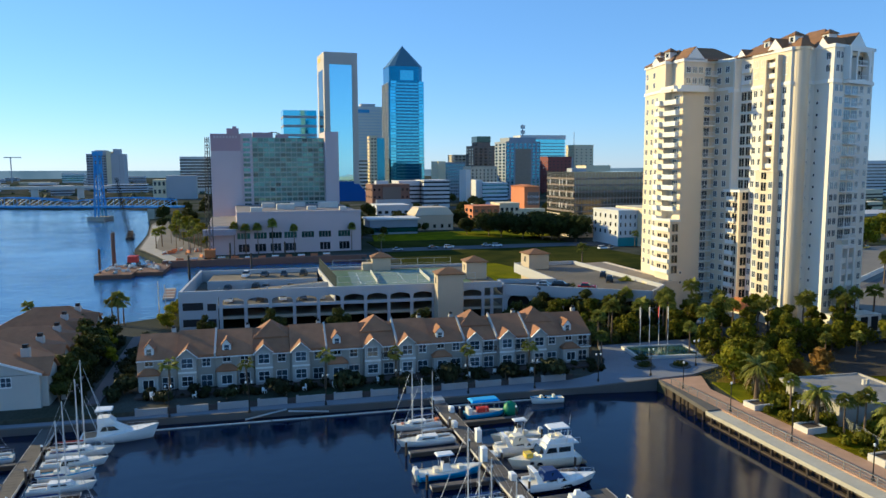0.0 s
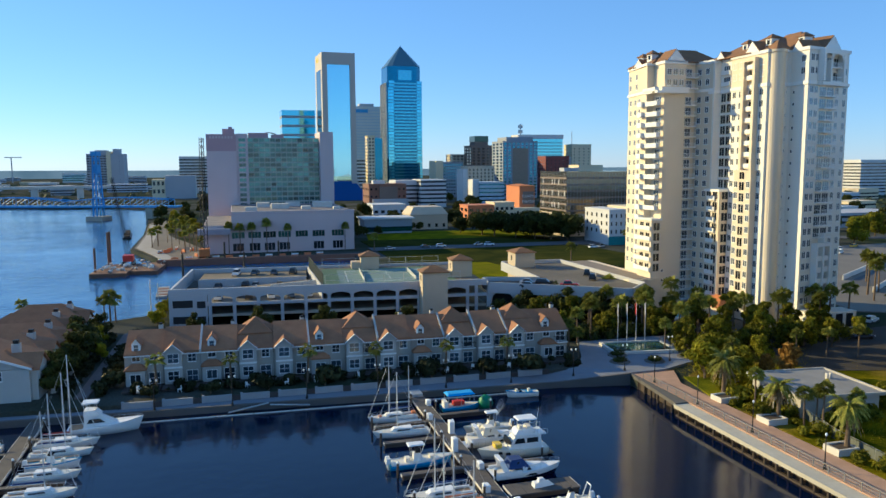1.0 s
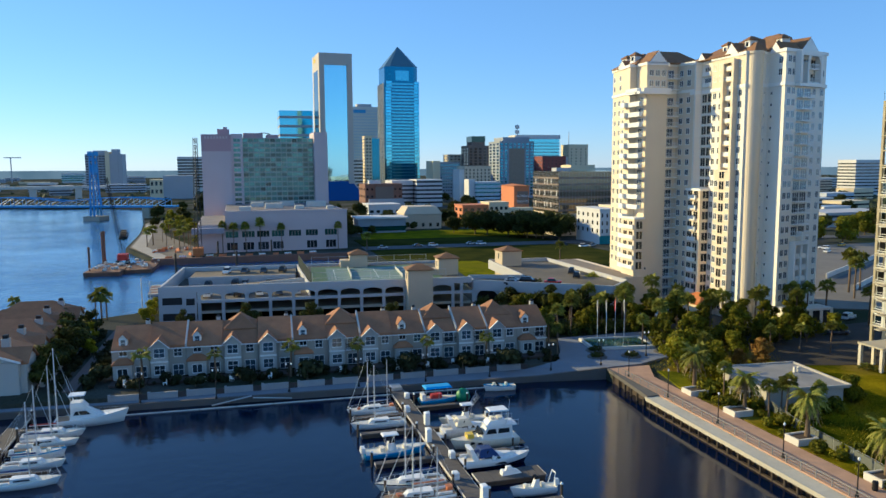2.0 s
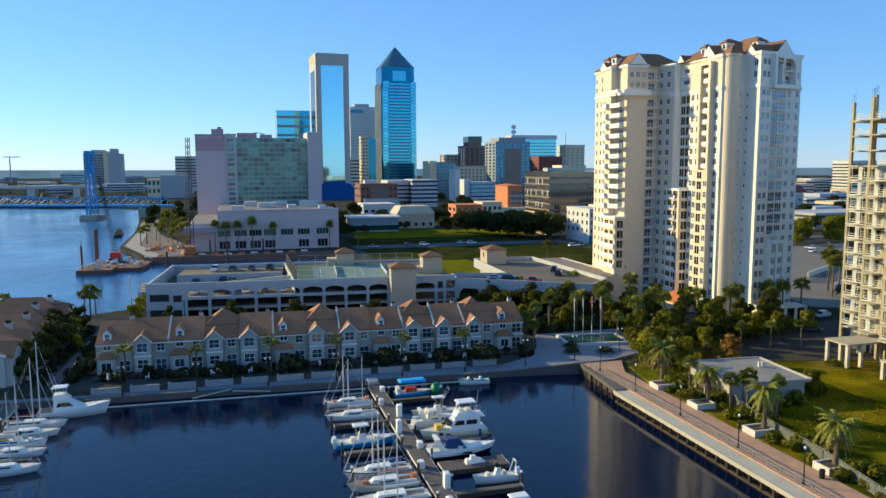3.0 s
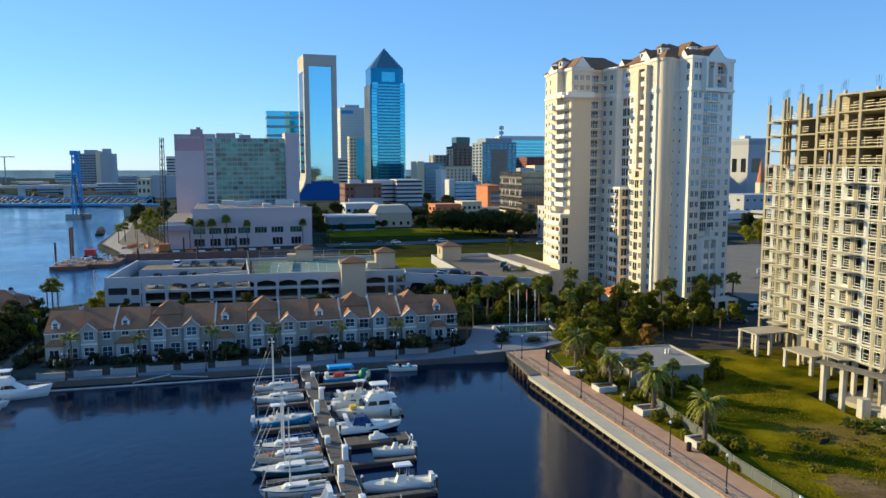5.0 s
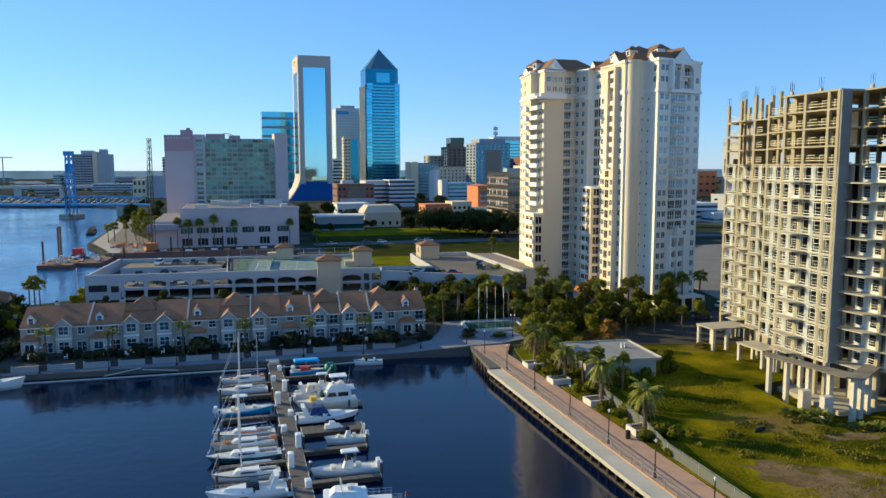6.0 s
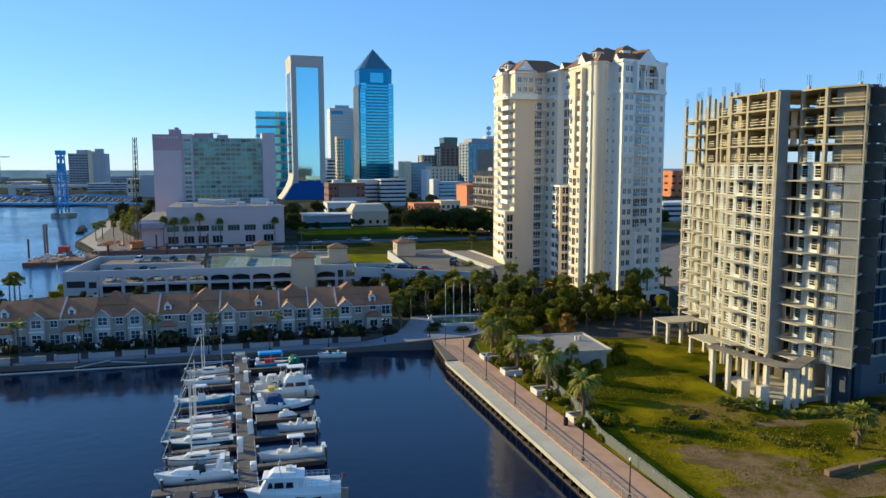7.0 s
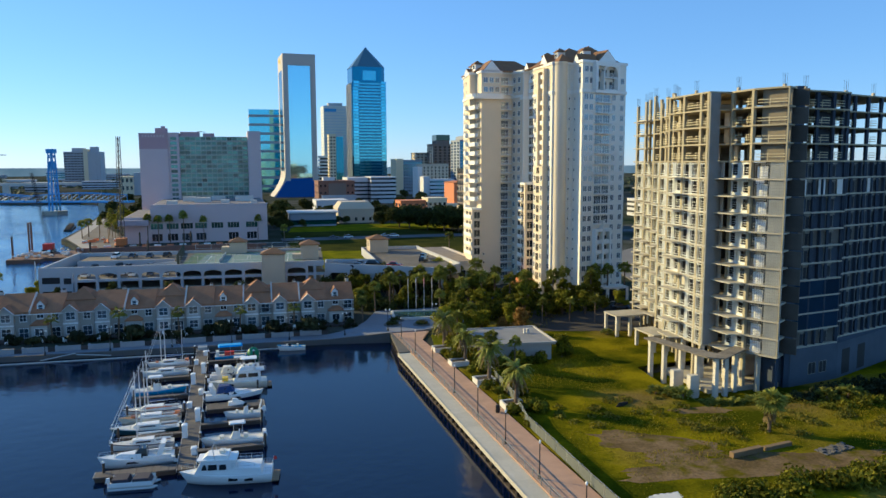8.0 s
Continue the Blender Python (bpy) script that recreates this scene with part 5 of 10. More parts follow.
hip_roof(bm, 3.1, 34, -2, 14, 9.1, 7, 0.6, 0.2)
part("roof", bm, C_REDB, b)
bm = bmesh.new()
lathe(bm, [(2.0, 9), (2.0, 15), (0.1, 23)], 6, 14, -1)
part("turret", bm, C_ORANGE, b)
punched("grey_flat_block", "grey flat-roofed commercial block", 372, 402, 425, 450, 16, C_GREY, M_GLASSD, 5, 2, 5, 7, 0.3, 0.2)
banded("white_low_office", "low white office with blue glass", 318, 345, 372, 395, 7.5, C_WHITE, M_GLASSN, 3, 3, 0.4)
punched("cream_low_office", "small cream flat-roofed building", 350, 362, 352, 370, 8, C_CREAM, M_GLASSD, 3, 2, 3, 4)
punched("orange_depot", "long orange and grey depot", 520, 560, 700, 730, 31, C_ORANGE, M_GLASSD, 5, 2, 8, 8, 0.5, 0.3)
for x, y, w, dp, h, m in ((392, 405, 26, 14, 6.5, C_WHITE), (436, 436, 30, 16, 8, C_CREAM), (470, 500, 24, 16, 7, C_WHITE), (520, 540, 36, 18, 9, C_PALE), (610, 600, 30, 20, 10, C_CREAM), (640, 720, 44, 20, 12, C_WHITE), (720, 780, 40, 22, 14, C_TAN), (800, 860, 50, 24, 15, C_WHITE)):
    banded("low_city_block", "low pale flat-roofed city block among trees", x, x + w, y, y + dp, 1.7 + h, m, M_GLASSD, 3.2, 3.4, 0.4, turn=8, category="building")
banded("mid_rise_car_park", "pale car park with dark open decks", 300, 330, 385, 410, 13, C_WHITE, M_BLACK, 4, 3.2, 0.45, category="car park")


# ---- parking garage ----
M_GARAGE = surface("garage_stucco", (0.47, 0.465, 0.47), 0.88, vary=0.07, scale=0.12)
M_ROOFDECK = surface("worn_deck", (0.12, 0.105, 0.085), 0.92, vary=0.4, scale=0.10, fine=1.0)
M_RAMP = surface("worn_concrete_deck", (0.19, 0.15, 0.10), 0.92, vary=0.5, scale=0.12, fine=1.2)
M_FENCE = surface("dark_green_mesh", (0.05, 0.065, 0.05), 0.7, vary=0.1)
M_DULLNET = surface("pale_net", (0.45, 0.46, 0.44), 0.9, vary=0.1)
M_COURT = surface("green_court", (0.085, 0.15, 0.075), 0.85, vary=0.12, scale=0.15)


M_STAIR = surface("tan_stucco", (0.55, 0.45, 0.32), 0.88, vary=0.06, scale=0.3)


def stair_tower(parent, x, y, w, d, z0, z1):
    s = part("stair_tower", boxes((x, x + w, y, y + d, z0, z1)), M_STAIR, parent)
    bm = bmesh.new()
    hip_roof(bm, x, x + w, y, y + d, z1 + 0.2, 1.3, 0.4)
    part("tower_roof", bm, M_TILE, s, "brown hipped tile roof")
    rows_of(window_mesh(1.2, 1.6, M_CREAM, M_BLACK, cols=1, sill=False), "opening", s, (x, y + d), (x, y), (0.5,), (z1 - 2.3,))
    return s


def garage():
    g = thing("parking_garage", "pale two-level parking garage with arched bays and a roof court", "parking garage", -12, 171, 0, -5.4)
    n, x0, step = 9, 9.0, 5.4
    top, crown, low = 10.7, 8.9, 7.3
    part("parapet", boxes((0, 74.2, 0, 0.5, crown + 0.35, top)), M_GARAGE, g)
    part("end_parapet", boxes((0, 0.5, 0.5, 36, crown + 0.35, top - 0.2)), M_GARAGE, g)
    part("rear_parapet", boxes((0.5, 74.2, 35.5, 36, crown + 0.35, top - 0.3)), M_GARAGE, g)
    part("spandrel", boxes((8.4, 74.2, 0.02, 0.45, 6.6, low + 0.02)), M_GARAGE, g)
    part("deck_edge", boxes((8.4, 74.2, 0.55, 0.95, 4.0, 4.6)), M_CONC, g)
    # court level over the east half, a sunken deck with ramps in the west half
    bm = bmesh.new()
    prism(bm, [(34.6, 0.5), (74.2, 0.5), (74.2, 35.5), (31.4, 35.5)], 9.3, 9.7)
    part("roof_deck", bm, M_ROOFDECK, g)
    bm = bmesh.new()
    prism(bm, [(34.3, 0.5), (34.59, 0.5), (31.39, 35.5), (31.1, 35.5)], low, 10.3)
    part("court_wall", bm, M_GARAGE, g, "pale wall below the court fence")
    part("sunken_deck", boxes((0.5, 34.2, 0.5, 35.4, low - 0.4, low)), M_ROOFDECK, g, "sunlit worn parking deck")
    part("parking_deck", boxes((34.65, 74.2, 0.5, 35.5, 6.6, low)), M_CONC, g)
    part("parking_deck", boxes((0.5, 74.2, 0.96, 35.5, 4.1, 4.5)), M_CONC, g)
    part("upper_deck", boxes((3.5, 30.8, 22.0, 35.5, 8.9, 9.3)), M_RAMP, g, "upper parking row along the rear wall")
    part("kerb_wall", boxes((3.5, 30.8, 21.75, 21.99, low, 9.6)), M_GARAGE, g)
    bm = bmesh.new()
    f = [(7.0, low + 0.01), (31.8, 9.2), (31.8, low + 0.01)]
    vs = [[bm.verts.new((x, y, z)) for x, z in f] for y in (12.6, 18.6)]
    bm.faces.new(vs[0])
    bm.faces.new(vs[1][::-1])
    for i in range(3):
        j = (i + 1) % 3
        bm.faces.new((vs[0][j], vs[0][i], vs[1][i], vs[1][j]))
    part("ramp", bm, M_RAMP, g, "sloping concrete ramp up to the court level")
    bm = bmesh.new()
    q = [bm.verts.new((x, y, z + dz)) for x, z in ((22.0, 8.4), (33.4, 9.3)) for y in (12.3, 12.59) for dz in (-0.9, 0.75)]
    for ids in ((0, 1, 3, 2), (4, 6, 7, 5), (0, 4, 5, 1), (2, 3, 7, 6), (1, 5, 7, 3), (0, 2, 6, 4)):
        bm.faces.new([q[i] for i in ids])
    part("ramp_wall", bm, M_CONCL, g, "pale sloping ramp wall")
    for i in range(5):
        part("deck_pier", boxes((7.2 + 5.6 * i, 7.6 + 5.6 * i, 11.9, 12.3, low, 9.4)), M_GARAGE, g)
    part("rear_wall", boxes((0, 74.2, 35.6, 36.0, 1.6, crown + 0.34)), M_GARAGE, g)
    part("end_wall", boxes((0, 0.45, 0.5, 35.5, 1.6, crown + 0.34)), M_GARAGE, g)
    part("corner_wall", boxes((0, 8.4, 0, 0.45, 1.6, crown + 0.34)), M_GARAGE, g)
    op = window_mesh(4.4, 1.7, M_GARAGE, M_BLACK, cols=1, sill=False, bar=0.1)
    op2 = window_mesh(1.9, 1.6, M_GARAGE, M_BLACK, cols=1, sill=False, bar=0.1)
    rows_of(op, "opening", g, (0, 0), (8.4, 0), (0.36,), (2.7, 6.4))
    rows_of(op2, "opening", g, (0, 0), (8.4, 0), (0.84,), (2.7, 6.2))
    pier = mesh_of("pier", boxes((-0.36, 0.36, -0.04, 0.5, 1.6, crown + 0.349)), M_GARAGE)
    bays = [(x0 + step * i, x0 + step * (i + 1)) for i in range(n)] + [(63.8, 69.4)]
    for a in [b[0] for b in bays] + [57.4, 69.4, 71.6]:
        placed(pier, "pier", g, a, 0, 0)
    for a, b in bays:
        for arch in haunches(a + 0.36, b - 0.36, 0.03, 0.42, crown - 0.75, crown):
            part("arch", arch, M_GARAGE, g)
        part("arch_head", boxes((a + 0.36, b - 0.36, 0.03, 0.42, crown + 0.003, crown + 0.349)), M_GARAGE, g)
    col = mesh_of("inner_column", boxes((-0.3, 0.3, -0.3, 0.3, 1.6, 6.9)), M_CONC)
    for i in range(6):
        for y in (10, 20, 30):
            placed(col, "inner_column", g, 6 + 12 * i, y, 0)
    # tennis court on the roof
    court = part("tennis_court", boxes((35, 68, 3, 33, 9.705, 9.74)), M_COURT, g, "green and pale blue tennis court")
    part("court_apron", boxes((39, 66, 7, 30, 9.743, 9.76)), surface("pale_court", (0.16, 0.23, 0.20), vary=0.12, scale=0.2), court)
    for r in ((41, 64, 9, 9.12), (41, 64, 27, 27.12), (41, 41.12, 9.12, 27), (63.9, 64, 9.12, 27), (52, 52.1, 9.12, 27)):
        part("court_line", boxes((*r, 9.763, 9.768)), M_WHITE, court)
    for x in (45, 58):
        part("net", boxes((x - 0.03, x + 0.03, 8.6, 27.4, 9.77, 10.7)), M_DULLNET, court, "pale sagging court net")
    for i in range(8):
        for y in (2.6, 33.4):
            bm = bmesh.new()
            tube(bm, (35.2 + 4.7 * i, y, 9.7), (35.2 + 4.7 * i, y, 12.6), 0.05, sides=6)
            part("fence_post", bm, M_STEEL, g)
    for y in (2.6, 33.4):
        for z in (11.2, 12.55):
            part("fence_rail", boxes((35.2, 68.2, y - 0.03, y + 0.03, z, z + 0.06)), M_STEEL, g)
    bm = bmesh.new()
    for i in range(64):
        y = 1.0 + 0.54 * i
        x = 34.75 - 3.2 * (y - 0.5) / 35
        tube(bm, (x, y, 9.7), (x, y, 13.2), 0.09 if i % 8 == 0 else 0.045, sides=4)
    for z in (9.9, 10.9, 12.0, 13.15):
        tube(bm, (34.7, 1.0, z), (31.6, 35.0, z), 0.05, sides=4)
    part("court_fence", bm, M_FENCE, g, "tall dark green mesh fence")
    stair_tower(g, 57.5, -5.2, 6.0, 5.1, 1.6, 13.4)
    stair_tower(g, 45.8, 30.4, 5.0, 4.8, 9.7, 13.2)
    part("stair_annex", boxes((43.2, 45.79, 31.2, 35.0, 9.7, 11.7)), M_STAIR, g)
    stair_tower(g, 67.8, 11.0, 5.2, 5.2, 9.7, 13.9)
    part("stair_annex", boxes((65.4, 67.79, 11.6, 15.4, 9.7, 11.2)), M_STAIR, g)
    # the lower, angled deck
    d = thing("angled_parking_deck", "pale angled parking deck with wide flat arches", "parking garage")
    pts = [(62.4, 163.8), (90.5, 145.0), (98.0, 152.0), (97.0, 198), (79, 199), (77.4, 167.5), (63.6, 171.4)]
    bm = bmesh.new()
    prism(bm, pts, 8.6, 9.0)
    part("roof_deck", bm, M_ROOFDECK, d)
    for i in range(len(pts)):
        a, b = Vector(pts[i]), Vector(pts[(i + 1) % len(pts)])
        nrm = (b - a).normalized().orthogonal() * 0.4
        bm = bmesh.new()
        prism(bm, [tuple(a), tuple(b), tuple(b - nrm), tuple(a - nrm)], 7.4, 10.0)
        part("parapet", bm, M_GARAGE, d)
    a, b = Vector(pts[0]), Vector(pts[1])
    ang = facing(a, b)
    for i in range(6):
        x, y = along(a, b, i / 5)
        placed(mesh_of("pier", boxes((-0.6, 0.6, 0.02, 0.6, 1.6, 7.4)), M_GARAGE), "pier", d, x, y, 0, ang)
    ln = (b - a).length / 5
    for bm in haunches(-ln / 2 + 0.6, ln / 2 - 0.6, 0.06, 0.5, 5.6, 7.39):
        arch = mesh_of("arch", bm, M_GARAGE)
        for i in range(5):
            x, y = along(a, b, (i + 0.5) / 5)
            placed(arch, "arch", d, x, y, 0, ang)
    # solid black core painted as the deck's unlit inside
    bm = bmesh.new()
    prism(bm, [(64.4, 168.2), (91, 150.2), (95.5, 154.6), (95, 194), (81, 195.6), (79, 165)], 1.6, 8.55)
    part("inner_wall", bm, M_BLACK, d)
    stair_tower(d, 80, 191, 6, 6, 1.6, 13.2)


garage()

# ---- townhouses on the quay ----
M_TH = surface("sand_clapboard", (0.37, 0.345, 0.30), 0.85, vary=0.06, scale=0.3, fine=4, spread=0.07)
M_THL = surface("light_clapboard", (0.47, 0.455, 0.42), 0.85, vary=0.05, scale=0.3, fine=4, spread=0.05)


M_PATIO = surface("dark_brick_patio", (0.06, 0.045, 0.04), vary=0.2)


def townhouse(x, y, turn, kind, hump, chimney, balcony, thick=0.22, party=False):
    w, dp, eave, ridge = 6.05, 11.0, 5.3, 8.1
    text = {"G": "sand-coloured townhouse with a white gabled bay and brown roof", "D": "sand-coloured townhouse with a roof dormer and brown roof"}[kind]
    h = thing("townhouse", text, "house", x, y, 2.0, turn, "townhouses on the quay")
    bm = bmesh.new()
    f = [(0, 0), (dp, 0), (dp, eave), (dp / 2, ridge - 0.25), (0, eave)]
    vs = [[bm.verts.new((sx, p, q)) for p, q in f] for sx in (0.01, w - 0.01)]
    bm.faces.new(vs[0])
    bm.faces.new(vs[1][::-1])
    for i in range(5):
        j = (i + 1) % 5
        bm.faces.new((vs[0][j], vs[0][i], vs[1][i], vs[1][j]))
    part("wall", bm, M_TH, h)
    roof = bmesh.new()
    for s, y0 in ((1, 0), (-1, dp)):
        a, b = (y0 - s * 0.45, eave - 0.22), (dp / 2, ridge)
        q = [roof.verts.new((sx, yy, zz + dz)) for sx in (0.0, w) for yy, zz in (a, b) for dz in (0, thick)]
        for ids in ((0, 2, 3, 1), (4, 5, 7, 6), (0, 1, 5, 4), (2, 6, 7, 3), (0, 4, 6, 2), (1, 3, 7, 5)):
            roof.faces.new([q[i] for i in ids])
    part("roof", roof, M_SHINGLE, h)
    part("gutter", boxes((0.02, w - 0.02, -0.62, -0.47, eave - 0.35, eave - 0.18)), M_WHITE, h)
    win, big = window_parts(1.25, 1.35, M_WHITE, M_GLASSH, cols=2, rows=2), window_parts(1.7, 1.9, M_WHITE, M_GLASSH, cols=2, rows=2, sill=False)
    if kind == "G":
        bay = part("bay", boxes((0.35, 3.15, -1.15, 0.0, 0, 5.6)), M_THL, h)
        g = bmesh.new()
        gable(g, 2.8, 0.3, 1.25)
        gb = part("gable", g, M_THL, bay)
        gb.location = (1.75, -1.15, 5.6)
        r = bmesh.new()
        gable_roof(r, 2.8, 3.4, 1.25, 5.6, 0.30, 0.12, -1.15)
        for v in r.verts:
            v.co.x += 1.75
        part("bay_roof", r, M_SHINGLE, h)
        r = bmesh.new()
        gable_roof(r, 2.8, 0.10, 1.25, 5.6, 0.30, 0.10, -1.50)
        for v in r.verts:
            v.co.x += 1.75
        part("barge_board", r, M_WHITE, h, "white gable barge board")
        part("band", boxes((0.3, 3.2, -1.22, -1.16, 2.75, 3.05)), M_WHITE, bay)
        rows_of(window_parts(1.7, 1.5, M_WHITE, M_GLASSH, 2, 2), "window", h, (0.35, -1.15), (3.15, -1.15), (0.5,), (0.75, 3.7))
    else:
        bay = part("bay", boxes((0.35, 3.35, -1.3, 0.0, 0, 2.75)), M_THL, h)
        r = bmesh.new()
        hip_roof(r, 0.35, 3.35, -1.3, 0.35, 2.95, 0.85, 0.25)
        part("bay_roof", r, M_SHINGLE, h)
        rows_of(window_parts(1.6, 1.4, M_WHITE, M_GLASSH, 2), "window", h, (0.35, -1.3), (3.35, -1.3), (0.5,), (0.7,))
        rows_of(window_parts(1.2, 0.8, M_WHITE, M_GLASSD, 2), "window", h, (0.35, 0), (3.35, 0), (0.5,), (4.1,))
        dm = part("dormer", boxes((1.15, 2.55, 0.55, 3.2, 5.3, 6.9)), M_WHITE, h)
        r = bmesh.new()
        gable_roof(r, 1.4, 2.9, 0.85, 6.9, 0.22, 0.12, 0.55)
        for v in r.verts:
            v.co.x += 1.85
        part("dormer_roof", r, M_SHINGLE, dm)
        g = bmesh.new()
        gable(g, 1.4, 0.2, 0.85)
        gg = part("dormer_gable", g, M_WHITE, dm)
        gg.location = (1.85, 0.56, 6.9)
        placed(window_mesh(0.75, 1.1, M_WHITE, M_GLASSH, 1, 2), "window", dm, 1.85, 0.54, 5.65)
    rows_of(big, "french_door", h, (3.3, 0), (w, 0), (0.5,), (0.1,))
    if balcony:
        rows_of(big, "french_door", h, (3.3, 0), (w, 0), (0.5,), (3.1,))
        rows_of(balcony_mesh(2.5, 1.0, M_DARK, M_WHITE, posts=10), "balcony", h, (3.3, 0), (w, 0), (0.5,), (3.0,))
    else:
        rows_of(win, "window", h, (3.3, 0), (w, 0), (0.5,), (3.55,))
    part("patio", boxes((0.1, w - 0.1, -4.2, -1.35, -0.2, 0.16)), M_PATIO, h)
    if hump:
        r = bmesh.new()
        hip_roof(r, 0.3, w - 0.3, 3.0, dp - 1.6, 7.2, 2.3, 0.2)
        part("upper_roof", r, M_SHINGLE, h, "raised hipped roof section")
        part("fire_wall", boxes((-0.12, 0.12, -0.3, dp, 0, eave - 0.3)), M_TH, h)
    if party:
        bm = bmesh.new()
        slope = (ridge - eave + 0.22) / (dp / 2 + 0.45)
        low = [bm.verts.new((sx, -0.5, eave - 0.25 + dz)) for sx in (-0.16, 0.16) for dz in (0, thick + 0.35)]
        high = [bm.verts.new((sx, dp / 2, eave - 0.25 + slope * (dp / 2 + 0.5) + dz)) for sx in (-0.16, 0.16) for dz in (0, thick + 0.35)]
        for q in ((low[0], low[2], low[3], low[1]), (high[0], high[1], high[3], high[2]), (low[0], low[1], high[1], high[0]), (low[2], high[2], high[3], low[3]), (low[1], low[3], high[3], high[1]), (low[0], high[0], high[2], low[2])):
            bm.faces.new(q)
        part("party_wall", bm, M_THL, h, "pale raking party wall above the roof")
    if chimney:
        c = part("chimney", boxes((w - 1.2, w - 0.5, dp / 2 + 0.2, dp / 2 + 0.9, 6.8, 8.9)), M_THL, h)
        part("chimney_cap", boxes((w - 1.1, w - 0.6, dp / 2 + 0.3, dp / 2 + 0.8, 8.9, 9.25)), M_DARK, c)


kinds = "DGDGGDGGDGGGD"
for i, kind in enumerate(kinds):
    u = i / len(kinds)
    townhouse(-15.6 + 79.0 * u, 125.6 - 3.5 * u, -2.5, kind, i in (3, 6, 9, 11), i in (0, 2, 4, 7, 8, 10, 12), i in (6, 9, 10, 12), (0.2, 0.5, 0.32)[i % 3], i in (2, 5, 7, 9, 10, 11))


# ---- townhouses on the river side, seen end on ----
def side_house(x, y, dz, depth, first):
    h = thing("river_house", "cream river house with brown hipped roofs and chimney", "house", x, y, 1.7, -3, "river houses")
    w = 16.5
    part("wall", boxes((-w, 0, 0, depth, 0, 5.74 + dz)), M_THL, h)
    bm = bmesh.new()
    e, r = 6.0 + dz, (9.6 if first else 8.7) + dz
    pts = [(-w - 0.4, e - 0.1), (-w * 0.62, r), (0.5, e - 0.25)]
    if first:
        for a, b in ((0, 1), (1, 2)):
            q = [bm.verts.new((pts[i][0], yy, pts[i][1] + k)) for yy in (-0.3, depth + 0.2) for i in (a, b) for k in (0, 0.22)]
            for ids in ((0, 2, 3, 1), (4, 5, 7, 6), (0, 1, 5, 4), (2, 6, 7, 3), (0, 4, 6, 2), (1, 3, 7, 5)):
                bm.faces.new([q[i] for i in ids])
    else:
        hip_roof(bm, -w, 0.2, 0.1, depth - 0.1, e, 3.0, 0.35)
    part("roof", bm, M_SHINGLE, h)
    if first:
        bm = bmesh.new()
        f = [bm.verts.new((a, yy, b)) for yy in (0.0, 0.3) for a, b in ((-w, e - 0.05), (0, e - 0.2), (-w * 0.62, r - 0.05))]
        bm.faces.new(f[:3])
        bm.faces.new(f[3:][::-1])
        for i in range(3):
            j = (i + 1) % 3
            bm.faces.new((f[j], f[i], f[i + 3], f[j + 3]))
        part("gable", bm, M_THL, h)
    bm = bmesh.new()
    hip_roof(bm, -7.4, -1.6, 2.0, depth - 1.5, 6.1 + dz, 2.0, 0.3)
    part("upper_roof", bm, M_SHINGLE, h)
    part("upper_wall", boxes((-7.2, -1.8, 2.2, depth - 1.7, 4.5, 5.89 + dz)), M_THL, h)
    if first:
        # white rakes on the end gable, and a cross gable to the garden side
        bm = bmesh.new()
        for p, q in (((-w - 0.4, e - 0.1), (-w * 0.62, r)), ((-w * 0.62, r), (0.5, e - 0.25))):
            v = [bm.verts.new((u[0], yy, u[1] + k)) for yy in (-0.42, -0.31) for u in (p, q) for k in (-0.12, 0.24)]
            for ids in ((0, 2, 3, 1), (4, 5, 7, 6), (0, 1, 5, 4), (2, 6, 7, 3), (0, 4, 6, 2), (1, 3, 7, 5)):
                bm.faces.new([v[i] for i in ids])
        part("barge_board", bm, M_WHITE, h, "white gable barge board")
    cross = bmesh.new()
    gable_roof(cross, 5.2, 7.0, 1.9, e - 0.4, 0.35, 0.2, 0.0)
    cr = part("cross_roof", cross, M_SHINGLE, h)
    cr.location, cr.rotation_euler = (1.0, depth * 0.34, 0), (0, 0, radians(90))
    face = bmesh.new()
    gable(face, 5.2, 6.0, 1.85)
    fc = part("cross_gable", face, M_THL, h)
    fc.location, fc.rotation_euler = (0.9, depth * 0.34, e - 0.4), (0, 0, radians(90))
    part("cross_wall", boxes((0.004, 0.9, depth * 0.34 - 2.6, depth * 0.34 + 2.6, 0, e - 0.4)), M_THL, h)
    c = part("chimney", boxes((-3.7, -2.5, depth * 0.42, depth * 0.42 + 1.1, 5.5 + dz, 8.9 + dz)), M_THL, h)
    part("chimney_cap", boxes((-3.5, -2.7, depth * 0.42 + 0.2, depth * 0.42 + 0.9, 8.9 + dz, 9.5 + dz)), M_DARK, c)
    win = window_parts(1.4, 1.4, M_WHITE, M_GLASSH, 2, 2)
    if first:
        rows_of(win, "window", h, (-w, 0), (0, 0), (0.72,), (3.6,))
        rows_of(win, "window", h, (-w, 0), (0, 0), (0.35,), (3.6,))
        rows_of(window_parts(1.2, 1.2, M_WHITE, M_GLASSD, 1), "window", h, (-w, 0), (0, 0), (0.4,), (6.4,))
    rows_of(win, "window", h, (0, 0), (0, depth), (0.3, 0.7), (0.9, 3.7))


for i, (dx, dz) in enumerate(((0, -0.5), (-0.2, -1.0), (0.3, -1.4), (-0.4, -1.3), (0.2, -1.6))):
    side_house(-29.0 + dx - i * 0.1, 122 + 10.6 * i, dz, 10.4, i == 0)


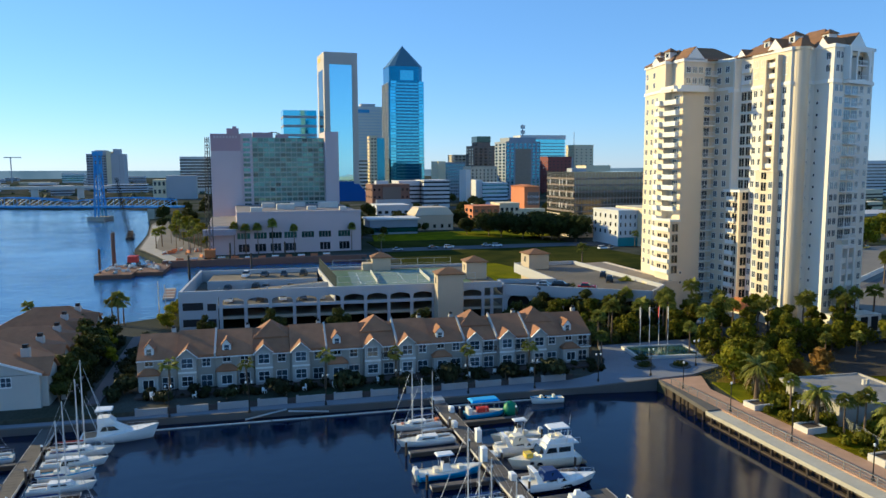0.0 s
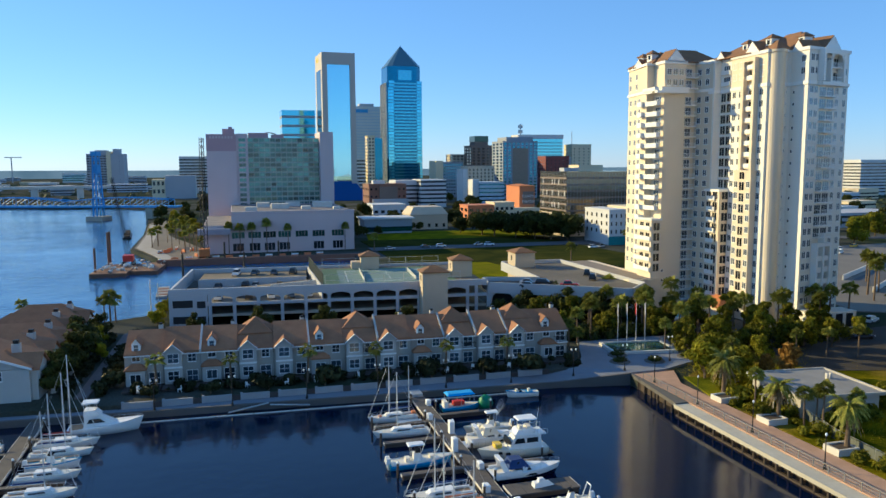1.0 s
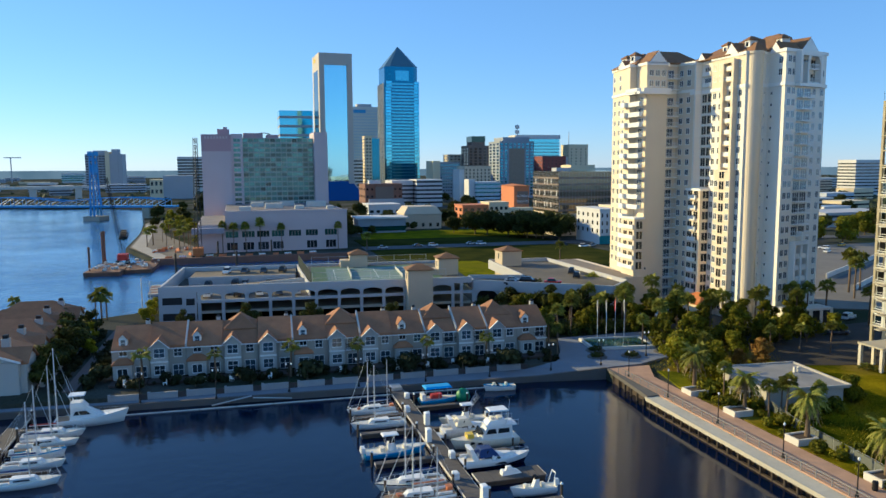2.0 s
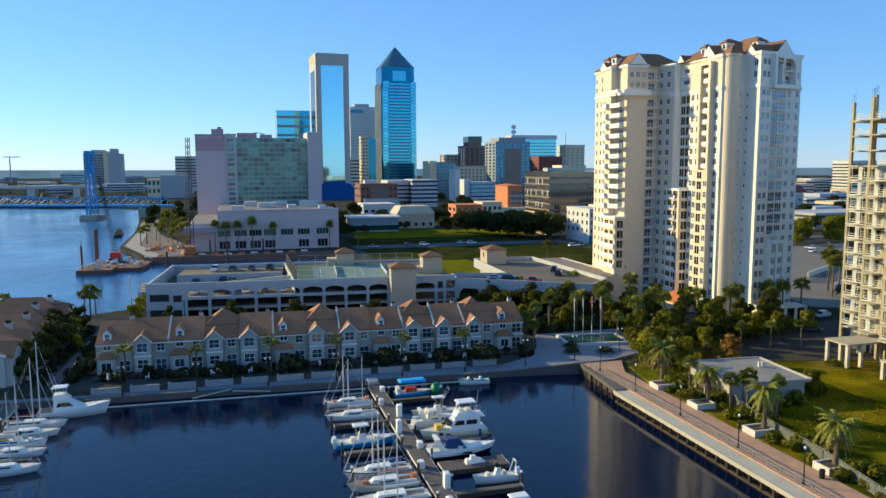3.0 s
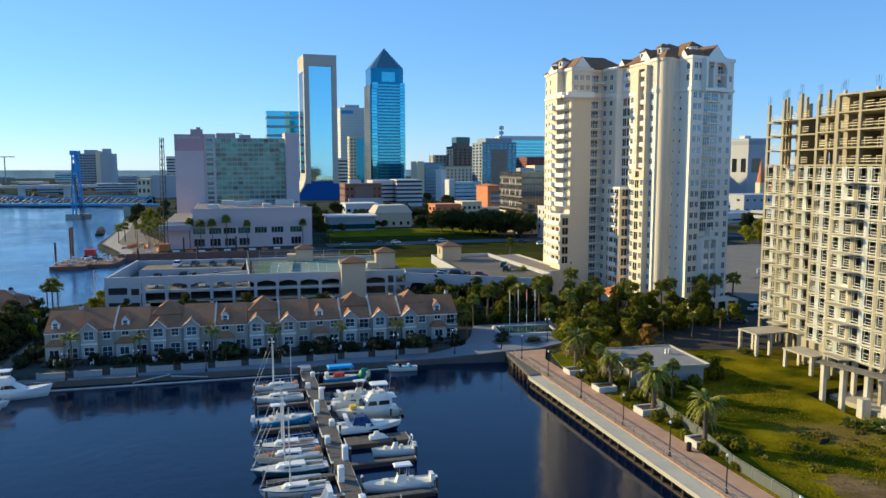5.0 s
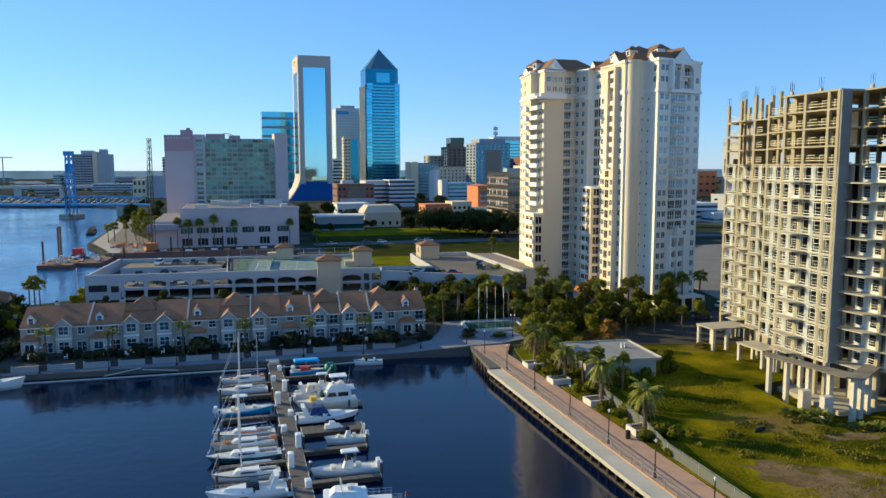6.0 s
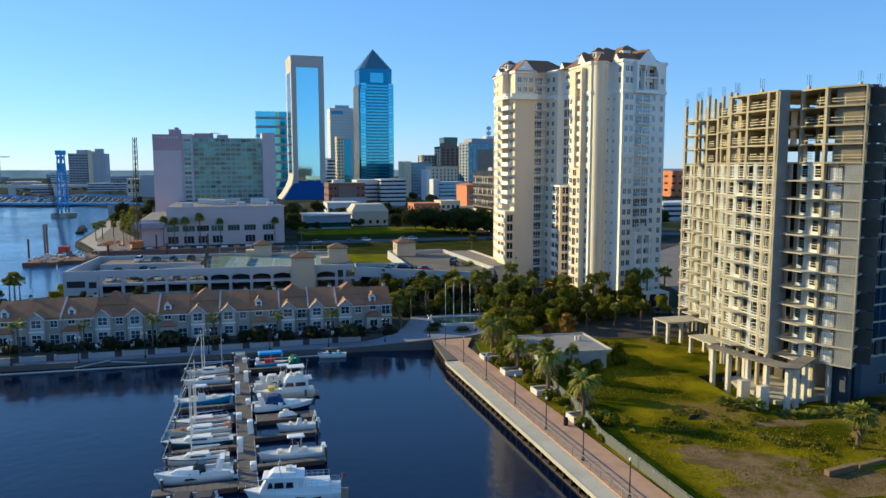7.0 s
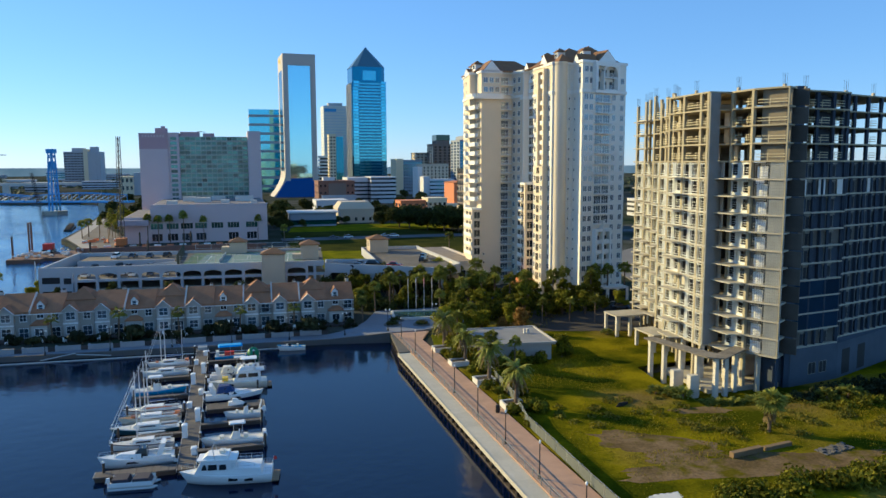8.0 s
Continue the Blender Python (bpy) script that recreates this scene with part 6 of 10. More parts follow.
# ---- trees, palms and shrubs ----
def leaf_material(name, dark, light, thin=0.15):
    m = bpy.data.materials.new(name)
    m.use_nodes = True
    n, l = m.node_tree.nodes, m.node_tree.links
    b = n["Principled BSDF"]
    b.inputs["Roughness"].default_value = 0.6
    b.inputs["Specular IOR Level"].default_value = 0.1
    geo, mix, info = n.new("ShaderNodeNewGeometry"), n.new("ShaderNodeMix"), n.new("ShaderNodeObjectInfo")
    mix.data_type = "RGBA"
    mix.inputs["A"].default_value, mix.inputs["B"].default_value = (*dark, 1), (*light, 1)
    l.new(geo.outputs["Random Per Island"], mix.inputs["Factor"])
    hsv, rng = n.new("ShaderNodeHueSaturation"), n.new("ShaderNodeMapRange")
    rng.inputs["To Min"].default_value, rng.inputs["To Max"].default_value = 0.7, 1.35
    l.new(info.outputs["Random"], rng.inputs["Value"])
    l.new(rng.outputs["Result"], hsv.inputs["Value"])
    l.new(mix.outputs["Result"], hsv.inputs["Color"])
    l.new(hsv.outputs["Color"], b.inputs["Base Color"])
    tr, ms = n.new("ShaderNodeBsdfTranslucent"), n.new("ShaderNodeMixShader")
    l.new(hsv.outputs["Color"], tr.inputs["Color"])
    ms.inputs["Fac"].default_value = thin
    l.new(b.outputs["BSDF"], ms.inputs[1])
    l.new(tr.outputs["BSDF"], ms.inputs[2])
    l.new(ms.outputs["Shader"], n["Material Output"].inputs["Surface"])
    return m


M_LEAF = leaf_material("broad_leaf", (0.045, 0.058, 0.005), (0.23, 0.205, 0.012), 0.3)
M_LEAFY = leaf_material("sunny_leaf", (0.11, 0.12, 0.006), (0.34, 0.30, 0.015), 0.3)
M_OAK = leaf_material("oak_leaf", (0.026, 0.034, 0.009), (0.08, 0.085, 0.018), 0.25)
M_GARDEN = leaf_material("garden_leaf", (0.018, 0.024, 0.010), (0.05, 0.052, 0.02))
M_FROND = leaf_material("palm_frond", (0.11, 0.13, 0.02), (0.33, 0.31, 0.06), 0.25)
M_DRY = leaf_material("dry_frond", (0.17, 0.12, 0.05), (0.33, 0.25, 0.12))
M_RUST = leaf_material("rusty_leaf", (0.13, 0.07, 0.015), (0.28, 0.15, 0.03))


def clump_mesh(name, blobs, leaf, count, material, seed):
    """Leaves scattered through a group of uneven balls: (x, y, z, radius, flatness)."""
    rng = np.random.default_rng(seed)
    weights = np.array([b[3] ** 2 for b in blobs])
    pick = rng.choice(len(blobs), count, p=weights / weights.sum())
    b = np.array(blobs)[pick]
    d = rng.normal(size=(count, 3))
    d /= np.linalg.norm(d, axis=1)[:, None]
    r = b[:, 3] * (0.55 + 0.5 * rng.random(count) ** 0.6)
    bump = 1 + 0.22 * np.sin(d[:, 0] * 7 + b[:, 0]) * np.cos(d[:, 1] * 6 + b[:, 2])
    c = b[:, :3] + d * (r * bump)[:, None] * np.stack([np.ones(count), np.ones(count), b[:, 4]], 1)
    u = rng.normal(size=(count, 3))
    u -= d * (u * d).sum(1)[:, None] * 0.7
    u /= np.linalg.norm(u, axis=1)[:, None]
    v = np.cross(d + 0.5 * rng.normal(size=(count, 3)), u)
    v /= np.linalg.norm(v, axis=1)[:, None]
    s = (leaf * (0.6 + 0.8 * rng.random(count)))[:, None]
    pts = np.stack([c - u * s, c + v * s * 0.55, c + u * s, c - v * s * 0.55], 1).reshape(-1, 3)
    me = bpy.data.meshes.new(name)
    me.from_pydata(pts.tolist(), [], np.arange(count * 4).reshape(-1, 4).tolist())
    me.materials.append(material)
    return me


def broad_tree(kind, label, seed, height, spread, material, leaf=0.42, count=1500, name="tree", low=0.3):
    """A tapered trunk with limbs and a crown of leaf clumps."""
    rng = random.Random(seed)
    t = thing(name, label, "tree")
    bm = bmesh.new()
    th = height * low
    tube(bm, (0, 0, -0.3), (0.1, 0.05, th), height * 0.035, height * 0.024, 7)
    blobs = [(0, 0, height * (low + 0.38), spread * 0.55, 0.8)]
    for i in range(7):
        a = i * math.tau / 7 + rng.uniform(-0.3, 0.3)
        rr = spread * rng.uniform(0.38, 0.68)
        z = height * rng.uniform(low + 0.08, 0.82)
        tip = (rr * math.cos(a), rr * math.sin(a), z)
        tube(bm, (0.1, 0.05, th * rng.uniform(0.75, 1.0)), tip, height * 0.016, height * 0.006, 5)
        blobs.append((*tip, spread * rng.uniform(0.28, 0.46), rng.uniform(0.65, 0.95)))
    for i in range(4):
        blobs.append((spread * rng.uniform(-0.35, 0.35), spread * rng.uniform(-0.35, 0.35), height * rng.uniform(0.72, 0.9), spread * rng.uniform(0.2, 0.36), 0.85))
    part("trunk", bm, M_TRUNK, t)
    part("crown", clump_mesh("crown", blobs, leaf, count, material, seed), None, t)
    return t


def frond(bm, base, azim, rise, length, droop, leaflet, segs=7):
    """A feather leaf: an arched rib with pairs of leaflets."""
    d = Vector((math.cos(azim), math.sin(azim), 0))
    side = Vector((-d.y, d.x, 0))
    pts = []
    for i in range(segs + 1):
        u = i / segs
        pts.append(Vector(base) + d * length * u * (1 - 0.12 * u) + Vector((0, 0, length * (rise * u - droop * u * u))))
    for i in range(1, segs + 1):
        a, b = pts[i - 1], pts[i]
        w = leaflet * math.sin(math.pi * min(0.97, 0.12 + 0.85 * i / segs)) + 0.05
        for s in (-1, 1):
            tip = (a + b) / 2 + side * s * w + (b - a) * 0.7 + Vector((0, 0, -0.45 * w))
            bm.faces.new([bm.verts.new(p) for p in (a, b, tip)])
            tip2 = b + side * s * w * 0.9 + (b - a) * 0.8 + Vector((0, 0, -0.5 * w))
            bm.faces.new([bm.verts.new(p) for p in ((a + b) / 2, b, tip2)])


def date_palm(label, seed, height, n=46, length=2.6, skirt=12):
    rng = random.Random(seed)
    t = thing("date_palm", label, "palm tree", group="date palms")
    bm = bmesh.new()
    lathe(bm, [(0.42, -0.3), (0.34, 0.6), (0.26, height * 0.5), (0.30, height * 0.9), (0.42, height), (0.2, height + 0.3)], 9)
    part("trunk", bm, M_TRUNK, t)
    bm = bmesh.new()
    for i in range(n):
        frond(bm, (0, 0, height), i * 2.4 + rng.uniform(-0.2, 0.2), rng.uniform(-0.1, 1.15), length * rng.uniform(0.8, 1.1), rng.uniform(0.55, 0.95), 0.42)
    part("crown", bm, M_FROND, t)
    if skirt:
        bm = bmesh.new()
        for i in range(skirt):
            frond(bm, (0, 0, height - 0.2), i * 2.4 + 0.7, -0.5, length * 0.7, 0.9, 0.3, 5)
        part("dry_leaves", bm, M_DRY, t, "brown hanging dry fronds")
    return t


def fan_palm(label, seed, height, n=34, size=1.25, name="fan_palm", dry=0):
    rng = random.Random(seed)
    t = thing(name, label, "palm tree", group="fan palms")
    bm = bmesh.new()
    lean = rng.uniform(-0.25, 0.25)
    for i in range(4):
        z0, z1 = height * i / 4, height * (i + 1) / 4
        tube(bm, (lean * i / 4, 0, z0 - (0.3 if i == 0 else 0)), (lean * (i + 1) / 4, 0, z1), 0.22 - 0.02 * i, 0.20 - 0.02 * i, 7)
    part("trunk", bm, M_TRUNK, t)

    def fan(b, az, el, stalk, s):
        d = Vector((math.cos(az) * math.cos(el), math.sin(az) * math.cos(el), math.sin(el)))
        side = Vector((-math.sin(az), math.cos(az), 0))
        c = Vector((lean, 0, height)) + d * stalk
        for k in range(7):
            a = (k - 3) * 0.36
            q = (d * math.cos(a) + side * math.sin(a)) * s + Vector((0, 0, -0.32 * s - 0.1 * s * abs(k - 3)))
            w = (side * math.cos(a) - d * math.sin(a)) * 0.13 * s
            mid = c + q * 0.55 + Vector((0, 0, 0.12 * s))
            b.faces.new([b.verts.new(p) for p in (c, mid - w, c + q, mid + w)])

    bm = bmesh.new()
    for i in range(n):
        fan(bm, i * 2.4, rng.uniform(-0.6, 1.3), rng.uniform(0.45, 0.95), size * rng.uniform(0.75, 1.1))
    part("crown", bm, M_FROND, t)
    if dry:
        bm = bmesh.new()
        for i in range(dry):
            fan(bm, i * 2.4, rng.uniform(-1.5, -1.25), rng.uniform(0.4, height * 0.5), size * 0.6)
        part("dry_leaves", bm, M_DRY, t, "brown skirt of dry leaves")
    return t


def repeat(proto, places, rng, z=1.75, s0=0.85, s1=1.2):
    """Copies of a plant: the prototype takes the first place."""
    for i, row in enumerate(places):
        x, y = row[:2]
        k = (row[2] if len(row) > 2 else 1.0) * rng.uniform(s0, s1)
        ob = proto if i == 0 else copy_thing(proto, pose(x, y, z))
        ob.location, ob.rotation_euler = (x, y, z), (0, 0, rng.uniform(0, 6.28))
        ob.scale = (k, k, k * rng.uniform(0.92, 1.08))


R = random.Random(11)
belt = [broad_tree("b", "dense dark green garden tree behind the plaza", 20 + i, (7.0, 8.6, 8.0)[i], (3.4, 2.5, 2.8)[i], M_LEAF, 0.30, 2400, low=0.1) for i in range(3)]
spots = [(88, 122), (93, 126), (97, 121), (101, 126), (105, 121), (109, 126), (113, 121.5), (117, 126), (121, 122), (90, 133), (95, 136), (100, 133), (106, 133), (111, 137), (116, 132), (121, 128), (86, 116), (92, 116), (97, 113.5), (102, 115), (107, 113), (80, 140), (76, 146), (83, 150), (72, 141), (88, 144), (94, 146), (68, 136), (65.5, 143), (70, 150), (78, 134), (98, 143), (126, 127), (112, 115), (117, 113)]
for i in range(3):
    repeat(belt[i], spots[i::3], R, 1.75, 0.68, 1.05)
sunny = broad_tree("s", "sunlit yellow-green leafy tree beside the promenade", 40, 6.5, 2.9, M_LEAFY, 0.3, 1800, low=0.15)
repeat(sunny, [(79.5, 101.5), (82.5, 104.5), (83.5, 98.0), (95.2, 79.6, 0.75), (88.0, 104, 0.8), (129, 118, 0.9), (-24.5, 152, 0.6), (-22.5, 146, 0.55), (-25.0, 160, 0.6), (-15.0, 184, 0.6), (-15, 176, 0.6), (-14.2, 190, 0.7), (-13.4, 197, 0.6), (-16.4, 179, 0.45), (96, 108, 0.7), (-12, 366, 0.6), (-24, 398, 0.6), (-16, 420, 1.0), (-30, 436, 1.0), (-20, 450, 1.2), (-34, 500, 1.3), (256, 266, 1.5), (266, 272, 1.6), (277, 268, 1.5), (288, 278, 1.6), (300, 286, 1.7), (246, 262, 1.3), (312, 290, 1.6), (-13, 402, 0.8), (-27, 470, 1.2)], R)
rusty = broad_tree("r", "rusty orange autumn tree on the lawn", 44, 5.2, 2.3, M_RUST, 0.28, 1100, low=0.2)
repeat(rusty, [(95.0, 99.5), (91.5, 101, 0.7)], R)
oak = broad_tree("o", "broad dark live oak in the city park", 50, 12.5, 9.5, M_OAK, 0.75, 3000, name="oak_tree", low=0.22)
repeat(oak, [(132, 352, 0.9), (139, 340), (146, 332), (152, 326, 0.9), (158, 320, 0.8), (120, 372, 0.7), (128, 360, 0.8), (150, 345), (90, 404, 0.7), (80, 410, 0.6), (150, 330, 0.9), (66, 420, 0.6), (130, 418, 0.7), (164, 334, 0.8)], R, 1.8)
dark = broad_tree("d", "dark green tree between the houses and garage", 54, 6.5, 3.4, M_OAK, 0.36, 1700, low=0.12)
repeat(dark, [(-26.5, 134), (-27, 141), (-26.0, 148), (-27.2, 155), (-30, 168), (-27, 128, 0.7), (-27.0, 124.6, 0.6), (-26.6, 131, 0.85), (-25.8, 138, 0.9), (-25.4, 144, 0.8), (-25.6, 163, 0.9), (64.5, 150, 1.0), (70, 156, 1.0), (78, 152, 1.1), (86, 140, 1.0), (60, 152, 0.9), (8, 160, 0.8), (22, 158, 0.8), (38, 150, 0.8), (-6, 164, 0.7), (76, 160, 1.0), (84, 146, 1.1)], R)
city = broad_tree("c", "green street tree in the city", 58, 9.0, 5.5, M_OAK, 0.65, 1300, low=0.2, name="street_tree")
cplaces = [(-16, 425, 0.7), (-24, 478), (-40, 470), (76, 452, 0.8), (84, 446, 0.7), (66, 396, 0.6), (70, 404, 0.6), (64, 372, 0.55), (69, 379, 0.5), (76, 377, 0.5), (60, 384, 0.7), (98, 395, 0.5), (104, 398, 0.45), (104, 470, 0.8), (116, 480, 0.8), (126, 470, 0.7), (136, 490, 0.8), (160, 500, 0.7), (172, 490, 0.7), (150, 470, 0.7), (212, 640), (236, 660), (176, 560, 0.8), (-45, 540), (-30, 560), (-52, 600), (-20, 600), (-35, 640), (0, 640), (10, 560), (-50, 680), (-20, 690), (55, 440), (64, 452), (70, 470), (60, 500), (76, 520), (90, 500), (140, 560), (150, 540), (165, 520), (190, 560), (205, 600), (215, 560), (255, 620), (200, 480), (225, 500), (180, 640), (190, 690), (210, 700), (260, 560), (280, 600), (300, 640), (250, 400), (262, 380), (278, 352), (300, 330), (318, 322), (340, 310), (360, 330), (380, 400), (430, 420), (470, 460), (520, 520), (560, 560)]
repeat(city, cplaces, R, 1.7, 0.75, 1.25)
# palms
p_date = date_palm("tall date palm in a white planter by the promenade", 70, 5.0)
repeat(p_date, [(76.1, 92.0, 1.15), (76.6, 80.4), (76.9, 68.4, 1.08), (76.6, 55.7, 1.12)], R, 2.0, 0.97, 1.03)
p_fan = fan_palm("slender fan palm beside the plaza", 74, 7.2)
repeat(p_fan, [(65.1, 120.4, 0.8), (66.2, 127, 0.85), (84.4, 138.8), (81.1, 134.3), (86.7, 132.6), (83, 119.2, 0.85), (93.5, 130.5), (100, 129), (74, 133), (70, 131, 0.9), (97, 138), (104, 139), (128, 130.2, 1.2), (131.5, 129, 1.15), (136, 128.4, 1.15), (142, 122, 1.1), (110, 107, 0.75), (115, 104.6, 0.8), (80.0, 96.5, 0.75), (79.6, 75.4, 0.8), (83.4, 73.6, 0.7), (84.4, 101, 0.9), (103.5, 107.5, 0.7), (90, 124, 1.05), (96, 127, 1.1), (102, 124, 1.0), (108, 128, 1.1), (114, 125, 1.05), (119, 129, 1.1), (88, 136, 1.15), (92, 141, 1.1), (100, 144, 1.1), (76, 138, 1.0), (79, 143, 1.05), (85, 147, 1.1), (77.6, 86.5, 0.7), (78.2, 77.2, 0.75), (80.6, 77.6, 0.65), (124, 124, 1.1), (172, 158, 1.5), (178, 160, 1.3), (166, 150, 1.3), (190, 176, 1.2), (150, 122, 1.1)], R, 1.8, 0.92, 1.08)
p_far = fan_palm("small fan palm on the waterfront", 76, 6.0, 26, 1.5)
repeat(p_far, [(-45.2, 184.6), (-27.4, 182.5), (-26.0, 181.8), (-24.9, 182.4), (-33, 352, 1.3), (-31, 358, 1.3), (121.7, 241.3, 1.2), (178.6, 292), (182, 288), (188, 290), (172, 290), (61, 308), (99, 156), (97, 160), (95.5, 165)], R, 1.75, 0.9, 1.12)
p_hotel = fan_palm("tall fan palm in front of the hotel podium", 77, 11.4, 30, 1.7)
repeat(p_hotel, [(0.7, 316), (5.3, 316), (10.3, 316), (16.3, 316), (25.2, 315), (49.4, 315), (-13, 330, 0.8), (-16, 338, 0.8), (-19, 350, 0.8), (-15, 352, 0.8), (-22, 362, 0.8), (-18, 372, 0.8), (-25, 384, 0.8), (-20, 396, 0.8), (-28, 410, 0.8), (-17, 324, 0.7), (-24, 345, 0.7), (-28, 372, 0.7)], R, 1.75, 0.9, 1.1)
p_house = fan_palm("thin fan palm in a townhouse front garden", 78, 5.2, 22, 0.95)
repeat(p_house, [(-10.2, 120.6), (1.5, 120.0), (14, 119.6), (25.8, 119.0), (38.2, 118.4), (49.5, 118.0)], R, 2.0, 0.9, 1.1)
sk = fan_palm("stout fan palm with a brown skirt of dry leaves", 80, 4.0, 44, 1.25, dry=30)
repeat(sk, [(105.0, 36.4, 1.15)], R, 1.9, 1, 1)


def shrub(label, seed, material, w=1.2, h=1.2, name="shrub"):
    t = thing(name, label, "shrub")
    rng = random.Random(seed)
    blobs = [(rng.uniform(-0.5, 0.5) * w, rng.uniform(-0.5, 0.5) * w, h * rng.uniform(0.35, 0.7), w * rng.uniform(0.35, 0.6), 0.8) for _ in range(6)]
    part("crown", clump_mesh("crown", blobs, 0.2, 420, material, seed), None, t)
    bm = bmesh.new()
    tube(bm, (0, 0, -0.2), (0, 0, h * 0.5), 0.08, 0.05, 5)
    part("stem", bm, M_TRUNK, t)
    return t


s_dark = shrub("clipped dark shrub in a front garden", 90, M_GARDEN)
repeat(s_dark, [(-18.2 + R.uniform(-0.8, 0.8), 123 + 3.2 * i, 1.7) for i in range(9)] + [(-14 + 3.05 * i + R.uniform(-0.8, 0.8), 121.6 - 0.135 * i + R.uniform(-0.9, 0.9)) for i in range(26)] + [(-11 + 9.2 * i, 118.6 - 0.5 * i, 1.8) for i in range(8)], R, 2.05, 0.7, 1.35)
s_green = shrub("low green shrub beside the promenade", 92, M_LEAF)
repeat(s_green, [(74.8, 88), (75.4, 84), (75.2, 82, 1.4), (77.5, 78), (78.5, 71), (78.4, 63, 1.5), (79.6, 61, 1.4), (78.2, 53.4, 1.9), (79.4, 52.2, 1.6), (76, 50.5), (82, 76, 1.5), (84, 75, 1.3), (80, 88, 1.6), (82, 92, 1.5), (79, 86, 1.4), (75.2, 65), (75.4, 58), (86, 77.5, 1.6), (87.5, 76.8, 1.2), (76.6, 84.2, 1.5), (77.4, 90.0, 1.6), (78.8, 95.0, 1.7), (76.0, 74.6, 1.2), (77.8, 73.8, 1.4), (79.2, 81.0, 1.5), (76.2, 62.0, 1.1), (89.6, 77.0, 1.3), (96.6, 80.4, 1.6), (75.3, 71.0, 0.9), (75.0, 53.0, 0.9), (75.1, 47.6, 0.8), (78.6, 84.6, 1.5)], R, 1.9, 0.8, 1.25)
s_palm = fan_palm("low spreading palmetto at the foot of the shell", 94, 0.5, 26, 1.15, name="palmetto")
repeat(s_palm, [(100.8, 53.6), (102.6, 52.4), (104.4, 50.2), (106.6, 49.4), (108.4, 49.0), (110.4, 49.6), (112.6, 48.4), (114.4, 50), (118.8, 48.0), (117, 49.6), (123, 45.4, 1.3), (125, 47.6, 1.2), (127.2, 45.6), (130, 46.8, 1.2), (99.6, 55), (112.0, 93.0)], R, 1.7, 0.85, 1.3)
for ob in [o for o in bpy.data.objects if o.name.startswith("palmetto")]:
    if ob.location.x > 103 and 46.6 < ob.location.y < 70:
        ob.location.z = 0.32
s_low = shrub("dense low green bush on the rough lot", 96, M_LEAF, 1.8, 1.1)
repeat(s_low, [(86 + 2.0 * i + R.uniform(-0.7, 0.7), 19.6 + 0.2 * i + R.uniform(-1.6, 1.2), 1.25) for i in range(18)] + [(120 + 3 * i, 42 + R.uniform(-1, 1)) for i in range(8)], R, 1.8, 0.8, 1.3)


thicket = clump_mesh("garden_thicket", [(86 + 1.15 * i + 2.0 * math.sin(i * 2.1), 117.5 + 4.0 * math.sin(i * 1.3) + 0.1 * i, 3.0 + 0.9 * math.sin(i * 3.7), 2.0 + 0.5 * math.sin(i * 5.1), 0.9) for i in range(36)], 0.3, 13000, M_LEAF, 35)
tagged(new("garden_thicket", thicket), "dense dark green thicket under the garden trees", "hedge", kind="stuff")
under = clump_mesh("park_hedge", [(66 + 1.4 * i, 136.5 + 3.5 * math.sin(i * 1.9), 2.8, 1.9, 0.9) for i in range(22)], 0.3, 7000, M_OAK, 36)
yard = clump_mesh("yard_thicket", [(119.5 + 0.9 * i, 47.6 + 1.6 * math.sin(i * 1.9) + 0.12 * i, 1.5 + 0.4 * math.sin(i * 2.7), 1.1 + 0.35 * math.sin(i * 4.1), 0.9) for i in range(38)], 0.26, 7000, M_GARDEN, 39)
tagged(new("yard_thicket", yard), "dark overgrown bushes along the foot of the shell", "hedge", kind="stuff")
tagged(new("park_hedge", under), "dark hedge between the plaza and the garage", "hedge", kind="stuff")


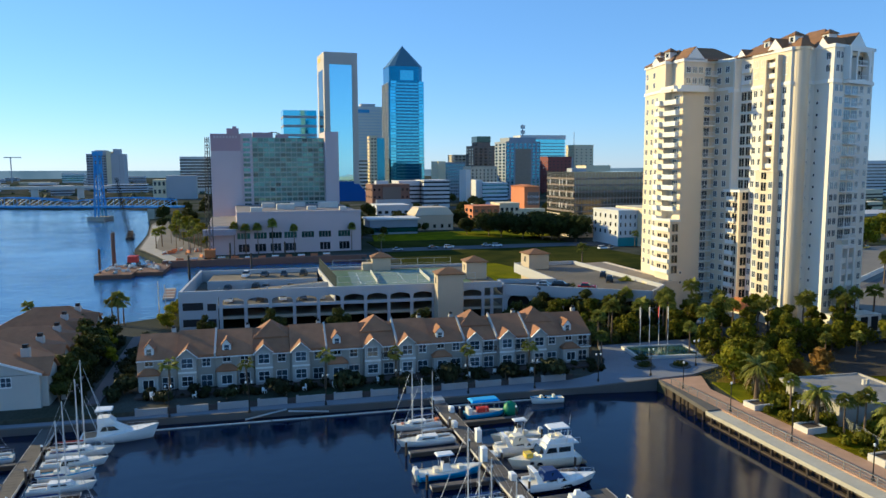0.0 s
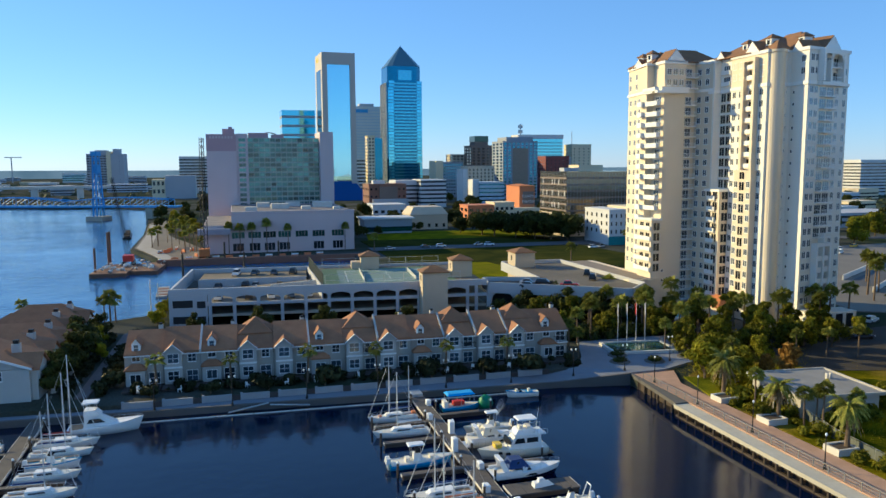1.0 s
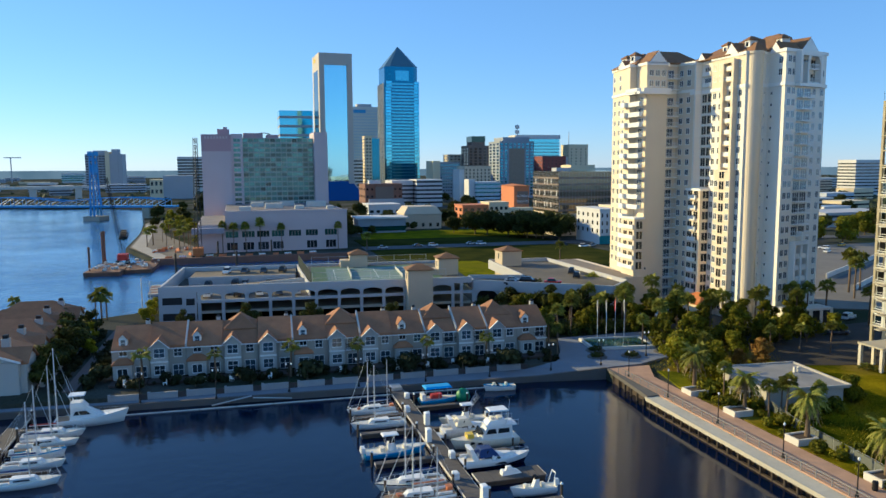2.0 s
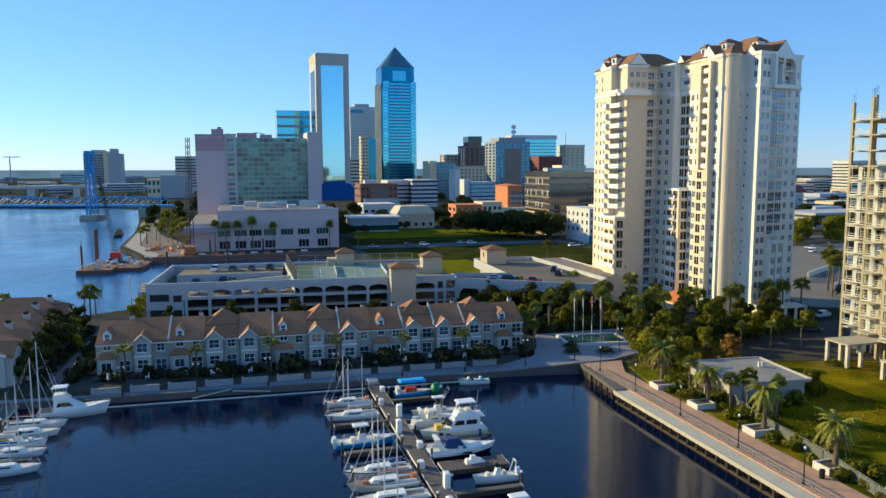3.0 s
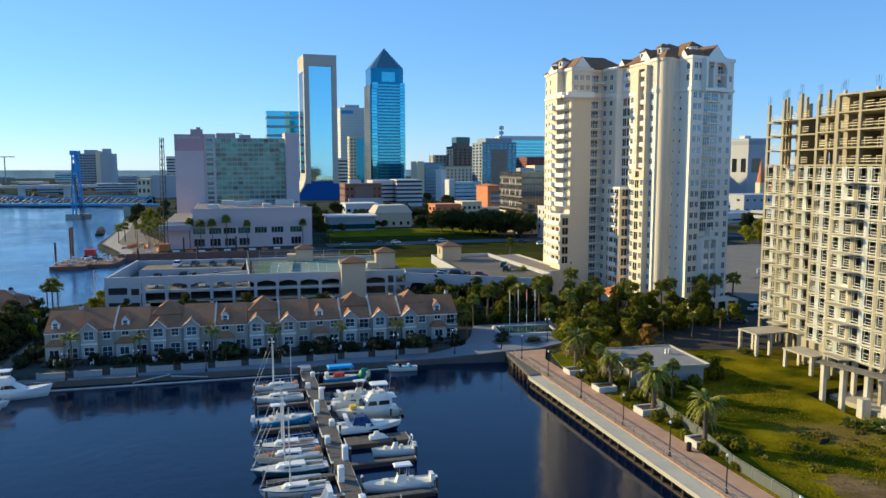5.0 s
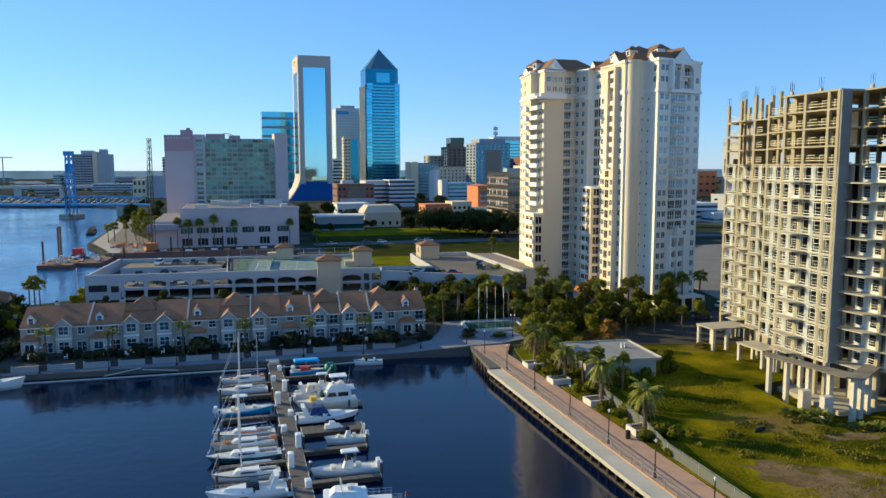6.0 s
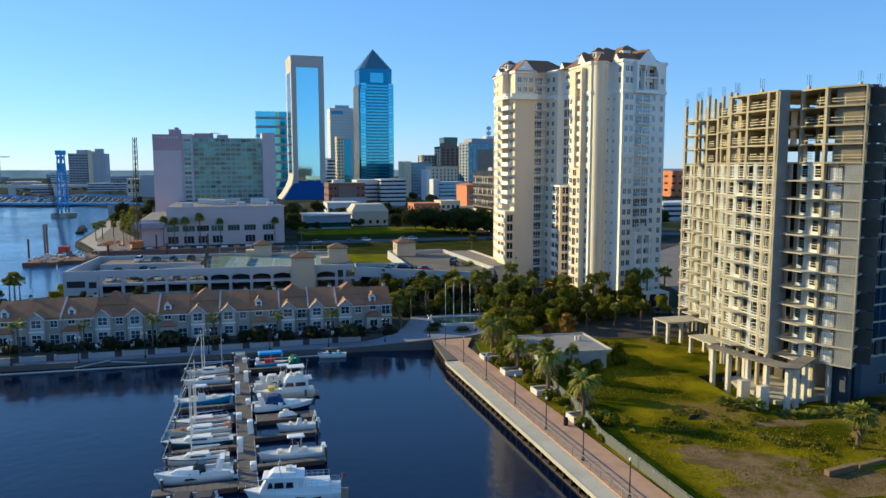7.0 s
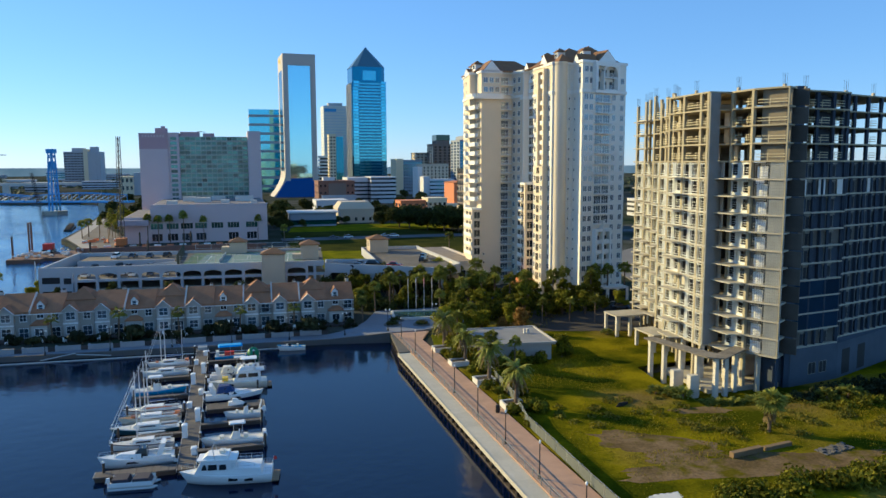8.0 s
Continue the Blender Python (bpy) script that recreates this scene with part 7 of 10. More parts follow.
def grass_stuff():
    """Long grass over the rough lot, as one joined mesh of leaning blades."""
    rng = np.random.default_rng(5)
    n = 60000
    x, y = 75.5 + 62 * rng.random(n), 8 + 106 * rng.random(n)
    wave = np.sin(x * 0.21 + 1) + np.cos(y * 0.17) + 0.7 * np.sin(x * 0.55 - y * 0.4) + 0.5 * rng.normal(size=n)
    keep = (wave > -0.2) & ~((x > 102) & (y > 50) & (y < 80)) & ~((x > 79) & (x < 95) & (y > 77) & (y < 93)) & ~((x > 112) & (y > 74)) & ~((np.abs(y - 27.6) < 2.4) & (x > 82) & (x < 113))
    keep &= ~((np.abs(x - 88) < 6) & (np.abs(y - 37.2) < 2.4))
    x, y, w = x[keep], y[keep], wave[keep]
    k = len(x)
    a, h = rng.random(k) * 6.28, (0.12 + 0.12 * np.clip(w, 0, 2.5)) * (0.6 + 0.8 * rng.random(k))
    dx, dy = np.cos(a) * 0.06, np.sin(a) * 0.06
    lx, ly = 0.18 * rng.normal(size=k), 0.18 * rng.normal(size=k)
    z = np.full(k, 1.9)
    pts = np.stack([np.stack([x - dx, y - dy, z], 1), np.stack([x + dx, y + dy, z], 1), np.stack([x + lx, y + ly, z + h], 1)], 1).reshape(-1, 3)
    me = bpy.data.meshes.new("long_grass")
    me.from_pydata(pts.tolist(), [], np.arange(3 * k).reshape(-1, 3).tolist())
    me.materials.append(leaf_material("dry_grass", (0.085, 0.088, 0.004), (0.30, 0.228, 0.012), 0.35))
    tagged(new("long_grass", me), "long green and yellow grass on the rough lot", "grass", kind="stuff")
    blobs = []
    for i in range(90):
        u, v = rng.random(), rng.random()
        bx, by = (96 + 34 * u, 34 + 11 * v) if i < 40 else (84 + 44 * u, 18 + 6 * v) if i < 66 else (80 + 20 * u, 44 + 10 * v)
        blobs.append((bx, by, 2.0, 0.5 + 0.9 * rng.random(), 0.45))
    weeds = clump_mesh("weed_patch", blobs, 0.20, 9000, M_WEED, 37)
    tagged(new("weed_patch", weeds), "patches of knee-high green and straw weeds", "weeds", kind="stuff")


M_WEED = leaf_material("weed_leaf", (0.045, 0.055, 0.006), (0.20, 0.165, 0.02), 0.3)
grass_stuff()


# far leaves paler and greyer than near ones: distance haze in the colour
M_FARLEAF = leaf_material("far_leaf", (0.045, 0.065, 0.04), (0.11, 0.13, 0.08))


def far_woods(name, x0, x1, y0, y1, n, size, seed, label):
    rng = np.random.default_rng(seed)
    blobs = [(x0 + (x1 - x0) * rng.random(), y0 + (y1 - y0) * rng.random(), 1.0, size * (0.6 + 0.8 * rng.random()), 0.55) for _ in range(n)]
    blobs = [b for b in blobs if not (-420 < b[0] < -60 and b[1] < 760)]
    me = clump_mesh(name, blobs, size * 0.5, n * 26, M_FARLEAF, seed)
    tagged(new(name, me), label, "woods", kind="stuff")


far_woods("woods_east", 330, 1000, 420, 940, 420, 5.5, 67, "green tree cover among the low blocks east of the tower")
far_woods("woods_near", -900, 1500, 950, 1700, 620, 7, 61, "distant green tree cover between the far buildings")
# hazy wooded horizon: a ring with the haze painted in as a blue-grey glow
hz = bpy.data.materials.new("painted_haze")
hz.use_nodes = True
hn, hl = hz.node_tree.nodes, hz.node_tree.links
hb = hn["Principled BSDF"]
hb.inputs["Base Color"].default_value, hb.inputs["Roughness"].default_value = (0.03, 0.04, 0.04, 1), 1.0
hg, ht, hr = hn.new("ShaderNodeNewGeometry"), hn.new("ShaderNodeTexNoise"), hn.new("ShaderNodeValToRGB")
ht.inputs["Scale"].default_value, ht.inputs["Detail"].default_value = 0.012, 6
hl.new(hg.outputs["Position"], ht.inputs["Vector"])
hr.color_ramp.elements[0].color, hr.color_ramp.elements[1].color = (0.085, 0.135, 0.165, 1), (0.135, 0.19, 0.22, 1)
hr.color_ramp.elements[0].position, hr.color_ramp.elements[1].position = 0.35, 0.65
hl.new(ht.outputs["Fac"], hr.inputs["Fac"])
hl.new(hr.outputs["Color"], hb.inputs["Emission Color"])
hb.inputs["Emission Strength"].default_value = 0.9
bm = bmesh.new()
last = None
for i in range(141):
    a = radians(-95 + 190 * i / 140)
    x, y = 2600 * math.sin(a), 2600 * math.cos(a)
    h = 26.5 + 3.0 * noise.noise((a * 6, 0, 0)) + 0.8 * noise.noise((a * 60, 5, 0))
    row = [bm.verts.new((x, y, -2)), bm.verts.new((x, y, h)), bm.verts.new((x * 1.01, y * 1.01, h - 1)), bm.verts.new((x * 1.01, y * 1.01, -2))]
    if last:
        for k in range(3):
            bm.faces.new((last[k], row[k], row[k + 1], last[k + 1]))
    last = row
tagged(part("backdrop_horizon", bm, hz), "wooded horizon far beyond the city, its haze painted and glowing", "backdrop", kind="structure")
far_woods("woods_bank", -480, -130, 770, 900, 60, 6, 63, "trees along the far river bank")


# ---- boats ----
M_GEL = surface("white_gelcoat", (0.80, 0.79, 0.76), 0.25, vary=0.05, scale=0.5)
M_IVORY = surface("ivory_gelcoat", (0.74, 0.68, 0.55), 0.3, vary=0.05, scale=0.5)
M_NAVY = surface("navy_gelcoat", (0.012, 0.018, 0.05), 0.2, vary=0.05)
M_SKY = surface("sky_blue_gelcoat", (0.03, 0.33, 0.62), 0.3, vary=0.05)
M_TEAL = surface("dark_teal_hull", (0.03, 0.10, 0.12), 0.35, vary=0.1)
M_TEAKD = surface("teak_deck", (0.28, 0.18, 0.10), 0.8, vary=0.15, fine=12)
M_CANVAS = surface("blue_canvas", (0.02, 0.05, 0.16), 0.9, vary=0.1)
M_CANVR = surface("red_canvas", (0.30, 0.05, 0.04), 0.9, vary=0.1)
M_SPAR = surface("silver_spar", (0.72, 0.72, 0.70), 0.35, 0.3, vary=0.04)
M_TINT = glazing("tinted_boat_glass", (0.02, 0.025, 0.03), 0.05, 0.2, spread=0.1)


def hull_mesh(length, beam, free, material, stripe=None, transom=0.85, sheer=0.35, sections=10):
    """A boat's hull, stern at x = 0 and bow at x = length, waterline at z = 0."""
    bm = bmesh.new()
    loops = []
    for i in range(sections + 1):
        u = i / sections
        fine = max(0.0, (u - 0.35) / 0.65)
        b = beam / 2 * (transom + (1 - transom) * min(1, u / 0.35)) * max(0.03, 1 - fine ** 2.8)
        h = free * (1 + sheer * u * u)
        rake = 0.07 * length * (u ** 3)
        x = length * u * 0.93
        rows = [(x * 0.98, 0.0, -0.28 * (1 - 0.5 * u)), (x * 0.985, 0.70 * b, -0.06), (x + rake * 0.35, 0.93 * b, h * 0.45), (x + rake * 0.8, b, h * 0.84), (x + rake, b * 0.985, h)]
        loops.append(([bm.verts.new((px, -py, pz)) for px, py, pz in rows], [bm.verts.new((px, py, pz)) for px, py, pz in rows]))
    for (a0, b0), (a1, b1) in zip(loops, loops[1:]):
        for k in range(4):
            f = bm.faces.new((a0[k], a1[k], a1[k + 1], a0[k + 1]))
            g = bm.faces.new((b0[k], b0[k + 1], b1[k + 1], b1[k]))
            f.material_index = g.material_index = 1 if (stripe and k >= (2 if material is M_NAVY else 3)) else 0
    a, b = loops[0]
    for k in range(4):
        bm.faces.new((a[k], a[k + 1], b[k + 1], b[k]))
    bmesh.ops.remove_doubles(bm, verts=bm.verts, dist=0.002)
    return mesh_of("hull", bm, (material, stripe or material), True)


def deck_mesh(length, beam, free, material, transom=0.85, sheer=0.35, sections=10, drop=0.05):
    bm = bmesh.new()
    prev = None
    for i in range(sections + 1):
        u = i / sections
        fine = max(0.0, (u - 0.35) / 0.65)
        b = beam / 2 * (transom + (1 - transom) * min(1, u / 0.35)) * max(0.03, 1 - fine ** 2.8) * 0.97
        h = free * (1 + sheer * u * u) - drop
        x = length * u * 0.93 + 0.07 * length * u ** 3
        row = [bm.verts.new((x, -b, h)), bm.verts.new((x, 0, h + 0.05)), bm.verts.new((x, b, h))]
        if prev:
            bm.faces.new((prev[0], row[0], row[1], prev[1]))
            bm.faces.new((prev[1], row[1], row[2], prev[2]))
        prev = row
    return mesh_of("deck", bm, material)


def tapered(bm, x0, x1, w0, w1, z0, z1, rake0=0.15, rake1=0.35, inset=0.08):
    """A cabin block with sloping ends and sides."""
    low = [(x0, -w0), (x1, -w1), (x1, w1), (x0, w0)]
    k = 1 - inset
    dx0, dx1 = (z1 - z0) * rake0, (z1 - z0) * rake1
    top = [(x0 + dx0, -w0 * k), (x1 - dx1, -w1 * k), (x1 - dx1, w1 * k), (x0 + dx0, w0 * k)]
    prism(bm, low, z0, z1, top)


def side_glass(x0, x1, w, z0, z1, slope, side):
    bm = bmesh.new()
    for s in (side,):
        q = [(x0, z0), (x1, z0), (x1 - slope, z1), (x0 + slope * 0.5, z1)]
        f = [bm.verts.new((x, s * w, z)) for x, z in q]
        g = [bm.verts.new((x, s * (w - 0.03), z)) for x, z in q]
        bm.faces.new(f)
        bm.faces.new(g[::-1])
        for i in range(4):
            j = (i + 1) % 4
            bm.faces.new((f[j], f[i], g[i], g[j]))
    return bm


def side_pair(name, parent, x0, x1, w, z0, z1, slope=0.25):
    """The same window on both sides of a cabin, each a part of its own."""
    for s in (-1, 1):
        part(name, side_glass(x0, x1, w, z0, z1, slope, s), M_TINT, parent)


def bow_rail(boat, length, beam, free, u0=0.5, h=0.5):
    bm = bmesh.new()
    for s in (-1, 1):
        last = None
        for i in range(6):
            u = u0 + (0.98 - u0) * i / 5
            fine = max(0.0, (u - 0.35) / 0.65)
            b = beam / 2 * max(0.05, 1 - fine ** 2.3) * 0.92
            p = Vector((length * u * 0.93 + 0.07 * length * u ** 3, s * b, free * (1 + 0.35 * u * u)))
            q = p + Vector((0, 0, h))
            tube(bm, p, q, 0.018, sides=4)
            if last:
                tube(bm, last, q, 0.018, sides=4)
            last = q
    part("bow_rail", bm, M_STEEL, boat)


def stay(bm, a, b):
    tube(bm, a, b, 0.008, sides=4)


def sailboat(x, y, turn, length, label, hull=None, stripe=None, cover=None, mast=9.0, deck=None, second=0.0, gear=None):
    beam, free = length * 0.30, 0.75
    b = thing("sailboat", label, "sailboat", x, y, 0, turn, "moored sailboats")
    part("hull", hull_mesh(length, beam, free, hull or M_GEL, stripe, 0.72), None, b)
    part("deck", deck_mesh(length, beam, free, deck or M_IVORY, 0.72), None, b)
    bm = bmesh.new()
    tapered(bm, length * 0.30, length * 0.70, beam * 0.30, beam * 0.20, free - 0.02, free + 0.55, 0.1, 1.1)
    part("cabin", bm, M_GEL, b)
    side_pair("cabin_window", b, length * 0.35, length * 0.58, beam * 0.285, free + 0.18, free + 0.38, 0.1)
    bm = boxes((length * 0.06, length * 0.28, -beam * 0.24, beam * 0.24, free - 0.04, free + 0.02))
    part("cockpit", bm, M_TEAKD, b)
    for s in (-1, 1):
        part("coaming", boxes((length * 0.05, length * 0.29, s * beam * 0.29 - 0.1, s * beam * 0.29 + 0.1, free - 0.02, free + 0.25)), M_GEL, b)
    mx = length * 0.56
    bm = bmesh.new()
    tube(bm, (mx, 0, free + 0.4), (mx, 0, mast), 0.085, 0.06, 8)
    m = part("mast", bm, M_SPAR, b)
    bm = bmesh.new()
    tube(bm, (mx, -0.7, mast * 0.55), (mx, 0.7, mast * 0.55), 0.03, sides=4)
    part("spreader", bm, M_SPAR, m)
    bm = bmesh.new()
    tube(bm, (mx - 0.1, 0, free + 1.15), (length * 0.12, 0, free + 1.25), 0.06, 0.05, 6)
    part("boom", bm, M_SPAR, b)
    bm = bmesh.new()
    tube(bm, (mx - 0.15, 0, free + 1.32), (length * 0.14, 0, free + 1.36), 0.13, 0.08, 8)
    part("sail_cover", bm, cover or M_CANVAS, b)
    bm = bmesh.new()
    stay(bm, (length * 0.99, 0, free * 1.3), (mx, 0, mast))
    tube(bm, (length * 0.97, 0, free * 1.6), (mx + (length * 0.97 - mx) * 0.12, 0, mast * 0.9), 0.035, 0.02, 5)
    stay(bm, (0.05, 0, free), (mx, 0, mast))
    for s in (-1, 1):
        stay(bm, (mx - 0.1, s * beam * 0.46, free), (mx, s * 0.7, mast * 0.55))
        stay(bm, (mx, s * 0.7, mast * 0.55), (mx, 0, mast * 0.97))
    part("rigging", bm, M_SPAR, b)
    if second:
        bm = bmesh.new()
        tube(bm, (length * 0.16, 0, free), (length * 0.16, 0, mast * second), 0.07, 0.05, 7)
        part("mizzen_mast", bm, M_SPAR, b)
    if gear:
        part("deck_gear", boxes((length * 0.02, length * 0.10, -beam * 0.3, 0, free, free + 0.45)), gear, b)
        part("deck_gear", boxes((length * 0.72, length * 0.78, -0.25, 0.25, free + 0.1, free + 0.4)), gear, b)
    bow_rail(b, length, beam, free, 0.55, 0.5)
    for s in (-1, 1):
        bm = bmesh.new()
        for i in range(6):
            px = length * (0.03 + 0.09 * i)
            tube(bm, (px, s * beam * 0.44, free), (px, s * beam * 0.44, free + 0.5), 0.015, sides=4)
        tube(bm, (length * 0.03, s * beam * 0.44, free + 0.5), (length * 0.48, s * beam * 0.44, free + 0.5), 0.012, sides=4)
        part("guard_rail", bm, M_STEEL, b)
    return b


def outboard(parent, x, y, z, s=1.0):
    bm = bmesh.new()
    prism(bm, [(x - 0.55 * s, y - 0.25 * s), (x + 0.1 * s, y - 0.22 * s), (x + 0.1 * s, y + 0.22 * s), (x - 0.55 * s, y + 0.25 * s)], z + 0.3 * s, z + 1.0 * s, [(x - 0.4 * s, y - 0.18 * s), (x + 0.05 * s, y - 0.18 * s), (x + 0.05 * s, y + 0.18 * s), (x - 0.4 * s, y + 0.18 * s)])
    box(bm, x - 0.3 * s, x - 0.1 * s, y - 0.08 * s, y + 0.08 * s, -0.3, z + 0.298 * s)
    part("outboard_engine", bm, M_GEL, parent)


def console_boat(x, y, turn, length, label, hull=None, stripe=None, top=True, engines=2, arch=False, low=False):
    beam, free = length * 0.29, 0.85
    b = thing("console_boat", label, "motor boat", x, y, 0, turn, "moored motor boats")
    part("hull", hull_mesh(length, beam, free, hull or M_GEL, stripe, 0.9, 0.45), None, b)
    part("deck", deck_mesh(length, beam, free, M_IVORY, 0.9, 0.45, drop=0.12), None, b)
    if not low:
        bm = bmesh.new()
        tapered(bm, length * 0.36, length * 0.52, beam * 0.22, beam * 0.2, free - 0.1, free + 1.0, 0.05, 0.35)
        part("console", bm, M_GEL, b)
        side_pair("windscreen", b, length * 0.38, length * 0.50, beam * 0.17, free + 1.02, free + 1.4, 0.2)
    else:
        part("cockpit", boxes((length * 0.16, length * 0.6, -beam * 0.3, beam * 0.3, free - 0.08, free - 0.02)), M_SKY, b)
        side_pair("windscreen", b, length * 0.5, length * 0.62, beam * 0.3, free, free + 0.35, 0.3)
    for k in (0.24, 0.62):
        part("seat", boxes((length * k, length * (k + 0.07), -beam * 0.2, beam * 0.2, free - 0.1, free + 0.45)), M_IVORY, b)
    if top:
        bm = bmesh.new()
        prism(bm, [(length * 0.27, -beam * 0.3), (length * 0.54, -beam * 0.26), (length * 0.54, beam * 0.26), (length * 0.27, beam * 0.3)], free + 2.05, free + 2.2, [(length * 0.29, -beam * 0.26), (length * 0.52, -beam * 0.22), (length * 0.52, beam * 0.22), (length * 0.29, beam * 0.26)])
        t = part("hard_top", bm, M_GEL, b)
        bm = bmesh.new()
        for sx in (0.34, 0.48):
            for s in (-1, 1):
                tube(bm, (length * sx, s * beam * 0.2, free), (length * (sx - 0.02), s * beam * 0.22, free + 2.05), 0.03, sides=5)
        part("top_frame", bm, M_STEEL, b)
    if arch:
        bm = bmesh.new()
        tube(bm, (length * 0.1, -beam * 0.42, free), (length * 0.02, -beam * 0.3, free + 1.6), 0.06, sides=6)
        tube(bm, (length * 0.1, beam * 0.42, free), (length * 0.02, beam * 0.3, free + 1.6), 0.06, sides=6)
        tube(bm, (length * 0.02, -beam * 0.3, free + 1.6), (length * 0.02, beam * 0.3, free + 1.6), 0.08, sides=6)
        part("arch", bm, M_GEL, b)
    for i in range(engines):
        outboard(b, -0.05, (i - (engines - 1) / 2) * 0.7, 0.55)
    return b


def cruiser(x, y, turn, length, label, hull=None, stripe=None, canvas=None, arch=True):
    """A low express cruiser with a raked screen."""
    beam, free = length * 0.31, 1.05
    b = thing("express_cruiser", label, "motor yacht", x, y, 0, turn, "moored motor boats")
    part("hull", hull_mesh(length, beam, free, hull or M_GEL, stripe, 0.92, 0.4), None, b)
    part("deck", deck_mesh(length, beam, free, M_GEL, 0.92, 0.4), None, b)
    bm = bmesh.new()
    tapered(bm, length * 0.42, length * 0.86, beam * 0.36, beam * 0.10, free, free + 0.62, 0.1, 2.2)
    part("foredeck", bm, M_GEL, b)
    bm = bmesh.new()
    tapered(bm, length * 0.34, length * 0.56, beam * 0.36, beam * 0.28, free + 0.1, free + 1.25, 0.1, 0.9, 0.2)
    part("windscreen", bm, M_TINT, b)
    if canvas:
        bm = bmesh.new()
        tapered(bm, length * 0.22, length * 0.53, beam * 0.38, beam * 0.30, free + 0.5, free + 1.55, 0.4, 0.9, 0.25)
        part("canvas_cover", bm, canvas, b)
    bm = boxes((length * 0.04, length * 0.30, -beam * 0.34, beam * 0.34, free - 0.05, free + 0.02))
    part("cockpit", bm, M_IVORY, b)
    for s in (-1, 1):
        part("coaming", boxes((length * 0.03, length * 0.40, s * beam * 0.42 - 0.1, s * beam * 0.42 + 0.1, free - 0.02, free + 0.35)), M_GEL, b)
    if arch:
        bm = bmesh.new()
        for s in (-1, 1):
            prism(bm, [(length * 0.16, s * beam * 0.42), (length * 0.25, s * beam * 0.42), (length * 0.25, s * beam * 0.37), (length * 0.16, s * beam * 0.37)], free, free + 1.6, [(length * 0.10, s * beam * 0.36), (length * 0.16, s * beam * 0.36), (length * 0.16, s * beam * 0.31), (length * 0.10, s * beam * 0.31)])
        box(bm, length * 0.10, length * 0.16, -beam * 0.36, beam * 0.36, free + 1.602, free + 1.75)
        part("radar_arch", bm, M_GEL, b)
    side_pair("portlight", b, length * 0.45, length * 0.62, beam * 0.475, free * 0.62, free * 0.86, 0.2)
    part("swim_platform", boxes((-0.7, 0.02, -beam * 0.4, beam * 0.4, 0.22, 0.36)), M_GEL, b)
    bow_rail(b, length, beam, free, 0.5, 0.55)
    return b


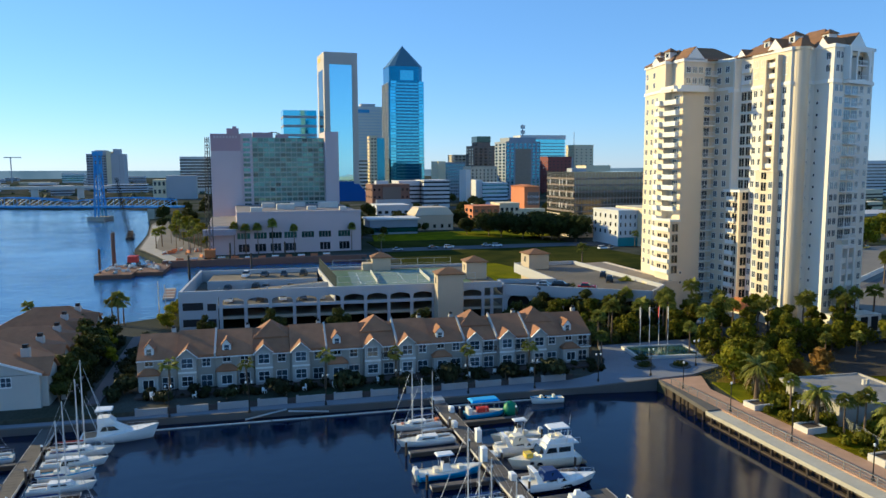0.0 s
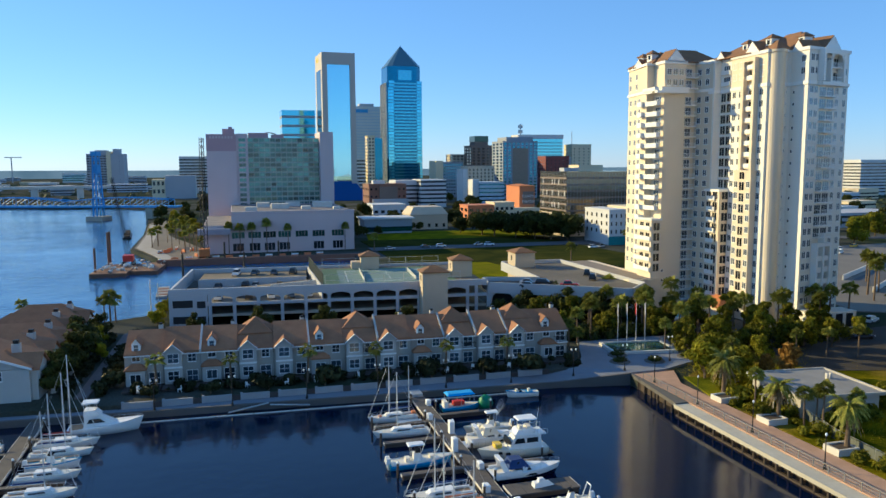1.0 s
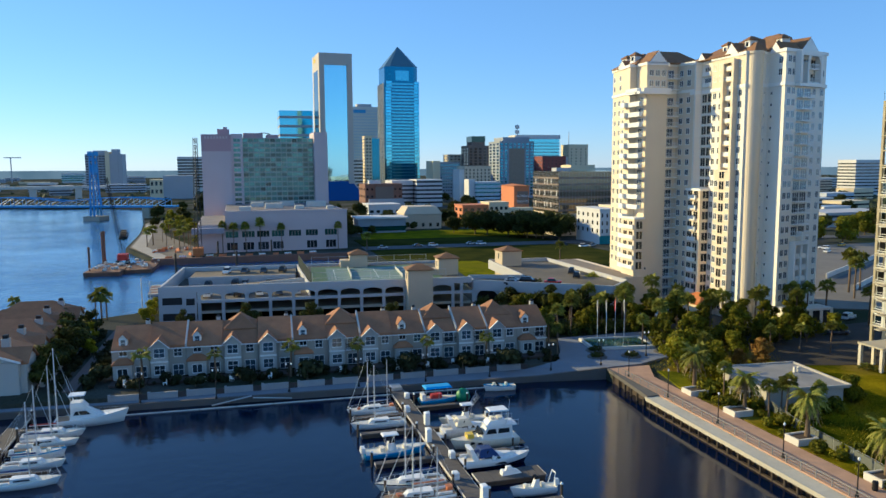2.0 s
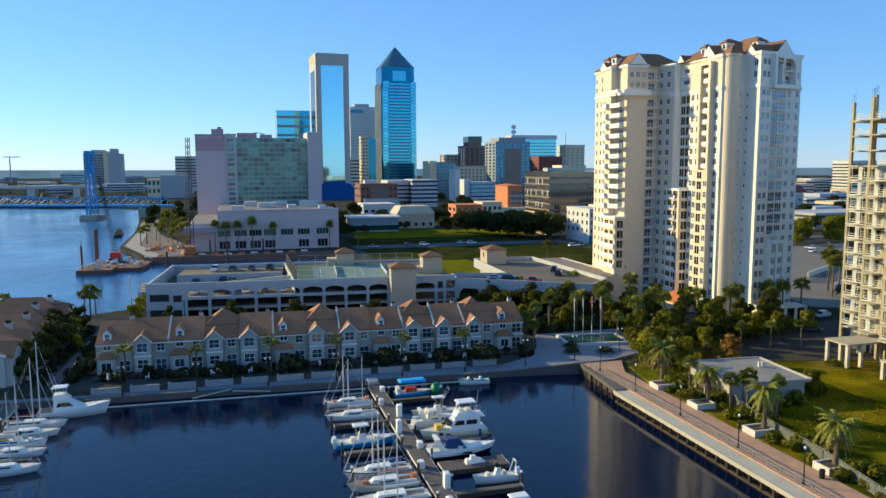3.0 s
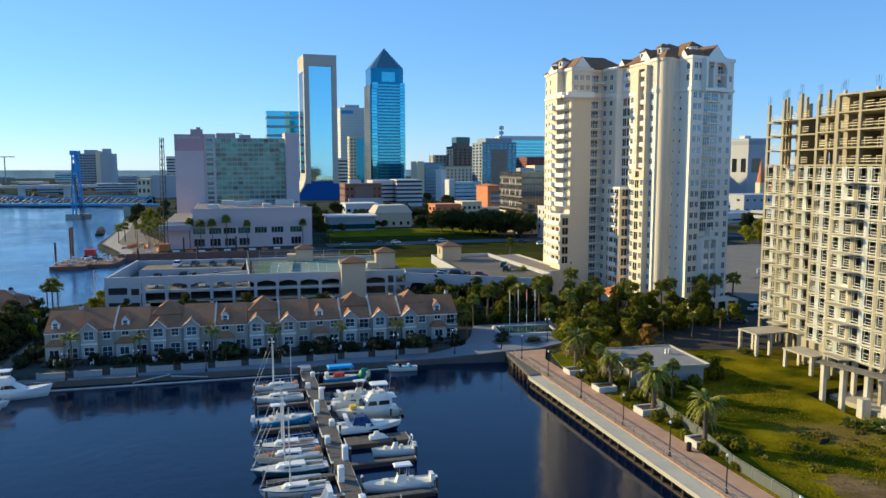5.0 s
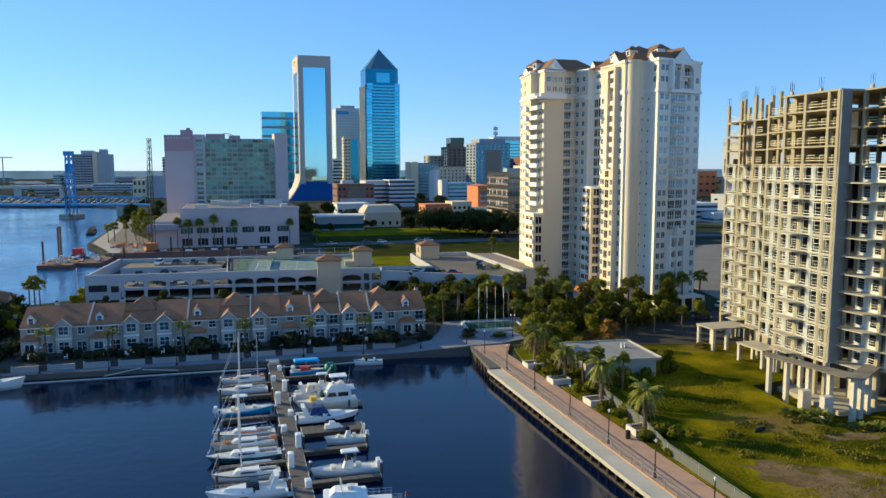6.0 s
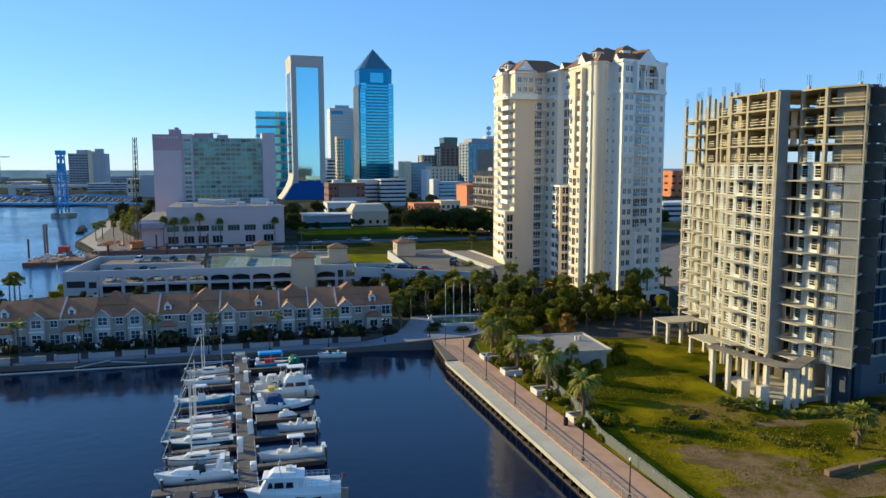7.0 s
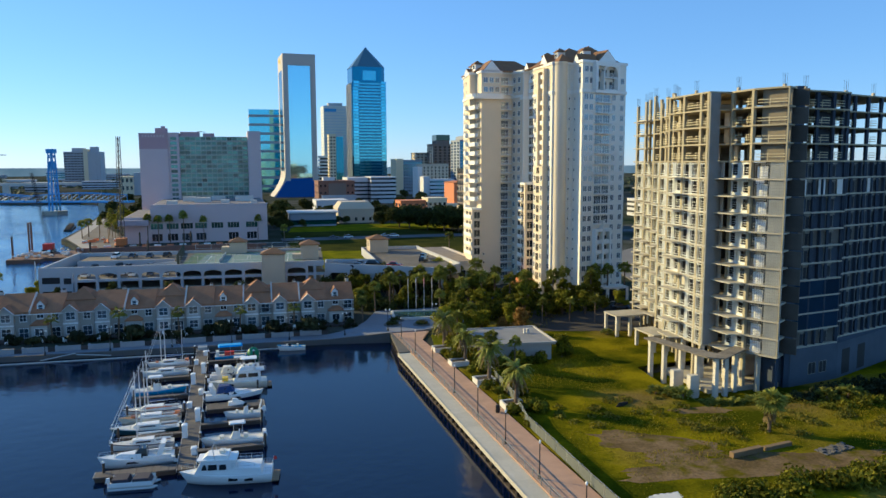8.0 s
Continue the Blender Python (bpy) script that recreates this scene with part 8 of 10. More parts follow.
def flybridge_yacht(x, y, turn, length, label, hull=None, hardtop=True, extra=None, tall=1.0):
    beam, free = length * 0.32, 1.25
    b = thing("flybridge_yacht", label, "motor yacht", x, y, 0, turn, "moored motor boats")
    part("hull", hull_mesh(length, beam, free, hull or M_GEL, None, 0.93, 0.16), None, b)
    part("deck", deck_mesh(length, beam, free, M_IVORY, 0.93, 0.16), None, b)
    bm = bmesh.new()
    tapered(bm, length * 0.10, length * 0.58, beam * 0.40, beam * 0.34, free - 0.02, free + 1.75 * tall, 0.05, 0.55, 0.08)
    h = part("deckhouse", bm, M_GEL, b)
    side_pair("saloon_window", h, length * 0.15, length * 0.32, beam * 0.385, free + 0.75, free + 1.4, 0.05)
    side_pair("saloon_window", h, length * 0.34, length * 0.50, beam * 0.372, free + 0.75, free + 1.4, 0.35)
    bm = bmesh.new()
    tapered(bm, length * 0.52, length * 0.60, beam * 0.30, beam * 0.28, free + 0.7, free + 1.45, 0.6, 0.62, 0.05)
    part("front_window", bm, M_TINT, h)
    side_pair("portlight", b, length * 0.56, length * 0.64, beam * 0.455, free * 0.55, free * 0.85, 0.1)
    side_pair("portlight", b, length * 0.67, length * 0.74, beam * 0.40, free * 0.65, free * 0.95, 0.1)
    z = free + 1.75 * tall
    bm = bmesh.new()
    tapered(bm, length * 0.04, length * 0.50, beam * 0.42, beam * 0.34, z + 0.004, z + 0.14, 0, 0, 0.02)
    part("bridge_deck", bm, M_GEL, b)
    bm = bmesh.new()
    tapered(bm, length * 0.20, length * 0.48, beam * 0.36, beam * 0.30, z + 0.15, z + 0.75, 0.0, 0.8, 0.06)
    part("bridge_coaming", bm, M_GEL, b)
    part("bridge_seat", boxes((length * 0.24, length * 0.30, -beam * 0.2, beam * 0.2, z + 0.76, z + 1.0), (length * 0.36, length * 0.40, -beam * 0.12, beam * 0.12, z + 0.76, z + 1.1)), M_IVORY, b)
    if hardtop:
        bm = bmesh.new()
        tapered(bm, length * 0.16, length * 0.44, beam * 0.34, beam * 0.30, z + 2.0, z + 2.14, 0.3, 0.8, 0.05)
        part("hard_top", bm, M_GEL, b)
        bm = bmesh.new()
        for sx in (0.19, 0.38):
            for s in (-1, 1):
                tube(bm, (length * sx, s * beam * 0.3, z + 0.14), (length * sx, s * beam * 0.3, z + 2.0), 0.035, sides=5)
        part("top_frame", bm, M_STEEL, b)
    bm = bmesh.new()
    for s in (-1, 1):
        for i in range(5):
            px = length * (0.02 + 0.05 * i)
            tube(bm, (px, s * beam * 0.42, z), (px, s * beam * 0.42, z + 0.75), 0.02, sides=4)
        tube(bm, (length * 0.02, s * beam * 0.42, z + 0.75), (length * 0.22, s * beam * 0.42, z + 0.75), 0.025, sides=4)
    part("bridge_rail", bm, M_STEEL, b)
    bm = bmesh.new()
    tube(bm, (length * 0.14, 0, z + 0.1), (length * 0.10, 0, z + 3.4), 0.03, 0.015, 5)
    part("antenna", bm, M_GEL, b)
    if extra:
        part("canvas_cover", boxes((length * 0.66, length * 0.76, -beam * 0.2, beam * 0.2, free + 0.2, free + 0.75)), extra, b, "yellow canvas cover")
    part("swim_platform", boxes((-0.8, 0.02, -beam * 0.42, beam * 0.42, 0.2, 0.35)), M_TEAKD, b)
    bow_rail(b, length, beam, free, 0.45, 0.7)
    return b


def sport_fisher(x, y, turn, length):
    beam, free = length * 0.31, 1.15
    b = thing("sport_fishing_yacht", "white sport-fishing yacht with a long sharp foredeck", "motor yacht", x, y, 0, turn, "moored motor boats")
    part("hull", hull_mesh(length, beam, free, M_GEL, None, 0.92, 0.75), None, b)
    part("deck", deck_mesh(length, beam, free, M_GEL, 0.92, 0.75), None, b)
    bm = bmesh.new()
    tapered(bm, length * 0.22, length * 0.72, beam * 0.40, beam * 0.16, free - 0.02, free + 1.75, 0.05, 1.75, 0.14)
    h = part("deckhouse", bm, M_GEL, b)
    side_pair("saloon_window", h, length * 0.26, length * 0.50, beam * 0.372, free + 0.7, free + 1.3, 0.7)
    z = free + 1.75
    bm = bmesh.new()
    tapered(bm, length * 0.22, length * 0.45, beam * 0.34, beam * 0.26, z + 0.004, z + 0.75, 0.05, 1.0, 0.08)
    part("bridge_coaming", bm, M_GEL, b)
    bm = bmesh.new()
    tapered(bm, length * 0.20, length * 0.42, beam * 0.33, beam * 0.28, z + 1.75, z + 1.9, 0.3, 0.6, 0.05)
    part("hard_top", bm, M_GEL, b)
    for sx in (0.23, 0.37):
        for s in (-1, 1):
            bm = bmesh.new()
            tube(bm, (length * sx, s * beam * 0.27, z + 0.7), (length * sx, s * beam * 0.27, z + 1.76), 0.035, sides=5)
            part("top_post", bm, M_STEEL, b)
    part("cockpit", boxes((0.25, length * 0.2, -beam * 0.36, beam * 0.36, free - 0.12, free + 0.06)), M_TEAKD, b)
    for s in (-1, 1):
        bm = bmesh.new()
        tube(bm, (length * 0.3, s * beam * 0.4, z), (length * 0.12, s * beam * 0.75, z + 4.6), 0.03, 0.012, 5)
        part("outrigger", bm, M_SPAR, b)
    bow_rail(b, length, beam, free * 1.1, 0.6, 0.55)
    return b


def aft_cabin_yacht(x, y, turn, length):
    beam, free = length * 0.33, 1.2
    b = thing("aft_cabin_yacht", "large white aft-cabin motor yacht moored at the pier end", "motor yacht", x, y, 0, turn, "moored motor boats")
    part("hull", hull_mesh(length, beam, free, M_GEL, None, 0.94, 0.2), None, b)
    part("deck", deck_mesh(length, beam, free, M_GEL, 0.94, 0.2), None, b)
    bm = bmesh.new()
    tapered(bm, length * 0.10, length * 0.44, beam * 0.42, beam * 0.42, free - 0.02, free + 0.75, 0.25, 0.0, 0.05)
    aft = part("aft_cabin", bm, M_GEL, b)
    side_pair("hull_window", aft, length * 0.20, length * 0.29, beam * 0.478, free * 0.42, free * 0.85, 0.03)
    side_pair("hull_window", aft, length * 0.36, length * 0.46, beam * 0.488, free * 0.50, free * 0.85, 0.03)
    bm = bmesh.new()
    tapered(bm, length * 0.42, length * 0.84, beam * 0.41, beam * 0.30, free - 0.02, free + 1.75, -0.3, 0.55, 0.1)
    house = part("deckhouse", bm, M_GEL, b)
    side_pair("saloon_window", house, length * 0.48, length * 0.56, beam * 0.385, free + 0.7, free + 1.35, 0.1)
    side_pair("saloon_window", house, length * 0.58, length * 0.68, beam * 0.365, free + 0.7, free + 1.35, 0.1)
    side_pair("saloon_window", house, length * 0.69, length * 0.75, beam * 0.345, free + 0.7, free + 1.35, 0.25)
    z = free + 1.75
    bm = bmesh.new()
    tapered(bm, length * 0.38, length * 0.80, beam * 0.40, beam * 0.32, z + 0.004, z + 0.13, 0, 0.6, 0.02)
    part("bridge_deck", bm, M_GEL, b)
    bm = bmesh.new()
    tapered(bm, length * 0.46, length * 0.74, beam * 0.33, beam * 0.26, z + 0.134, z + 0.6, 0.0, 1.2, 0.08)
    part("bridge_coaming", bm, M_GEL, b)
    part("helm_seat", boxes((length * 0.50, length * 0.56, -beam * 0.12, beam * 0.12, z + 0.6, z + 0.95)), M_IVORY, b)
    bm = bmesh.new()
    for s in (-1, 1):
        tube(bm, (length * 0.60, s * beam * 0.3, z + 0.1), (length * 0.63, s * beam * 0.24, z + 1.5), 0.05, sides=6)
    tube(bm, (length * 0.63, -beam * 0.24, z + 1.5), (length * 0.63, beam * 0.24, z + 1.5), 0.05, sides=6)
    part("radar_arch", bm, M_STEEL, b)
    for s in (-1, 1):
        for u0, u1, zz in ((0.12, 0.42, free + 0.76), (0.01, 0.1, free)):
            bm = bmesh.new()
            for i in range(6):
                px = length * (u0 + (u1 - u0) * i / 5)
                tube(bm, (px, s * beam * 0.40, zz), (px, s * beam * 0.40, zz + 0.7), 0.02, sides=4)
            for k in (0.35, 0.7):
                tube(bm, (length * u0, s * beam * 0.40, zz + k), (length * u1, s * beam * 0.40, zz + k), 0.022, sides=4)
            part("side_rail", bm, M_STEEL, b)
    bm = bmesh.new()
    tube(bm, (0.1, 0, free), (-0.2, 0, free + 1.6), 0.025, sides=5)
    staff = part("flag_staff", bm, M_SPAR, b)
    part("ensign", boxes((-0.55, -0.16, -0.01, 0.01, free + 1.1, free + 1.5)), M_RED, staff, "small red ensign")
    part("swim_platform", boxes((-0.8, 0.02, -beam * 0.42, beam * 0.42, 0.2, 0.35)), M_TEAKD, b)
    bow_rail(b, length, beam, free, 0.7, 0.6)
    return b


def pontoon_boat(x, y, turn):
    b = thing("pontoon_boat", "small pontoon boat under a dark canvas cover", "pontoon boat", x, y, 0, turn)
    for s in (-1, 1):
        bm = bmesh.new()
        tube(bm, (0, s * 0.85, 0.1), (4.8, s * 0.85, 0.1), 0.3, 0.3, 10)
        tube(bm, (4.8, s * 0.85, 0.1), (5.5, s * 0.85, 0.25), 0.3, 0.08, 10)
        part("float", bm, M_STEEL, b)
    part("deck", boxes((0, 5.0, -1.2, 1.2, 0.41, 0.52)), M_CONCL, b)
    bm = bmesh.new()
    tapered(bm, 0.3, 2.3, 1.15, 1.1, 0.53, 1.3, 0.2, 0.2, 0.15)
    tapered(bm, 2.6, 4.7, 1.1, 1.05, 0.53, 1.25, 0.2, 0.3, 0.15)
    part("canvas_cover", bm, surface("charcoal_canvas", (0.05, 0.045, 0.06), 0.9), b)
    bm = boxes((0.1, 4.9, -1.2, -1.15, 0.53, 1.0), (0.1, 4.9, 1.15, 1.2, 0.53, 1.0))
    part("rail_panel", bm, M_GEL, b)
    outboard(b, -0.05, 0, 0.4, 0.8)


def work_boat(x, y, turn):
    b = thing("canopy_boat", "blue work boat with a bright blue canopy and red seats", "work boat", x, y, 0, turn)
    part("hull", hull_mesh(6.4, 2.5, 0.8, M_SKY, None, 0.95, 0.2), None, b)
    part("deck", deck_mesh(6.4, 2.5, 0.8, M_CONCL, 0.95, 0.2), None, b)
    bm = bmesh.new()
    prism(bm, [(0.6, -1.25), (5.2, -1.2), (5.2, 1.2), (0.6, 1.25)], 2.65, 2.9, [(0.9, -0.8), (4.9, -0.8), (4.9, 0.8), (0.9, 0.8)])
    part("canopy", bm, surface("bright_blue_canvas", (0.03, 0.35, 0.75), 0.8), b)
    bm = bmesh.new()
    for px in (0.8, 2.9, 5.0):
        for s in (-1, 1):
            tube(bm, (px, s * 1.12, 0.75), (px, s * 1.12, 2.65), 0.035, sides=5)
    part("canopy_frame", bm, M_STEEL, b)
    part("seat", boxes((1.8, 3.6, -0.5, 0.5, 0.78, 1.5)), M_RED, b)
    part("locker", boxes((0.2, 0.8, -0.8, 0.8, 0.78, 1.7)), M_GEL, b)


sailboat(28.6, 101.4, 180, 7.6, "white sailboat with orange gear and two bare masts", mast=9.2, second=0.92, gear=C_ORANGE)
sailboat(28.8, 95.2, 180, 8.2, "white sailboat with a furled sail at the dock", mast=9.4, cover=M_GEL)
console_boat(20.8, 84.2, 0, 8.4, "open fishing boat with a sky-blue hull and hard top", M_SKY, M_GEL, True, 2)
sailboat(28.8, 74.0, 180, 8.6, "white sailboat with a blue stripe", stripe=M_NAVY, mast=9.8)
sailboat(28.9, 70.2, 180, 8.8, "old sailboat with orange canvas on deck", hull=M_IVORY, cover=C_ORANGE, mast=9.2, gear=C_ORANGE, deck=M_TEAKD)
sailboat(29.1, 66.0, 180, 9.4, "dark teal sailboat with a pale deck", hull=M_TEAL, stripe=M_GEL, mast=9.6, cover=M_GEL)
sailboat(28.6, 59.8, 180, 8.2, "white sailboat with a tall mast and stern gear", stripe=M_NAVY, mast=10.4, cover=M_GEL)
cruiser(29.0, 54.0, 180, 9.0, "white express cruiser with a raked screen", stripe=None)
pontoon_boat(22.3, 47.6, -6)
work_boat(33.2, 103.6, 0)
buoy = thing("green_buoy", "round green harbour buoy floating beside the dock", "buoy", 40.4, 103.4, 0)
bm = bmesh.new()
lathe(bm, [(0.3, -0.5), (0.95, 0.0), (1.2, 0.7), (1.0, 1.5), (0.45, 2.0), (0.1, 2.1)], 14)
part("float", bm, surface("green_buoy_paint", (0.01, 0.20, 0.09), 0.5), buoy, smooth=True)
bm = bmesh.new()
tube(bm, (0, 0, 2.0), (0, 0, 2.5), 0.12, sides=8)
part("light", bm, M_DARK, buoy)
tower_boat = console_boat(40.6, 93.0, 180, 7.2, "ivory fishing boat with outriggers and a small top", M_IVORY, None, True, 1)
for i in range(6):
    bm = bmesh.new()
    tube(bm, (1.9 + 0.12 * i, -1.1 + 0.45 * i, 2.8), (0.9 + 0.1 * i, -1.5 + 0.6 * i, 4.4), 0.025, 0.012, 4)
    part("fishing_rod", bm, M_SPAR, tower_boat)
cruiser(32.6, 88.6, 0, 8.6, "white cruiser with a rounded cabin top", M_GEL, canvas=M_IVORY)
flybridge_yacht(42.0, 83.8, 180, 9.6, "ivory flybridge yacht with yellow canvas covers", M_IVORY, True, M_YEL)
cruiser(31.8, 77.2, 0, 9.4, "navy and white express cruiser with navy canvas", M_NAVY, M_GEL, M_CANVAS)
console_boat(40.6, 68.0, 180, 5.6, "small white open boat with a stern arch", top=False, engines=1, arch=True)
console_boat(40.2, 57.8, 180, 8.2, "white centre-console boat with a hard top", M_GEL, None, True, 2)
aft_cabin_yacht(40.8, 45.1, 172, 10.8)
console_boat(50.8, 108.4 - 1.6, 176, 5.6, "small pale blue boat beside the quay", M_PALE, M_SKY, False, 0, low=True)
# the second dock
sport_fisher(-21.2, 109.0, 1, 10.2)
sailboat(-24.6, 104.4, 0, 8.4, "white sailboat with a dark red sail cover", cover=M_CANVR, mast=13.0)
sailboat(-24.4, 100.6, 0, 8.0, "white sailboat with small square windows", mast=11.5)
console_boat(-23.6, 96.6, 0, 6.4, "white open boat with a blue console cover", M_GEL, M_SKY, False, 1)
sailboat(-24.2, 93.0, 0, 7.6, "white sailboat with a blue cover", mast=11.0)
sailboat(-24.0, 87.4, 0, 8.0, "white sailboat at the outer dock", mast=10.5)
sailboat(-28.6, 105.0, 180, 7.8, "blue-trimmed sailboat inside the dock", stripe=M_SKY, mast=9.5)
console_boat(-36.0, 98.4, 0, 6.8, "white boat with a low cabin", M_GEL, None, True, 1)
cruiser(-28.4, 92.2, 180, 7.6, "white cruiser at the inner berth", M_GEL)


# ---- docks ----
def dock(name, label, rows, posts, group="docks"):
    """A floating dock: deck boards on a frame, with mooring piles."""
    d = thing(name, label, "dock", group=group)
    for x0, x1, y0, y1 in rows:
        part("float", boxes((x0 + 0.12, x1 - 0.12, y0 + 0.12, y1 - 0.12, -0.15, 0.52)), M_PILE, d)
        bm = bmesh.new()
        n = max(2, int((y1 - y0 if y1 - y0 > x1 - x0 else x1 - x0) / 0.9))
        for i in range(n):
            if y1 - y0 > x1 - x0:
                a, b = y0 + (y1 - y0) * i / n, y0 + (y1 - y0) * (i + 1) / n
                box(bm, x0, x1, a + 0.02, b - 0.02, 0.53, 0.68)
            else:
                a, b = x0 + (x1 - x0) * i / n, x0 + (x1 - x0) * (i + 1) / n
                box(bm, a + 0.02, b - 0.02, y0, y1, 0.53, 0.68)
        part("decking", bm, M_WOODG, d)
        edge = boxes((x0 - 0.05, x0, y0, y1, 0.40, 0.70), (x1, x1 + 0.05, y0, y1, 0.40, 0.70))
        part("edge_beam", edge, M_CONCL, d)
    for x, y in posts:
        bm = bmesh.new()
        tube(bm, (x, y, -1), (x, y, 1.9), 0.16, 0.16, 8)
        p = part("pile", bm, M_PILE, d)
        bm = bmesh.new()
        lathe(bm, [(0.18, 1.9), (0.18, 2.0), (0.02, 2.2)], 8, x, y)
        part("pile_cap", bm, M_WHITE, p)


fing_l, fing_r = (98.2, 91.4, 80.6, 72.0, 62.6, 56.8, 50.2), (100.4, 90.8, 80.4, 65.0, 55.0)
dock("main_dock", "long grey floating dock with finger piers", [(29.6, 31.8, 49.0, 112.6)] + [(21.5, 29.55, y - 0.45, y + 0.45) for y in fing_l[:-1]] + [(20.2, 29.55, 49.4, 51.2)] + [(31.85, 40.2, y - 0.45, y + 0.45) for y in fing_r], [(29.3, y) for y in range(54, 112, 9)] + [(32.1, y) for y in range(58, 112, 9)] + [(40.4, y + 0.6) for y in fing_r] + [(21.2, y + 0.6) for y in fing_l])
dock("side_dock", "short grey floating dock with finger piers", [(-27.4, -25.4, 78.0, 115.0), (-25.35, -18, 106.4, 107.2), (-25.35, -18, 98.2, 99.0), (-25.35, -18, 90.0, 90.8), (-35, -27.45, 101.6, 102.4), (-35, -27.45, 95.0, 95.8)], [(-25.0, y) for y in range(80, 114, 8)])
dock("jet_ski_dock", "black modular drive-on dock", [(32.4, 41.0, 71.2, 74.2)], [])
ski = thing("covered_jet_ski", "covered white jet ski on the drive-on dock", "jet ski", 35.6, 72.7, 0.69)
bm = bmesh.new()
tapered(bm, 0, 2.7, 0.55, 0.2, 0.0, 0.55, 0.2, 1.2, 0.2)
tapered(bm, 0.6, 1.7, 0.3, 0.2, 0.56, 1.0, 0.3, 0.9, 0.2)
part("cover", bm, M_GEL, ski)


def dock_box(x, y, big):
    b = thing("dock_box" if not big else "power_pedestal", "low white dock locker box" if not big else "tall white power pedestal on the dock", "locker" if not big else "pedestal", x, y, 0.68, group="dock fittings")
    h = 1.7 if big else 0.75
    part("body", boxes((-0.35, 0.35, -0.5, 0.5, 0, h)), M_WHITE, b)
    bm = bmesh.new()
    prism(bm, [(-0.4, -0.55), (0.4, -0.55), (0.4, 0.55), (-0.4, 0.55)], h, h + 0.12, [(-0.25, -0.45), (0.25, -0.45), (0.25, 0.45), (-0.25, 0.45)])
    part("lid", bm, M_WHITE, b)


for i in range(9):
    dock_box(29.98 if i % 2 else 31.42, 54 + 6.4 * i, i in (1, 2, 5, 6))
# gangway and quay fittings
gang = thing("gangway", "grey aluminium gangway down to the dock", "gangway", 30.7, 111.2, 0)
part("ramp", boxes((-0.9, 0.9, -1.8, 0.6, 0.72, 1.25)), M_STEEL, gang)
for k in (0, 1):
    g = thing("side_gangway", "thin sloping grey gangway along the quay wall", "gangway", 4.0 + 6.4 * k, 112.1 - 0.4 * k, 0)
    bm = bmesh.new()
    s = -1 if k == 0 else 1
    prism(bm, [(-3.1, -0.25), (3.1, -0.25), (3.1, 0.25), (-3.1, 0.25)], 0.0, 0.1)
    for v in bm.verts:
        v.co.z += 0.65 - (0.16 if k == 0 else 0.1) * v.co.x * s
    part("ramp", bm, M_STEEL, g)
fl = thing("log_boom", "long pale floating boom along the quay", "boom")
for i in range(12):
    bm = bmesh.new()
    x0 = -18 + 5.7 * i
    tube(bm, (x0, 111.8 - 0.262 * i, 0.08), (x0 + 5.6, 111.8 - 0.262 * (i + 1), 0.08), 0.13, sides=7)
    part("float", bm, M_CONCL, fl)


# ---- promenade over the basin ----
M_DECKW = surface("weathered_deck_concrete", (0.47, 0.43, 0.345), 0.9, vary=0.16, scale=0.3, fine=2.0, spread=0.06)
def riverwalk():
    d = thing("promenade_deck", "white concrete promenade deck on dark timber piles", "deck")
    slab = mesh_of("deck_slab", boxes((0, 2.3, 0.015, 5.985, 1.45, 1.85)), M_DECKW)
    for i in range(36):
        placed(slab, "deck_slab", d, 66.75, -122.5 + 5.94 * i, 0)
    part("fascia", boxes((66.6, 66.74, -122, 91, 1.35, 1.9)), M_DECKW, d)
    part("lower_beam", boxes((66.9, 67.3, -122, 91, -0.05, 0.25)), M_PILE, d)
    bm = bmesh.new()
    tube(bm, (0, 0, -1), (0, 0, 1.45), 0.19, 0.19, 7)
    pile = mesh_of("pile", bm, M_PILE)
    for i in range(56):
        placed(pile, "pile", d, 67.0, 90.2 - 2.1 * i, 0)
    for i in range(6):
        placed(pile, "pile", d, 67.3 + 0.26 * i, 92.6 + 2.4 * i, 0)
    part("bulkhead", boxes((68.6, 69.04, -122, 107.1, -0.9, 1.44)), M_PILE, d)
    # railing between deck and brick walk
    grey = surface("grey_rail_paint", (0.24, 0.24, 0.235), 0.5, 0.3, vary=0.1)
    r = thing("promenade_railing", "grey metal railing along the promenade", "railing")
    post = mesh_of("post", boxes((-0.04, 0.04, -0.04, 0.04, 0, 1.05)), grey)
    for i in range(60):
        placed(post, "post", r, 69.12, 104 - 2.4 * i, 2.0)
    for z in (2.35, 2.7, 3.05):
        part("rail", boxes((69.09, 69.15, -40, 104, z - 0.018, z + 0.018)), grey, r)
    part("top_rail", boxes((69.08, 69.16, -40, 104, 3.08, 3.13)), grey, r)


riverwalk()

M_GLOBE = bpy.data.materials.new("lit_globe")
M_GLOBE.use_nodes = True
M_GLOBE.node_tree.nodes["Principled BSDF"].inputs["Base Color"].default_value = (0.85, 0.85, 0.82, 1)
M_GLOBE.node_tree.nodes["Principled BSDF"].inputs["Emission Color"].default_value = (1, 0.95, 0.85, 1)
M_GLOBE.node_tree.nodes["Principled BSDF"].inputs["Emission Strength"].default_value = 0.0


